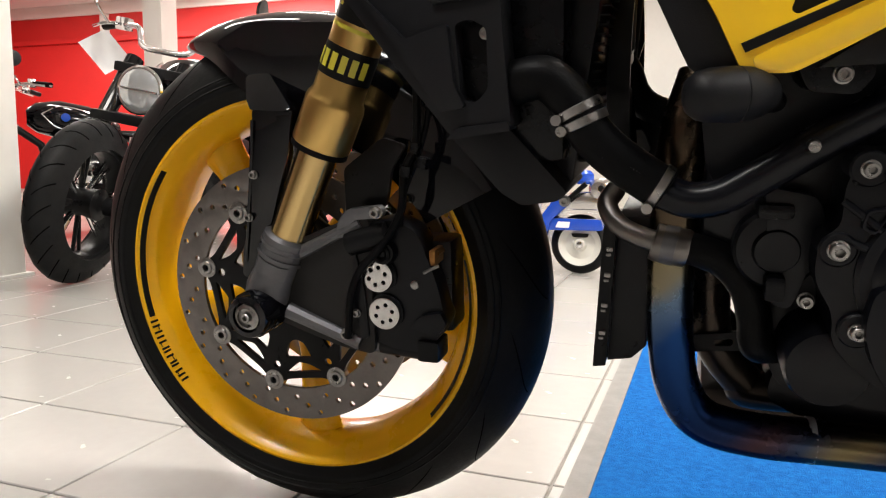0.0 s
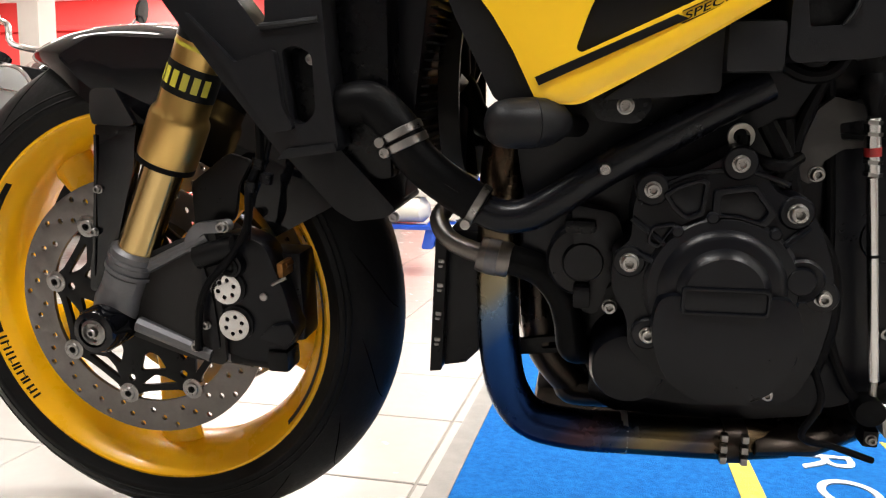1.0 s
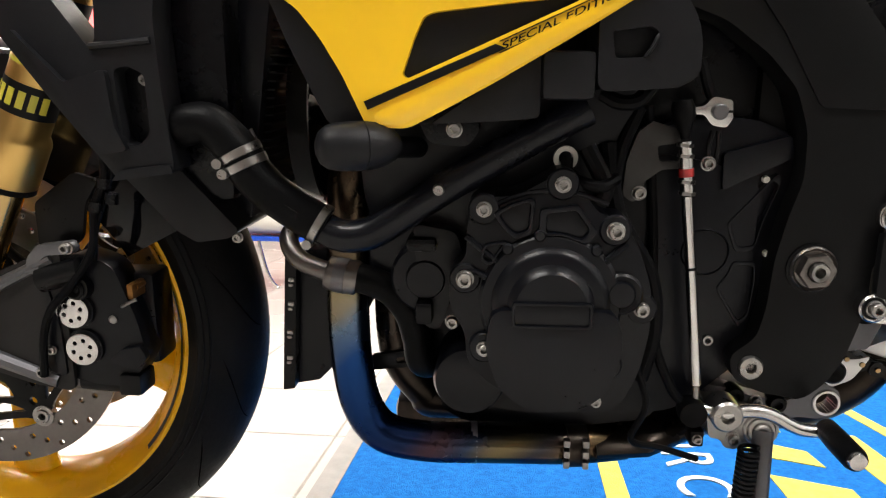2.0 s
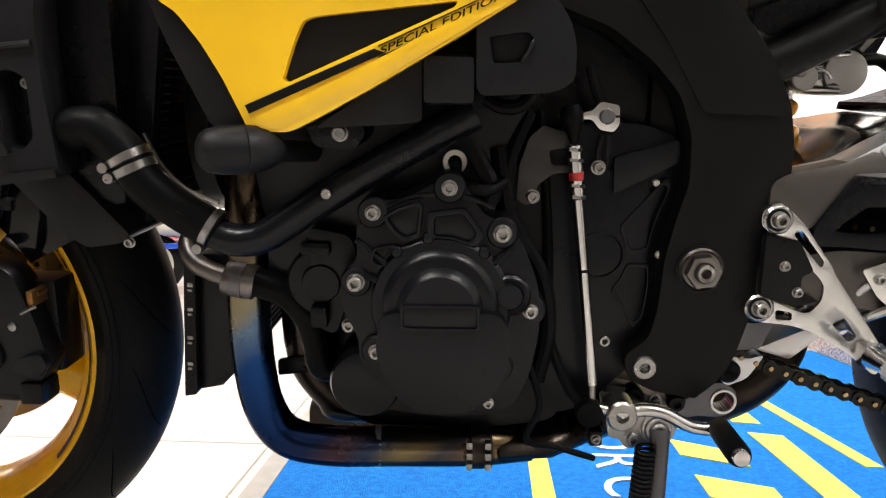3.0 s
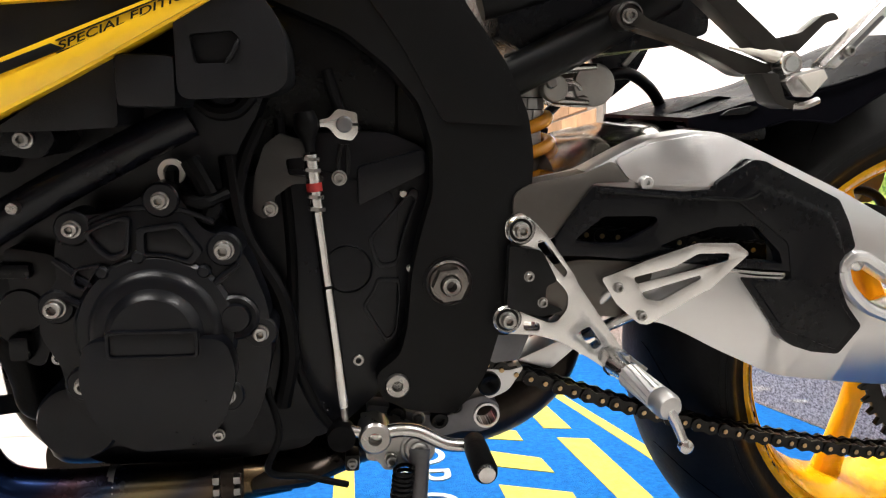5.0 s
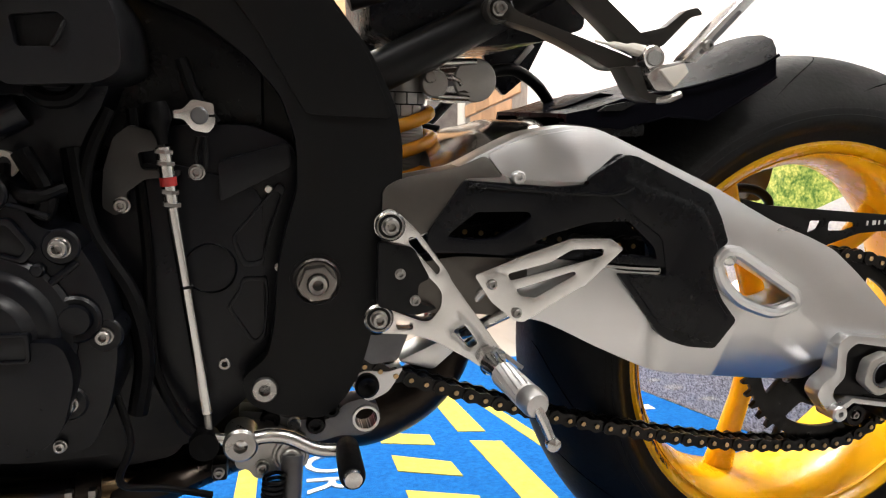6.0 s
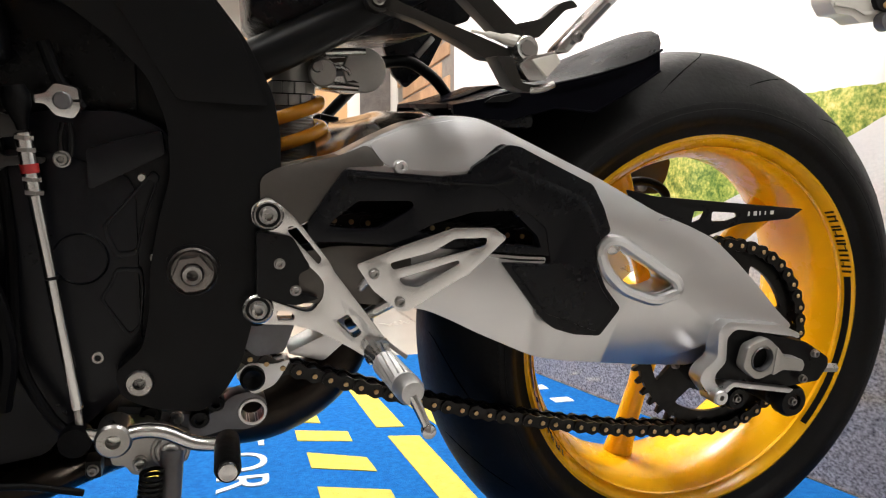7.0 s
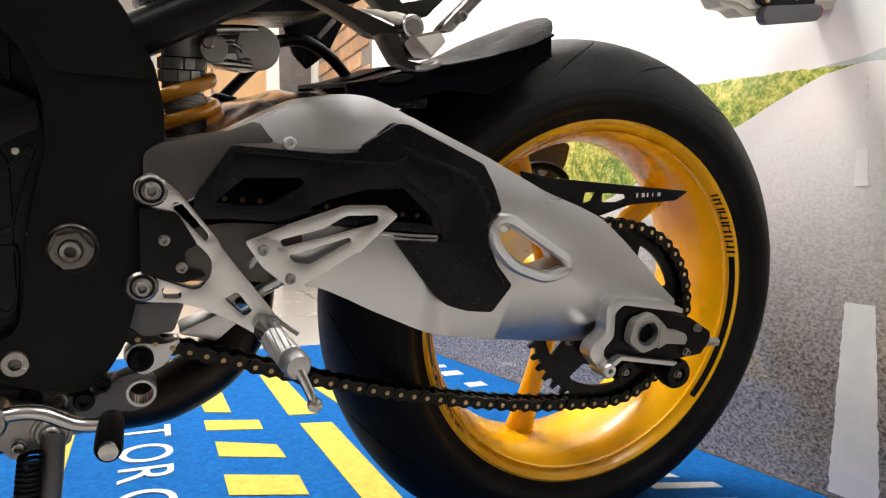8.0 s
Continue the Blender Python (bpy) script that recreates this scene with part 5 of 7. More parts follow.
part("recess", plate(rnd([(0.495, 0.58), (0.512, 0.632), (0.63, 0.645), (0.62, 0.63)], 0.006), -0.247, -0.238, 0.001, bend=ybend), MATTE, tank, "dark recessed grille panel")
part("stripe", plate([(0.4695, 0.5665), (0.4725, 0.5605), (0.574, 0.6045), (0.566, 0.6075)], -0.2588, -0.256, 0.0003, bend=ybend), DECAL, tank, "black accent stripe")
part("lower_facet", plate(rnd([(0.4765, 0.5575), (0.480, 0.5495), (0.5015, 0.549), (0.5262, 0.5615), (0.5640, 0.5817), (0.6015, 0.6032), (0.672, 0.6445), (0.668, 0.650), (0.575, 0.603), (0.52, 0.5765)], 0.004), -0.2605, -0.252, 0.0028, bend=lambda x, z: ybend(x, z) + 0.22 * max(0, 0.5755 + 0.47 * (x - 0.52) - z)), YELLOW, tank, "yellow folded lower edge")
me = text_mesh("SPECIAL EDITION", 0.0068, 0.0003, 0.3, 1.0, 0.00005)
me.materials.append(DECAL)
o = new("lettering", me)
o.parent = tank
o.matrix_basis = Matrix.Translation((0.5705, -0.2578, 0.6030)) @ Matrix.Rotation(radians(-24.0), 4, "Y") @ Matrix.Rotation(radians(90), 4, "X") @ Matrix.Diagonal((1.86, 1, 1, 1))
tagged(o, "black italic lettering")
for dz in (-0.0014, 0.0066):
    part("pin_line", plate([(0.5690, 0.6030 + dz), (0.6690, 0.6475 + dz), (0.6692, 0.6468 + dz), (0.5692, 0.6023 + dz)], -0.2586, -0.256, 0, bend=ybend), DECAL, tank, "thin black line beside the lettering")
part("inner_wing", plate(rnd([(0.36, 0.74), (0.394, 0.648), (0.408, 0.612), (0.431, 0.565), (0.439, 0.549), (0.465, 0.545), (0.48, 0.56), (0.42, 0.66), (0.41, 0.74)], 0.006), -0.243, -0.215, 0.006), MATTE, bike, "matt black inner wing beside the tank cover")
part("tank_cover", plate(rnd(yo, 0.006), 0.235, 0.257, 0.005), YELLOW, bike, "glossy yellow tank side cover")
part("fuel_tank", loft([[(x, w * math.cos(t), 0.66 + h * max(0, math.sin(t)) + 0.01 * math.sin(t)) for t in (2 * math.pi * j / 24 for j in range(24))] for x, w, h in ((0.40, 0.17, 0.06), (0.45, 0.21, 0.10), (0.55, 0.22, 0.12), (0.65, 0.21, 0.11), (0.72, 0.17, 0.08))]), YELLOW, bike, "yellow fuel tank")

# ---- rear half ----
sw_out = [(0.90, 0.50), (0.911, 0.508), (0.962, 0.518), (0.995, 0.535), (1.024, 0.548), (1.069, 0.556), (1.092, 0.554), (1.114, 0.545), (1.20, 0.506), (1.273, 0.470), (1.315, 0.455), (1.345, 0.442), (1.376, 0.418), (1.41, 0.388), (1.437, 0.362), (1.462, 0.342), (1.44, 0.338), (1.37, 0.345), (1.362, 0.32), (1.362, 0.294), (1.287, 0.303), (1.233, 0.312), (1.181, 0.321), (1.156, 0.328), (1.126, 0.342), (1.091, 0.358), (1.068, 0.370), (1.042, 0.382), (0.98, 0.392), (0.90, 0.395), (0.895, 0.43), (0.96, 0.442), (1.06, 0.438), (1.11, 0.430), (1.155, 0.425), (1.160, 0.431), (1.155, 0.470), (1.10, 0.494), (1.02, 0.495), (0.960, 0.494), (0.938, 0.462), (0.90, 0.45)]
sw_hole = [(1.211, 0.437), (1.220, 0.446), (1.233, 0.445), (1.303, 0.401), (1.308, 0.388), (1.280, 0.378), (1.240, 0.393), (1.218, 0.415)]
inn = lambda c, k: [(c[0] + (p[0] - c[0]) * k[0], c[1] + (p[1] - c[1]) * k[1]) for p in sw_hole]
hole2 = rnd(inn((1.262, 0.412), (0.80, 0.72)), 0.010)
swb = lambda x, z: -0.006 * math.cos((x - 1.2) * 5) + (0.9 * max(0, 0.335 - z) if x > 1.1 else 0) + 0.35 * max(0, z - 0.50)
swing = part("swingarm", plate(rnd(sw_out, 0.010, 4), -0.166, -0.130, 0.010, [hole2], bend=swb), ALU, bike, "silver brushed aluminium swingarm")
part("hole_lip", tube([(p[0], -0.1735, p[1]) for p in rnd(inn((1.262, 0.412), (0.97, 0.93)), 0.012, 5)] + [(rnd(inn((1.262, 0.412), (0.97, 0.93)), 0.012, 5)[0][0], -0.1735, rnd(inn((1.262, 0.412), (0.97, 0.93)), 0.012, 5)[0][1])], 0.0062, 10), ALU, swing, "raised welded lip round the opening")
part("upper_box", plate(rnd([(0.988, 0.530), (1.000, 0.513), (1.012, 0.5085), (1.075, 0.507), (1.112, 0.527), (1.20, 0.487), (1.20, 0.502), (1.114, 0.5415), (1.092, 0.5505), (1.069, 0.5525), (1.024, 0.5445)], 0.006), -0.170, -0.155, 0.0045, bend=swb), ALU, swing, "raised box section of the swingarm")
# front castings: less light falls here, put into a darker colour than the arm
part("front_casting", plate(rnd([(0.897, 0.50), (0.911, 0.5085), (0.962, 0.5185), (0.988, 0.529), (1.003, 0.511), (0.967, 0.5095), (0.937, 0.464), (0.897, 0.45)], 0.006), -0.1690, -0.140, 0.004, bend=swb), FRONTALU, swing, "grey cast front of the swingarm, darkened for its shade")
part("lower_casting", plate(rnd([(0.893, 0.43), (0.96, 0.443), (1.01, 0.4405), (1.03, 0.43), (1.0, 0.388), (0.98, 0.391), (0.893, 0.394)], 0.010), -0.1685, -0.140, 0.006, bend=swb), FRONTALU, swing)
part("boss", lathe([(0.0058, 0.006), (0.0058, -0.001), (0.0048, -0.002), (0.0022, -0.002), (0.0022, 0.002)], (1.014, -0.1745, 0.511), 20), ALU, swing)
part("boss", lathe([(0.0075, 0.006), (0.0075, -0.002), (0.006, -0.0035), (0.001, -0.0045)], (1.226, -0.174, 0.437), 20), ALUM, swing)
part("slider_rail", tube(smooth([(1.10, -0.168, 0.431), (1.13, -0.169, 0.428), (1.156, -0.169, 0.4265)], 4), 0.0038, 10), ALUM, swing)
part("right_arm", plate(rnd([(0.90, 0.50), (1.06, 0.55), (1.20, 0.50), (1.44, 0.36), (1.46, 0.29), (1.28, 0.30), (1.05, 0.38), (0.90, 0.40)], 0.015), 0.135, 0.165, 0.010), ALU, swing)
part("cross_tube", box(0.93, 1.03, -0.07, 0.15, 0.42, 0.50, 0.015), SATIN, swing)
br_rows = [tuple(p) for p in smooth([(0.957, 0.529), (0.9892, 0.5438), (1.0191, 0.5531), (1.0496, 0.5580), (1.0871, 0.5588), (1.1129, 0.5540), (1.130, 0.548)], 4)]
br_loops = []
for x, zt in br_rows:
    us = [-1 + i / 9 for i in range(19)]
    over = [(x - 0.012 * abs(u) ** 3, 0.140 * u, zt - 0.036 * abs(u) ** 2.6 + 0.0022 * math.sin((x - 0.96) * 110) * math.cos(u * 5.5)) for u in us]
    br_loops.append(over + [(x, 0.135 * u, zt - 0.046) for u in (0.9, 0.3, -0.3, -0.9)])
br = loft(br_loops)
part("upper_bridge", br, POLISHED, swing, "polished aluminium bridge")

# black swingarm guard
gd = [(0.935, 0.447), (0.9355, 0.464), (0.966, 0.508), (1.05, 0.503), (1.078, 0.505), (1.0775, 0.511), (1.111, 0.532), (1.122, 0.531), (1.199, 0.497), (1.212, 0.476), (1.222, 0.452), (1.207, 0.442), (1.209, 0.42), (1.221, 0.397), (1.239, 0.376), (1.218, 0.349), (1.19, 0.352), (1.168, 0.359), (1.156, 0.368), (1.111, 0.425), (1.158, 0.4215), (1.161, 0.430), (1.10, 0.4355), (1.03, 0.441), (0.97, 0.446)]
win1 = rnd([(0.952, 0.4605), (0.9585, 0.4668), (0.9771, 0.4815), (1.0241, 0.4819), (1.0266, 0.4775), (1.0225, 0.4729), (0.997, 0.4577), (0.9754, 0.4570)], 0.003)
win2 = rnd([(1.030, 0.4545), (1.0466, 0.4622), (1.0827, 0.4722), (1.1187, 0.4731), (1.1455, 0.449), (1.150, 0.4375), (1.10, 0.4435)], 0.003)
guard = part("chain_guard", plate(rnd(gd, 0.004, 3), -0.1765, -0.162, 0.003, [win1, win2], bend=lambda x, z: 0.02 * max(0, 1.08 - x)), PLASTIC, bike, "black plastic swingarm guard with cut-outs")
part("chain_slider", plate(rnd([(0.92, 0.43), (0.94, 0.49), (1.05, 0.50), (1.16, 0.47), (1.19, 0.42), (1.05, 0.425)], 0.008), -0.092, -0.080, 0.002), HOSE, guard, "black chain slider")
pan_out = rnd([(1.0815, 0.5085), (1.0935, 0.5217), (1.1090, 0.5333), (1.1986, 0.4971), (1.2134, 0.4682), (1.2200, 0.4445), (1.2075, 0.4330), (1.2095, 0.42), (1.2215, 0.397), (1.2368, 0.3790), (1.2165, 0.3487), (1.1545, 0.3712), (1.1118, 0.4256), (1.1560, 0.4219), (1.1500, 0.4560)], 0.004, 2)
pan_in = rnd([(1.0975, 0.4960), (1.1040, 0.4985), (1.1134, 0.5054), (1.1860, 0.4805), (1.1990, 0.4640), (1.2085, 0.4440), (1.2005, 0.4335), (1.2025, 0.4190), (1.2135, 0.3960), (1.2275, 0.3790), (1.2125, 0.3560), (1.1600, 0.3760), (1.1225, 0.4215), (1.1620, 0.4215), (1.1540, 0.4570)], 0.004, 2)
pan_mid = [(a[0] * 0.25 + b_[0] * 0.75, a[1] * 0.25 + b_[1] * 0.75) for a, b_ in zip(pan_out, pan_in)]
part("panel", loft([[(x, -0.160, z) for x, z in pan_out], [(x, -0.168, z) for x, z in pan_out], [(x, -0.1775, z) for x, z in pan_mid], [(x, -0.1780, z) for x, z in pan_in]]), PLASTIC, guard, "raised folded panel of the guard")
part("ridge", tube([(0.968, -0.1735, 0.5045), (1.05, -0.1745, 0.4985), (1.10, -0.1758, 0.4965), (1.112, -0.177, 0.499), (1.12, -0.177, 0.504)], 0.0026, 8), PLASTIC, guard)

# rear wheel
prof_r = [(0.231, -0.081), (0.226, -0.0835), (0.2215, -0.080), (0.2185, -0.073), (0.211, -0.064), (0.203, -0.045), (0.199, -0.015), (0.199, 0.02), (0.206, 0.05), (0.213, 0.067), (0.2185, 0.073), (0.2215, 0.080), (0.226, 0.0835), (0.231, 0.081), (0.224, 0.07), (0.216, 0.05), (0.216, -0.05), (0.224, -0.07)]
rear_rim = part("rear_rim", lathe(prof_r, (RX, 0, RZ), 120, closed=True), YRIM, bike, "glossy yellow cast rear wheel rim")
tyre("rear_tyre", RX, RZ, 0.3245, 0.096, 0.228, 0.081)
spokes("spoke", RX, RZ, -102, 0.04, 0.204, 0.005, 0.012, 0.010, 0.021, rear_rim, 0.014)
part("hub", lathe([(0.014, -0.06), (0.05, -0.055), (0.05, -0.02), (0.04, 0.0), (0.05, 0.04), (0.014, 0.06)], (RX, 0, RZ), 40), YRIM, rear_rim)
part("rim_ridge", lathe([(0.2158, -0.0720), (0.2150, -0.0738), (0.2140, -0.0730), (0.2138, -0.0690)], (RX, 0, RZ), 120, closed=True), YRIM, rear_rim)
rim_marks(RX, RZ, 0.2165, 0.2235, -0.0735, -0.0833, (15, 195), rear_rim)

rc = part("rear_caliper", plate(rnd([(1.398, 0.490), (1.404, 0.500), (1.452, 0.510), (1.467, 0.506), (1.4626, 0.4812), (1.4523, 0.4580), (1.4065, 0.4588)], 0.006), 0.092, 0.130, 0.006), FRONTALU, bike, "brown-grey rear brake caliper")
part("brake_hose", tube(smooth([(1.380, 0.07, 0.4735), (1.3950, 0.07, 0.4765), (1.4117, 0.07, 0.4776), (1.4323, 0.07, 0.4727), (1.4478, 0.07, 0.4607), (1.452, 0.075, 0.448)], 5), 0.0062, 12), HOSE, rc, "black brake hose")
part("banjo", lathe([(0.001, -0.006), (0.008, -0.005), (0.008, 0.006)], (1.420, 0.088, 0.470), 16), STEEL, rc)

# rear sprocket and chain
CY = -0.108
holes = []
for k in range(5):
    a0 = 72 * k + 20
    seg = [(RX + 0.090 * math.cos(radians(a)), RZ + 0.090 * math.sin(radians(a))) for a in range(a0, a0 + 49, 6)] + [(RX + 0.066 * math.cos(radians(a)), RZ + 0.066 * math.sin(radians(a))) for a in range(a0 + 42, a0 + 5, -6)]
    holes.append(rnd(seg, 0.004, 2))
teeth = []
for k in range(43):
    for f, r in ((0.0, 0.1045), (0.28, 0.1045), (0.42, 0.1125), (0.58, 0.1125), (0.72, 0.1045)):
        a = 2 * math.pi * (k + f) / 43
        teeth.append((RX + r * math.cos(a), RZ + r * math.sin(a)))
spr = part("sprocket", plate(teeth, CY - 0.003, CY + 0.003, 0.0006, holes), CHAINBLK, bike, "black steel rear sprocket")
for k in range(5):
    a = radians(72 * k - 8)
    bolt(BOLT6, RX + 0.062 * math.cos(a), CY - 0.003, RZ + 0.062 * math.sin(a), spr)
part("carrier", lathe([(0.02, -0.005), (0.06, -0.003), (0.058, 0.05), (0.02, 0.05)], (RX, CY, RZ), 36), SATIN, spr)

path = []
for i in range(30):
    a = radians(84 - 174 * i / 29)
    path.append((RX + 0.1088 * math.cos(a), RZ + 0.1088 * math.sin(a)))
path += [tuple(p) for p in smooth([(RX, RZ - 0.1088), (1.302, 0.2155), (1.181, 0.2385), (1.073, 0.2665), (0.988, 0.294), (0.888, 0.329), (0.852, 0.346)], 8)][1:]
for i in range(1, 20):
    a = radians(-70 - 200 * i / 20)
    path.append((0.835 + 0.060 * math.cos(a), 0.402 + 0.060 * math.sin(a)))
path += [tuple(p) for p in smooth([(0.842, 0.462), (0.933, 0.459), (1.069, 0.448), (1.164, 0.4385), (1.30, 0.432), (RX + 0.0114, RZ + 0.1082)], 8)]
P2 = [Vector(p) for p in path]
cum = [0.0]
for a, b in zip(P2, P2[1:] + P2[:1]):
    cum.append(cum[-1] + (b - a).length)
nl = 2 * round(cum[-1] / 0.015875 / 2)


def at_len(s):
    s %= cum[-1]
    for i in range(len(P2)):
        if cum[i + 1] >= s:
            t = (s - cum[i]) / max(1e-9, cum[i + 1] - cum[i])
            return P2[i].lerp(P2[(i + 1) % len(P2)], t)
    return P2[0]


def link_shape(y, t):
    pitch = 0.015875
    pts = []
    for i in range(9):
        a = math.pi / 2 + math.pi * i / 8
        pts.append((0.0074 * math.cos(a), 0.0074 * math.sin(a)))
    pts.append((pitch / 2, -0.0052))
    for i in range(9):
        a = -math.pi / 2 + math.pi * i / 8
        pts.append((pitch + 0.0074 * math.cos(a), 0.0074 * math.sin(a)))
    pts.append((pitch / 2, 0.0052))
    return plate(pts, y, y + t, 0)


chain = part("chain", tube([(0.835, CY, 0.40), (0.835, CY + 0.004, 0.40)], 0.05, 32), CHAINBLK, bike, "black drive chain with brass pins")
ob_ = link_shape(-0.0115, 0.0024)
merge(ob_, link_shape(0.0091, 0.0024))
for x in (0, 0.015875):
    lathe([(0.001, -0.0135), (0.0022, -0.0135), (0.0026, -0.0130), (0.0026, 0.0130), (0.001, 0.0135)], (x, 0, 0), 10, ob_)
for f in ob_.faces:
    c = f.calc_center_median()
    if abs(c.y) > 0.0117:
        f.material_index = 1
outer_me = link("chain_link", ob_, CHAINBLK, mats=(BRASS,))
outer_data = outer_me.data
bpy.data.objects.remove(outer_me)
ib = link_shape(-0.0088, 0.0022)
merge(ib, link_shape(0.0066, 0.0022))
for x in (0, 0.015875):
    lathe([(0.0051, -0.0066), (0.0051, 0.0066)], (x, 0, 0), 12, ib)
inner_me = link("chain_link", ib, CHAINBLK)
inner_data = inner_me.data
bpy.data.objects.remove(inner_me)
step = cum[-1] / nl
for i in range(nl):
    a, b = at_len(i * step), at_len((i + 1) * step)
    d = b - a
    o = new("chain_link", outer_data if i % 2 else inner_data)
    o.parent = chain
    o.matrix_basis = Matrix.Translation((a.x, CY, a.y)) @ Matrix.Rotation(-math.atan2(d.y, d.x), 4, "Y") @ Matrix.Diagonal((d.length / 0.015875, 1, 1, 1))

# axle block, adjuster, rear pads
ax = part("axle_bracket", plate(rnd([(1.3484, 0.279), (1.3342, 0.2962), (1.3381, 0.3071), (1.3536, 0.3195), (1.3516, 0.3487), (1.3622, 0.3581), (1.4333, 0.3496), (1.4558, 0.3402), (1.4554, 0.3345), (1.4466, 0.3375), (1.3730, 0.3495), (1.3630, 0.3410), (1.3648, 0.3140), (1.3535, 0.3025), (1.3530, 0.2945), (1.364, 0.281), (1.3576, 0.2712)], 0.005), -0.184, -0.164, 0.0038), ALU, bike, "cast aluminium axle bracket lip")
part("lower_lip", plate(rnd([(1.361, 0.284), (1.375, 0.2926), (1.4544, 0.2785), (1.4491, 0.2745), (1.3756, 0.2875), (1.366, 0.280)], 0.002), -0.187, -0.162, 0.0012), ALU, ax)
part("lug", lathe([(0.0085, 0.02), (0.0085, -0.004), (0.007, -0.006), (0.003, -0.006), (0.003, 0.0)], (1.3565, -0.188, 0.279), 20), ALU, ax)
part("axle_plate", plate(rnd([(1.3635, 0.3405), (1.3735, 0.3490), (1.4721, 0.3274), (1.5045, 0.3083), (1.506, 0.2984), (1.495, 0.2822), (1.4544, 0.2785), (1.375, 0.292), (1.3545, 0.2955), (1.3645, 0.3120)], 0.003), -0.178, -0.150, 0.002, [circle(1.402, 0.3178, 0.0122, 20)]), SATIN, bike, "black chain adjuster plate")
nut = part("axle_nut", plate(rnd([(1.402 + 0.0255 * math.cos(radians(60 * i + 20)), 0.318 + 0.0235 * math.sin(radians(60 * i + 20))) for i in range(6)], 0.006), -0.194, -0.181, 0.0022, [circle(1.402, 0.318, 0.0136, 28)]), CASTALU, bike, "grey hexagonal rear axle nut")
part("bore_ring", lathe([(0.0134, 0.0), (0.0134, -0.0125), (0.0125, -0.0135), (0.0118, -0.012), (0.0118, 0.0)], (1.402, -0.181, 0.318), 28, closed=True), FORKGREY, nut)
part("axle_bore", lathe([(0.0117, 0.0), (0.0117, 0.03), (0.001, 0.03)], (1.402, -0.186, 0.318), 28), HOSE, nut, "dark hollow of the axle")
part("adjuster", plate(rnd([(1.416, 0.300), (1.4282, 0.3054), (1.454, 0.3021), (1.4559, 0.3091), (1.4521, 0.3152), (1.4291, 0.3192), (1.418, 0.331)], 0.002), -0.1955, -0.181, 0.0012), CASTALU, nut)
for x, z in ((1.480, 0.316), (1.468, 0.288)):
    bolt(BOLT6, x, -0.182, z, nut)
part("adjuster_bolt", tube([(1.495, -0.168, 0.2935), (1.527, -0.168, 0.291)], 0.0055, 6), STEEL, nut)
for x, z, r in ((1.470, 0.257, 0.0185), (1.394, 0.267, 0.013)):
    rp = part("paddock_pad", lathe([(r * 0.8, 0.05), (r * 0.8, 0.012), (r * 0.6, 0.01), (r * 0.6, 0.002), (r, 0.0), (r, -0.012), (r * 0.85, -0.016), (r * 0.5, -0.016), (r * 0.45, -0.012), (r * 0.2, -0.012)], (x, -0.158, z), 30), SATIN, bike, "black paddock stand bobbin")
    bolt(BOLT6, x, -0.170, z, rp)

# fin guard by the sprocket
part("sprocket_fin", plate(rnd([(1.268, 0.487), (1.302, 0.480), (1.497, 0.466), (1.480, 0.455), (1.414, 0.450), (1.37, 0.436), (1.29, 0.44)], 0.003), -0.124, -0.121, 0.0007, [rnd([(1.375, 0.4635), (1.406, 0.462), (1.409, 0.4575), (1.395, 0.453), (1.375, 0.453)], 0.003), rnd([(1.352, 0.464), (1.366, 0.464), (1.362, 0.455), (1.350, 0.451)], 0.002)]), SATIN, bike, "black chain fin guard with cut-outs")
for k in range(5):
    x = 1.422 + k * 0.0075
    part("fin_mark", box(x, x + (0.0022, 0.0042, 0.0018, 0.0014, 0.0042)[k], -0.1246, -0.1235, 0.4585 + 0.0004 * k, 0.4635 + 0.0002 * k, 0.0002), WHITEP, bike, "small white printed mark")

# hugger over the rear tyre
hug_rows = ((1.0800, 0.113, 0.5570, 0.5660, 0.5664), (1.1076, 0.115, 0.5540, 0.5719, 0.5724), (1.1365, 0.115, 0.5525, 0.5817, 0.5823), (1.1600, 0.115, 0.5600, 0.5862, 0.5868), (1.1829, 0.115, 0.5665, 0.5895, 0.5902), (1.2063, 0.115, 0.5655, 0.5950, 0.5985), (1.2280, 0.115, 0.5640, 0.6005, 0.6090), (1.2580, 0.114, 0.5812, 0.6100, 0.6330), (1.2815, 0.112, 0.5945, 0.6183, 0.6470), (1.3050, 0.108, 0.6085, 0.6300, 0.6600))
hug_loops = []
for x, hw, z0, z1, z2 in hug_rows:
    reach = 0.038 * max(0, (x - 1.18) / 0.125) ** 1.4
    top = [(x + reach * (1 - u * u), hw * u * 0.97, z1 + (z2 - z1) * (1 - abs(u) ** 2.2)) for u in (-1, -0.85, -0.6, -0.3, 0, 0.3, 0.6, 0.85, 1)]
    hug_loops.append([(x, -hw, z0)] + top + [(x, hw, z0), (x, hw * 0.95, z0)] + [(p[0], p[1] * 0.95, p[2] - 0.004) for p in reversed(top)] + [(x, -hw * 0.95, z0)])
hug = part("rear_hugger", loft(hug_loops), HUG, bike, "glossy black rear hugger")
part("hugger_mount", box(1.10, 1.17, -0.10, 0.10, 0.545, 0.560, 0.006), PLASTIC, hug)
part("hugger_tongue", plate(rnd([(1.0832, 0.5605), (1.0838, 0.5664), (1.1138, 0.5766), (1.1439, 0.5886), (1.1596, 0.5872), (1.150, 0.575), (1.1068, 0.5585)], 0.002), -0.045, 0.045, 0.002), HUG, hug)
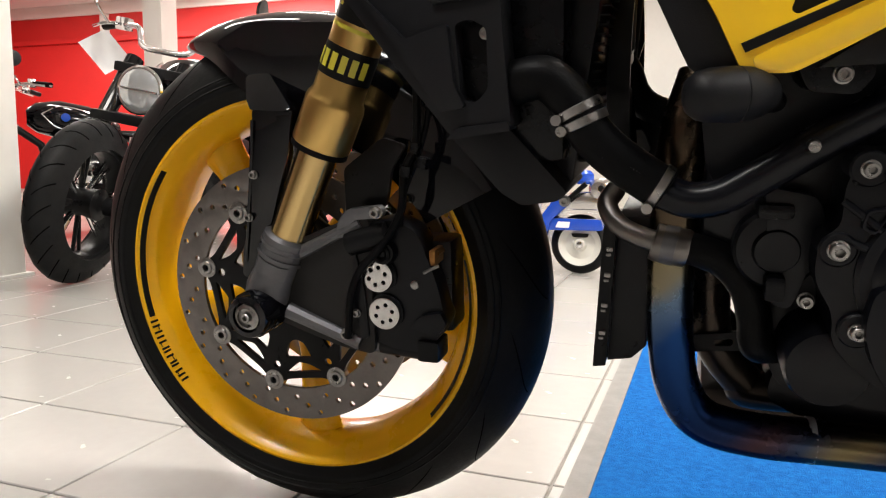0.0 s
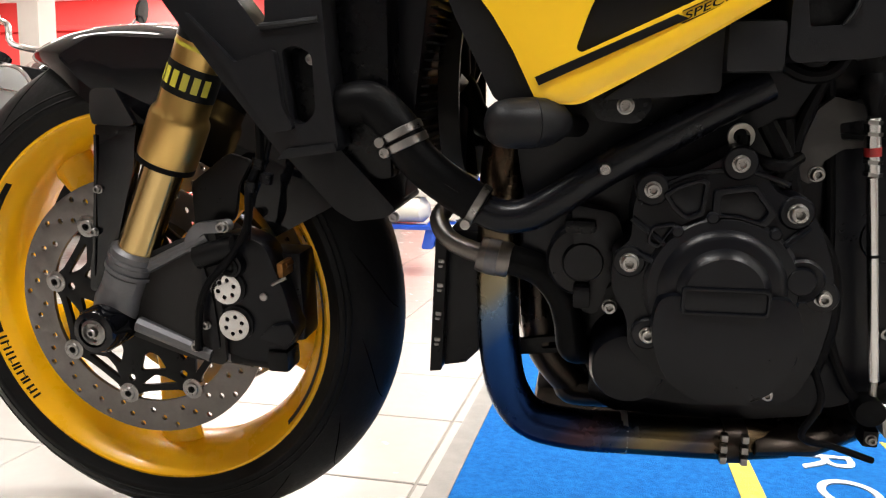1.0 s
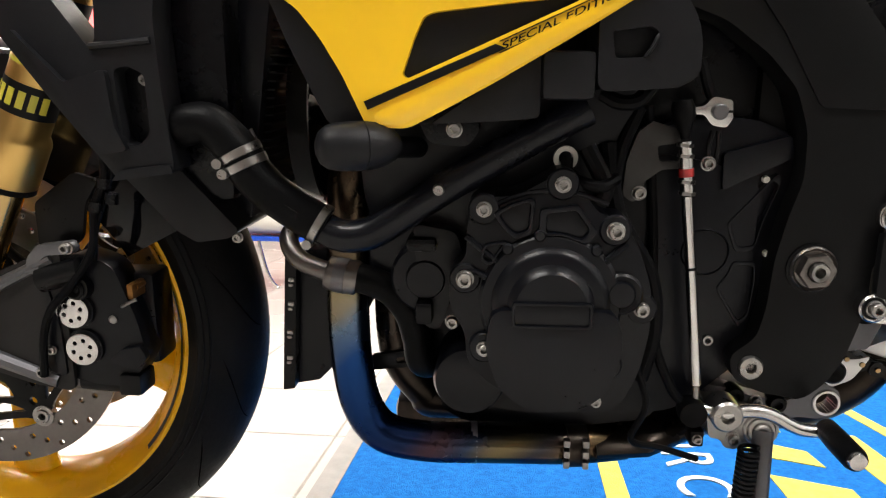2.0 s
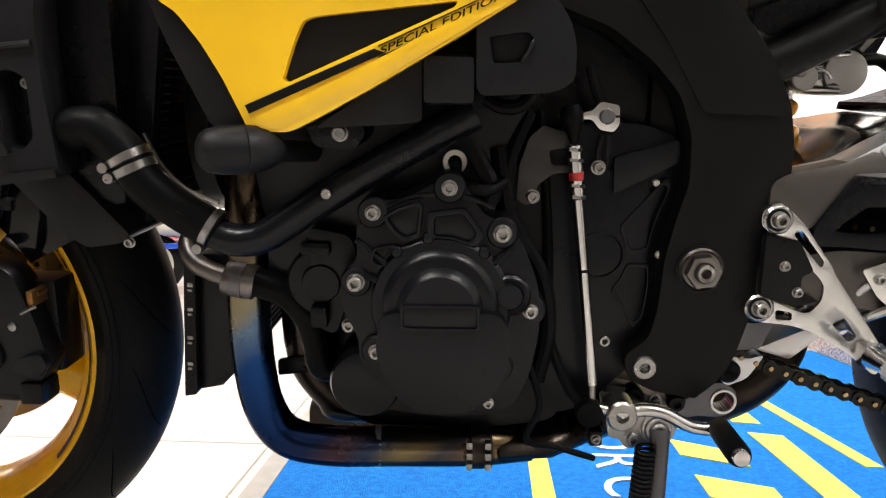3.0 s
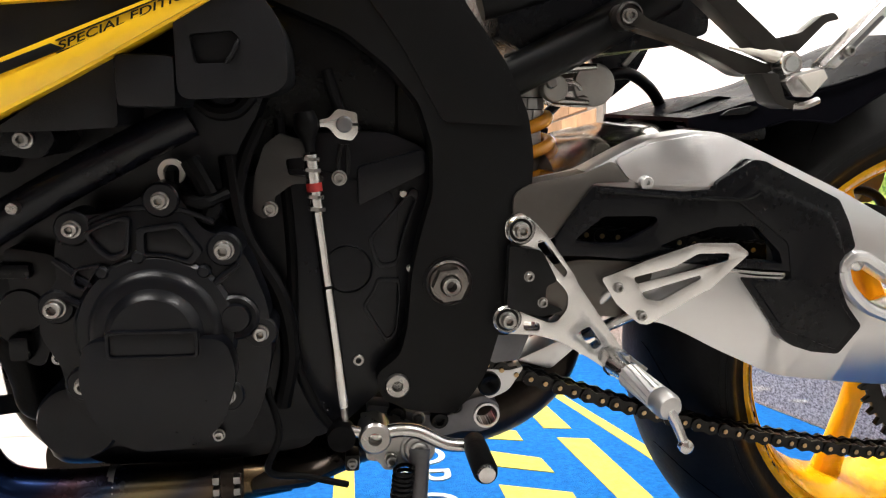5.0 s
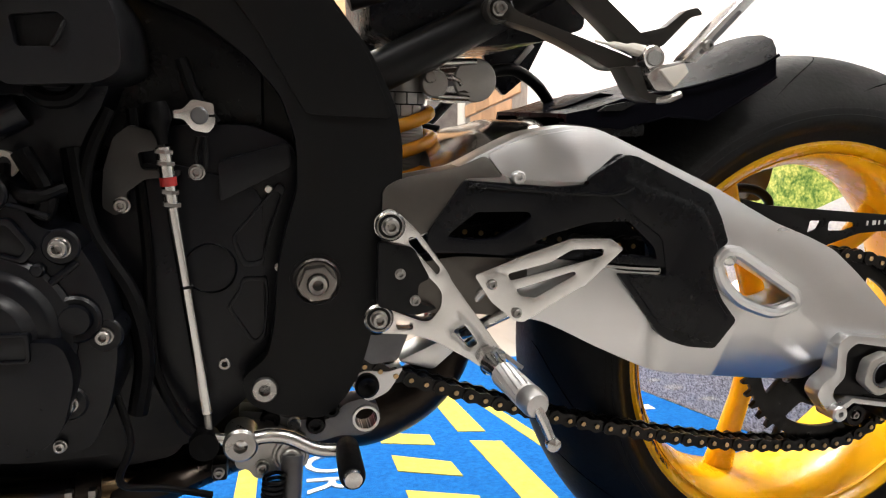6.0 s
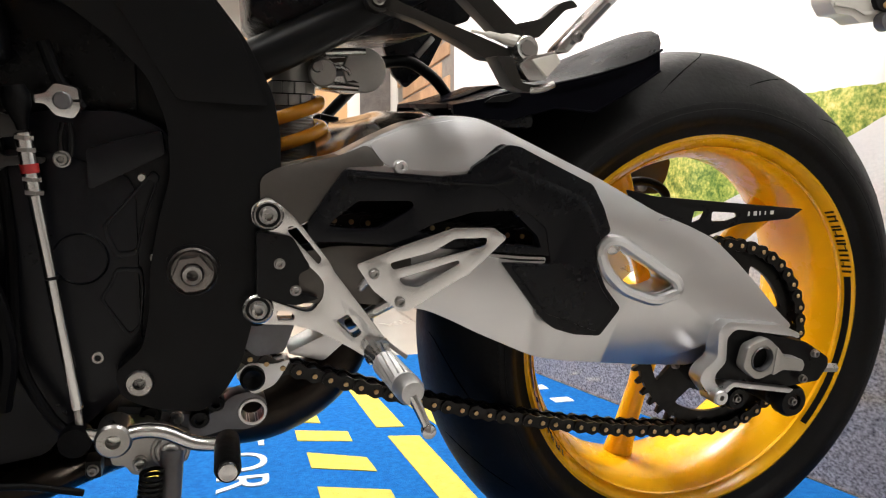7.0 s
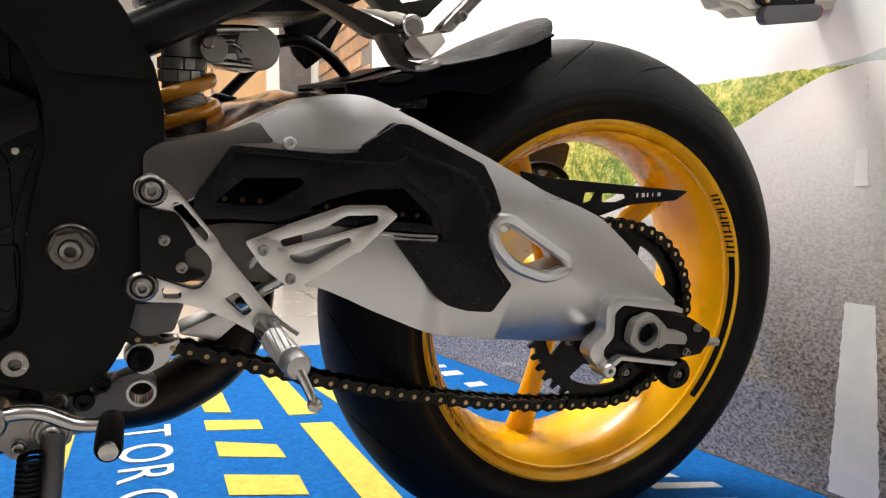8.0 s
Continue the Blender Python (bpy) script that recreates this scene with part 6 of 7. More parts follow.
part("hugger_slot", plate(rnd([(1.110, 0.5690), (1.118, 0.5745), (1.140, 0.5790), (1.148, 0.5775), (1.135, 0.5705)], 0.002), -0.1162, -0.110, 0.0006), SATIN, hug, "slot in the hugger side")
part("hugger_clip", box(1.096, 1.112, -0.052, -0.046, 0.5610, 0.5650, 0.001), STEEL, hug, "small bright clip")
part("hugger_rim", tube([(x, -hw - 0.0006, z1) for x, hw, z0, z1, z2 in hug_rows[3:]], 0.0017, 8), HUG, hug)
part("hugger_rim", tube([(x, -hw - 0.0004, z0) for x, hw, z0, z1, z2 in hug_rows[3:]], 0.0014, 8), HUG, hug)

# rider's footrest set
RB = [(0.902, 0.486), (0.914, 0.478), (0.9265, 0.466), (0.9543, 0.4287), (0.9572, 0.422), (0.9910, 0.376), (1.0048, 0.357), (1.012, 0.340), (1.003, 0.328), (0.988, 0.341), (0.972, 0.352), (0.9430, 0.3685), (0.9225, 0.3752), (0.8935, 0.3775), (0.882, 0.385), (0.883, 0.399), (0.8935, 0.405), (0.903, 0.3985), (0.9325, 0.3865), (0.9395, 0.387), (0.9485, 0.398), (0.949, 0.411), (0.9445, 0.418), (0.915, 0.447), (0.9035, 0.4560), (0.890, 0.463), (0.889, 0.477)]
rs = part("footrest_bracket", plate(rnd(RB, 0.005, 3), -0.1745, -0.1585, 0.0036, [rnd([(0.919, 0.4605), (0.925, 0.4605), (0.947, 0.4325), (0.9447, 0.4270), (0.919, 0.4555)], 0.003), rnd([(0.909, 0.389), (0.9235, 0.3868), (0.9245, 0.3795), (0.910, 0.380)], 0.003), rnd([(0.9596, 0.3768), (0.970, 0.3825), (0.983, 0.3648), (0.976, 0.3600)], 0.003)]), ALUM, bike, "machined silver footrest bracket")
for x, z in ((0.9027, 0.4702), (0.8940, 0.3910)):
    part("boss", lathe([(0.0128, 0.02), (0.0128, -0.002), (0.0114, -0.0035), (0.0092, -0.002), (0.001, -0.002)], (x, -0.1745, z), 32), ALUM, rs)
    part("boss_ring", lathe([(0.0178, 0.025), (0.0178, 0.009), (0.0145, 0.010)], (x, -0.1745, z), 32), SATIN, rs)
    # black disc round the bolt paints the shade inside the recess
    part("boss_shade", lathe([(0.0100, 0.004), (0.0100, -0.0026), (0.001, -0.0027)], (x, -0.1745, z), 28), SATIN, rs, "dark disc for the shade in the boss recess")
    bolt(BOLT10, x, -0.1760, z, rs)
HP = [(0.9758, 0.4290), (0.9860, 0.4325), (1.0154, 0.4440), (1.0610, 0.4590), (1.0985, 0.4588), (1.1105, 0.4505), (1.1105, 0.4480), (1.0757, 0.4158), (1.0725, 0.4156), (1.0210, 0.3852), (1.0120, 0.3866), (0.9900, 0.4050), (0.9760, 0.4262)]
hp_ = part("heel_plate", plate(rnd(HP, 0.003), -0.184, -0.180, 0.001, [rnd([(1.0040, 0.4290), (1.0420, 0.4380), (1.0610, 0.4485), (1.0645, 0.4495), (1.0930, 0.4497), (1.0915, 0.4435), (1.0885, 0.4420), (1.0070, 0.4228)], 0.003), rnd([(1.0120, 0.4152), (1.0662, 0.4300), (1.0676, 0.4270), (1.0305, 0.4067), (1.0168, 0.4090)], 0.003)]), ALUM, bike, "silver perforated heel plate")
bolt(BOLT6, 0.9901, -0.184, 0.4203, hp_)
bolt(BOLT6, 1.0137, -0.184, 0.3942, hp_)
for a, b, r in (((0.970, -0.150, 0.381), (0.9898, -0.179, 0.4190), 0.0046), ((0.975, -0.150, 0.366), (1.0095, -0.179, 0.3945), 0.0056)):
    part("strut", tube([a, b], r, 12), ALUM, hp_)
bp_ = part("black_plate", plate(rnd([(0.893, 0.457), (0.9221, 0.4526), (0.9376, 0.4249), (0.9275, 0.4208), (0.9273, 0.4036), (0.9454, 0.3986), (0.9251, 0.3929), (0.893, 0.402)], 0.004), -0.1745, -0.165, 0.002, bend=lambda x, z: -0.004 + 0.03 * (x - 0.9)), SATIN, bike, "black plate behind the footrest bracket")
for x, z in ((0.9115, 0.4297), (0.9248, 0.4062)):
    bolt(BOLT6, x, -0.177, z, bp_)
p0, p1 = Vector((0.993, -0.192, 0.3500)), Vector((1.0030, -0.276, 0.3455))
dx_ = (p1 - p0).normalized()
dz_ = (Vector((0.25, 0, 1)) - dx_ * dx_.dot(Vector((0.25, 0, 1)))).normalized()
dy_ = dz_.cross(dx_)
PM = Matrix(((dx_.x, dy_.x, dz_.x, p0.x), (dx_.y, dy_.y, dz_.y, p0.y), (dx_.z, dy_.z, dz_.z, p0.z), (0, 0, 0, 1)))
peg_rings = [PM @ Vector((0.018 + 0.00112 * i, 0, 0)) for i in range(46)]
pg = part("footrest", tube(peg_rings, [0.0090] + [0.0111 if i % 2 else 0.0101 for i in range(44)] + [0.0100], 18), KNURL, bike, "knurled aluminium footrest")
part("peg_collar", tube([PM @ Vector((x, 0, 0)) for x in (0.066, 0.0675, 0.079, 0.083, 0.084)], [0.0104, 0.0114, 0.0112, 0.0092, 0.0060], 24), KNURL, pg)
for k in range(14):
    a = 2 * math.pi * k / 14
    u = Vector((0, math.cos(a), math.sin(a))) * 0.0106
    w_ = Vector((0, math.cos(a + 0.5), math.sin(a + 0.5))) * 0.0106
    part("knurl", tube([PM @ (Vector((0.019, 0, 0)) + u), PM @ (Vector((0.064, 0, 0)) + w_)], 0.0008, 5), KNURL, pg)
part("feeler", tube([(1.0030, -0.272, 0.3430), (1.0085, -0.277, 0.3310), (1.0140, -0.280, 0.3175)], [0.0045, 0.004, 0.0036], 10), ALUM, pg, "footrest feeler bolt")
part("feeler_tip", lathe([(0.001, -0.006), (0.0055, -0.003), (0.006, 0.0), (0.0055, 0.003), (0.001, 0.006)], (1.0142, -0.2805, 0.3168), 16), ALUM, pg)
part("peg_fork", tube([PM @ Vector((x, 0, 0)) for x in (-0.006, 0.004, 0.018)], [0.0105, 0.0088, 0.0078], 16), ALUM, rs, "footrest fork")
part("hinge", box(0.985, 1.006, -0.190, -0.168, 0.338, 0.360, 0.006), ALUM, rs)
part("return_spring", tube(smooth([(1.0, -0.18, 0.36), (1.01, -0.185, 0.352), (1.02, -0.19, 0.345)], 4), 0.002, 8), STEEL, rs)

# gear lever and linkage
lev = part("gear_lever", tube(smooth([(0.752, -0.172, 0.2925), (0.779, -0.174, 0.2885), (0.800, -0.176, 0.2920), (0.8185, -0.176, 0.2890), (0.843, -0.177, 0.2770), (0.869, -0.177, 0.2745)], 6), [0.005] * 6 + [0.0062] * 25, 14), ALUM, bike, "polished aluminium gear lever")
part("toe_peg", tube([(0.868, -0.172, 0.2765), (0.8678, -0.176, 0.2768), (0.867, -0.195, 0.2775), (0.8665, -0.232, 0.2785), (0.8665, -0.2365, 0.2786)], [0.0075, 0.0100, 0.0106, 0.0106, 0.0092], 20), HOSE, lev, "black rubber toe peg")
part("toe_peg_end", lathe([(0.001, -0.004), (0.007, -0.0025), (0.0085, 0.001), (0.0085, 0.004)], (0.8665, -0.2370, 0.2787), 20), ALUM, lev)
part("pivot", lathe([(0.0145, 0.02), (0.0145, -0.006), (0.0125, -0.0085), (0.006, -0.0085), (0.0055, -0.003), (0.001, -0.003)], (0.779, -0.174, 0.287), 32), STEEL, lev)
part("rod_end", lathe([(0.001, -0.012), (0.012, -0.009), (0.013, 0.0), (0.012, 0.01), (0.001, 0.012)], (0.750, -0.170, 0.287), 20), HOSE, lev, "black rubber boot of the rod end")
rod = part("shift_rod", tube([(0.7315, -0.168, 0.485), (0.7525, -0.168, 0.313)], 0.0048, 14), ALUM, bike, "silver gear shift rod")
part("rod_thread", tube([(0.7525, -0.168, 0.313), (0.753, -0.168, 0.298)], 0.0032, 10), STEEL, rod)
part("rod_sleeve", tube([(0.7265, -0.168, 0.532), (0.729, -0.168, 0.508)], 0.0062, 14), ALUM, rod)
part("red_band", tube([(0.729, -0.168, 0.509), (0.7297, -0.168, 0.502)], 0.0066, 14), RED, rod, "red ring on the shift rod")
part("rod_sleeve", tube([(0.7297, -0.168, 0.502), (0.7315, -0.168, 0.487)], 0.0058, 14), ALUM, rod)
part("rod_ring", tube([(0.7395, -0.168, 0.4225), (0.7398, -0.168, 0.420)], 0.0052, 14), SATIN, rod)
for t in (0.530, 0.521, 0.499, 0.489):
    part("nut", tube([(0.7268 + (0.532 - t) * 0.11, -0.168, t), (0.7268 + (0.530 - t) * 0.11, -0.168, t - 0.003)], 0.0072, 6), STEEL, rod)
part("boot", tube(smooth([(0.722, -0.168, 0.566), (0.724, -0.168, 0.552), (0.7265, -0.168, 0.534)], 4), [0.008, 0.009, 0.010, 0.010, 0.010, 0.008, 0.006, 0.0045, 0.004], 14), HOSE, rod)
arm = part("shift_arm", plate(rnd([(0.737, 0.557), (0.745, 0.558), (0.752, 0.566), (0.768, 0.563), (0.769, 0.547), (0.764, 0.540), (0.752, 0.542), (0.745, 0.551), (0.737, 0.551)], 0.003), -0.172, -0.158, 0.0015), ALUM, bike, "silver clamp arm on the shift shaft")
arm.location = (-0.0036, 0.0075, 0.003)
part("shaft_end", lathe([(0.0068, 0.01), (0.0068, -0.003), (0.0055, -0.004), (0.001, -0.004)], (0.7575, -0.172, 0.5535), 20), FORKGREY, arm)
part("slot", box(0.763, 0.7695, -0.1724, -0.170, 0.5525, 0.5545, 0), DECAL, arm)

# side stand and its bracket
sb = part("stand_bracket", plate(rnd([(0.775, 0.292), (0.800, 0.2885), (0.823, 0.2800), (0.856, 0.2775), (0.8725, 0.2930), (0.8885, 0.2968), (0.9030, 0.2885), (0.9060, 0.2745), (0.8985, 0.2625), (0.885, 0.2590), (0.868, 0.2610), (0.8504, 0.2564), (0.83, 0.256), (0.80, 0.260), (0.775, 0.270)], 0.005), -0.118, -0.096, 0.003, [circle(0.8915, 0.2765, 0.0105, 24)]), FORKGREY, bike, "grey cast bracket of stand and gear lever")
part("bore_ring", lathe([(0.0105, -0.002), (0.0128, -0.002), (0.0132, 0.002), (0.0132, 0.02), (0.0105, 0.02)], (0.8915, -0.118, 0.2765), 32, closed=True), ALU, sb, "bright bore of the bracket")
for x, z, r in ((0.803, 0.2827, 0.0092), (0.8443, 0.2752, 0.0088), (0.8591, 0.2891, 0.0075)):
    part("black_bolt", lathe([(r, 0.01), (r, -0.006), (r * 0.85, -0.008), (r * 0.5, -0.008), (r * 0.45, -0.003), (r * 0.05, -0.003)], (x, -0.118, z), 24), SATIN, sb, "black socket bolt")
bolt(BOLT8, 0.8246, -0.118, 0.2764, sb)
sp = part("stand_plate", plate(rnd([(0.768, 0.286), (0.800, 0.283), (0.815, 0.275), (0.836, 0.2650), (0.835, 0.250), (0.820, 0.244), (0.806, 0.247), (0.800, 0.240), (0.789, 0.241), (0.784, 0.250), (0.7735, 0.2512)], 0.004), -0.150, -0.120, 0.003), CASTALU, sb, "pale cast stand plate")
bolt(BOLT8, 0.7956, -0.150, 0.2522, sp)
for r, y in ((0.0165, -0.150), (0.0125, -0.1525), (0.0075, -0.1550)):
    part("pivot_ring", lathe([(r, 0.01), (r, -0.001), (r - 0.0012, -0.0022), (r - 0.0030, -0.0022), (r - 0.0038, 0.0), (0.001, 0.0)], (0.8204, y, 0.2612), 32), CASTALU, sp)
cl = part("cable_clip", box(0.7535, 0.7665, -0.160, -0.140, 0.246, 0.262, 0.003), SATIN, sb)
bolt(BOLT6, 0.7598, -0.160, 0.2544, cl)
lug = part("link_lug", plate(rnd([(0.868, 0.313), (0.88, 0.325), (0.905, 0.322), (0.92, 0.327), (0.905, 0.302), (0.885, 0.293)], 0.006), -0.12, -0.10, 0.003), ALU, bike, "cast alloy link")
part("lug_bush", lathe([(0.0115, 0.01), (0.0115, -0.006), (0.009, -0.008), (0.005, -0.006), (0.001, -0.002)], (0.884, -0.12, 0.311), 24), SATIN, lug)
lug.location = (0.0075, 0, 0)
part("link_plate", plate(rnd([(0.925, 0.325), (0.985, 0.352), (1.0, 0.350), (0.96, 0.315)], 0.004), -0.10, -0.06, 0.003), ALU, bike, "alloy linkage plate")
part("link_plate", plate(rnd([(0.88, 0.345), (0.89, 0.365), (0.93, 0.362), (0.92, 0.335), (0.895, 0.332)], 0.004), -0.125, -0.10, 0.003), FORKGREY, bike, "cast alloy lower mount")
st = part("side_stand", tube(smooth([(0.822, -0.152, 0.262), (0.818, -0.165, 0.215), (0.808, -0.195, 0.145), (0.79, -0.245, 0.035)], 5), 0.0098, 14), FORKGREY, bike, "side stand leg")
part("stand_boot", tube([(0.813, -0.18, 0.200), (0.808, -0.196, 0.145)], 0.0125, 14), HOSE, st)
part("stand_foot", tube([(0.79, -0.245, 0.040), (0.788, -0.250, 0.030)], 0.022, 16, flat=1.4), SATIN, st)
helix = []
for i in range(14 * 17):
    a = 2 * math.pi * i / 14
    s = i / 237
    c = Vector((0.806, -0.166, 0.250)).lerp(Vector((0.798, -0.180, 0.178)), s)
    helix.append(c + Vector((0.0085 * math.cos(a), 0.0085 * math.sin(a), 0)))
part("stand_spring", tube(helix, 0.0019, 6), SATIN, bike, "black coil spring of the stand")

# shock absorber, reservoir, hoses, subframe
hx = []
for i in range(16 * 6 + 1):
    a = 2 * math.pi * i / 16
    zc = 0.4085 + 0.15 * i / 96
    hx.append((0.940 + 0.14 * (0.53 - zc) + 0.0275 * math.cos(a), -0.03 + 0.0275 * math.sin(a), zc + 0.20 * 0.0275 * math.cos(a)))
shock = part("shock_spring", tube(hx, 0.0068, 12), ORANGE, bike, "orange rear shock spring")
part("damper", tube([(0.9365, -0.03, 0.625), (0.9372, -0.03, 0.585), (0.9372, -0.03, 0.555), (0.9390, -0.03, 0.54), (0.9585, -0.03, 0.40)], 0.0195, 28), CASTALU, shock, "silver damper body")
for k in range(16):
    z = 0.548 - 0.003 * k
    part("thread", lathe([(0.0192, -0.001), (0.0203, 0.0), (0.0192, 0.001)], (0.9380 + 0.0002 * k, -0.03, z), 28, axis="z", closed=True), CASTALU, shock)
part("collar_core", lathe([(0.010, -0.0115), (0.0212, -0.0115), (0.0212, 0.0125), (0.010, 0.0125)], (0.9372, -0.03, 0.5705), 28, axis="z", closed=True), SATIN, shock)
for k in range(2):
    for j in range(12):
        m_ = Matrix.Translation((0.9372, -0.03, 0.5648 + 0.0118 * k)) @ Matrix.Rotation(2 * math.pi * (j + 0.5 * k) / 12, 4, "Z")
        part("collar", box(-0.0052, 0.0052, -0.0226, -0.019, -0.0053, 0.0053, 0.0007, m=m_), CASTALU, shock, "silver notched collar")
res = part("shock_reservoir", plate(rnd([(0.9520, 0.5840), (0.9600, 0.5775), (0.9962, 0.5735), (1.0062, 0.5742), (1.0180, 0.5800), (1.0270, 0.5900), (1.0275, 0.6020), (1.0200, 0.6130), (1.0060, 0.6178), (0.9670, 0.6156), (0.9560, 0.6080)], 0.006), -0.0465, 0.02, 0.003), ALUM, bike, "silver cast shock reservoir")
part("cap", lathe([(0.0216, 0.03), (0.0216, -0.0035), (0.0208, -0.0050), (0.0196, -0.0054), (0.001, -0.0056)], (1.0064, -0.0465, 0.5962), 44), CASTALU, res)
part("rib", tube([(0.9675, -0.050, 0.6112), (0.9900, -0.053, 0.6128), (1.0060, -0.054, 0.6138)], [0.0042, 0.0040, 0.0030], 12), ALUM, res)
# the pockets are raised darker plates, coloured for the shade of recesses
part("pocket", plate(rnd([(0.9700, 0.6060), (0.9880, 0.6075), (1.0010, 0.6065), (0.9960, 0.6045), (0.9760, 0.6020)], 0.002), -0.0482, -0.040, 0.0005), DARKPIPE, res, "dark plate painting the shade of a recess in the casting")
part("lever", tube(smooth([(0.9690, -0.050, 0.5990), (0.9800, -0.053, 0.5985), (0.9880, -0.054, 0.5955), (0.9914, -0.054, 0.5905)], 5), [0.0030] * 8 + [0.0022] * 8, 10), ALUM, res)
part("pocket", plate(rnd([(0.9725, 0.5960), (0.9840, 0.5945), (0.9890, 0.5900), (0.9740, 0.5885)], 0.002), -0.0484, -0.040, 0.0005), FORKGREY, res)
part("rib", tube([(0.9640, -0.049, 0.5800), (0.9800, -0.052, 0.5795), (1.0000, -0.054, 0.5785)], [0.0040, 0.0040, 0.0028], 12), ALUM, res)
part("pocket", plate(rnd([(0.9860, 0.5838), (0.9950, 0.5862), (1.0010, 0.5836)], 0.001), -0.0526, -0.040, 0.0004), DARKPIPE, res, "dark plate painting the shade of a recess in the casting")
part("knob", lathe([(0.0132, 0.03), (0.0132, -0.010), (0.0120, -0.0115), (0.001, -0.0115)], (0.9640, -0.0465, 0.5915), 30), CASTALU, res)
part("knob_bolt", lathe([(0.0058, 0.0), (0.0058, -0.004), (0.0046, -0.005), (0.001, -0.005)], (0.9585, -0.058, 0.5970), 16), STEEL, res)
ls = part("linkage_strut", tube([(1.035, 0.120, 0.592), (1.0215, 0.120, 0.578), (0.990, 0.120, 0.5445)], 0.0068, 12), SATIN, bike, "black strut of the shock linkage")
part("strut_joint", lathe([(0.001, -0.012), (0.011, -0.011), (0.0125, 0.0), (0.011, 0.011), (0.001, 0.012)], (0.985, 0.118, 0.540), 20), SATIN, ls)
part("strut_bolt", tube([(0.985, 0.106, 0.548), (1.006, 0.106, 0.544)], 0.0042, 8), SATIN, ls)
part("breather_hose", tube(smooth([(1.020, -0.030, 0.603), (1.0326, -0.013, 0.607), (1.052, -0.004, 0.6105), (1.0698, 0.005, 0.6094), (1.100, 0.026, 0.596), (1.124, 0.0475, 0.5775), (1.135, 0.06, 0.567)], 6), 0.0065, 12), HOSE, bike, "black rubber breather hose")
sub = part("subframe", tube([(0.880, -0.116, 0.587), (0.914, -0.117, 0.6045), (0.950, -0.118, 0.623), (1.000, -0.116, 0.651), (1.05, -0.112, 0.680)], 0.0185, 20), FRAMEBLK, bike, "black tubular subframe")
part("subframe_tube", tube([(0.885, 0.140, 0.598), (0.985, 0.152, 0.643), (1.05, 0.150, 0.69)], 0.0195, 20), FRAMEBLK, sub)
part("upper_tube", tube([(0.87, -0.13, 0.66), (1.05, -0.14, 0.72), (1.25, -0.13, 0.78)], 0.016, 16), FRAMEBLK, sub)
part("tail_tray", plate(rnd([(0.89, 0.72), (0.895, 0.635), (0.93, 0.618), (0.9865, 0.6235), (1.0594, 0.6320), (1.0973, 0.6450), (1.0965, 0.72)], 0.006), -0.10, 0.10, 0.006), PLASTIC, bike, "black plastic tray under the seat")
part("tray_hook", plate(rnd([(1.0612, 0.6602), (1.0613, 0.6465), (1.0779, 0.6027), (1.0947, 0.5862), (1.1222, 0.6096), (1.1438, 0.6543), (1.1453, 0.6686)], 0.004), 0.13, 0.14, 0.002), PLASTIC, bike, "black bracket under the tail")
part("tray_strap", box(-0.0035, 0.0035, -0.004, 0.0, -0.016, 0.016, 0.001, m=pose(1.1179, 0.129, 0.6378, 0, 40, 0)), STEEL, bike, "bright metal strap")
hb = lambda x, z: -0.785 * (x - 0.998)
hgr = part("pillion_hanger", plate(rnd([(0.988, 0.6596), (0.9985, 0.6640), (1.0063, 0.6555), (1.0124, 0.6490), (1.0811, 0.6150), (1.0950, 0.6080), (1.0854, 0.6012), (1.0747, 0.6025), (1.0640, 0.6110), (1.0450, 0.6235), (1.0290, 0.6325), (1.0050, 0.6420), (0.9893, 0.6440), (0.9855, 0.6520)], 0.004), -0.146, -0.122, 0.006, bend=hb), HANGER, bike, "dark pillion footrest hanger")
part("hanger_eye", lathe([(0.0120, 0.02), (0.0120, -0.004), (0.0100, -0.0055), (0.0088, -0.002), (0.001, -0.001)], (0.9984, -0.146, 0.6522), 28), HANGER, hgr)
bolt(BOLT8, 0.9984, -0.147, 0.6522, hgr)
part("hanger_arm", plate(rnd([(1.0165, 0.700), (1.036, 0.700), (1.0717, 0.6558), (1.0978, 0.625), (1.0986, 0.6121), (1.0842, 0.6205), (1.0537, 0.6566)], 0.003), -0.146, -0.124, 0.005, bend=hb), HANGER, hgr)
part("hanger_hook", plate(rnd([(1.0995, 0.6318), (1.123, 0.6375), (1.1403, 0.6519), (1.1504, 0.6547), (1.1562, 0.6492), (1.1445, 0.6463), (1.1208, 0.6216), (1.1079, 0.6233)], 0.003), -0.206, -0.194, 0.003), HANGER, hgr)
part("hanger_lug", plate(rnd([(1.0718, 0.6030), (1.0869, 0.5802), (1.098, 0.5762), (1.1127, 0.5767), (1.1133, 0.5811), (1.0945, 0.5835), (1.0860, 0.6030)], 0.002), -0.238, -0.212, 0.002), HANGER, hgr)
part("hanger_block", plate(rnd([(1.0887, 0.5961), (1.0967, 0.6027), (1.119, 0.6088), (1.1247, 0.6004), (1.1114, 0.5853), (1.0968, 0.5857)], 0.002), -0.244, -0.214, 0.003), ALUM, hgr, "bright machined hinge block")
part("block_face", plate(rnd([(1.0985, 0.6010), (1.1180, 0.6065), (1.1225, 0.6003), (1.1120, 0.5885)], 0.001), -0.2465, -0.240, 0.001), CREAM, hgr, "pale face of the hinge block")
part("pivot_collar", lathe([(0.0100, 0.016), (0.0100, -0.001), (0.0088, -0.003), (0.0062, -0.0025), (0.0058, -0.004), (0.001, -0.004)], (1.1006, -0.2290, 0.6108), 28), ALUM, hgr, "polished pivot collar")
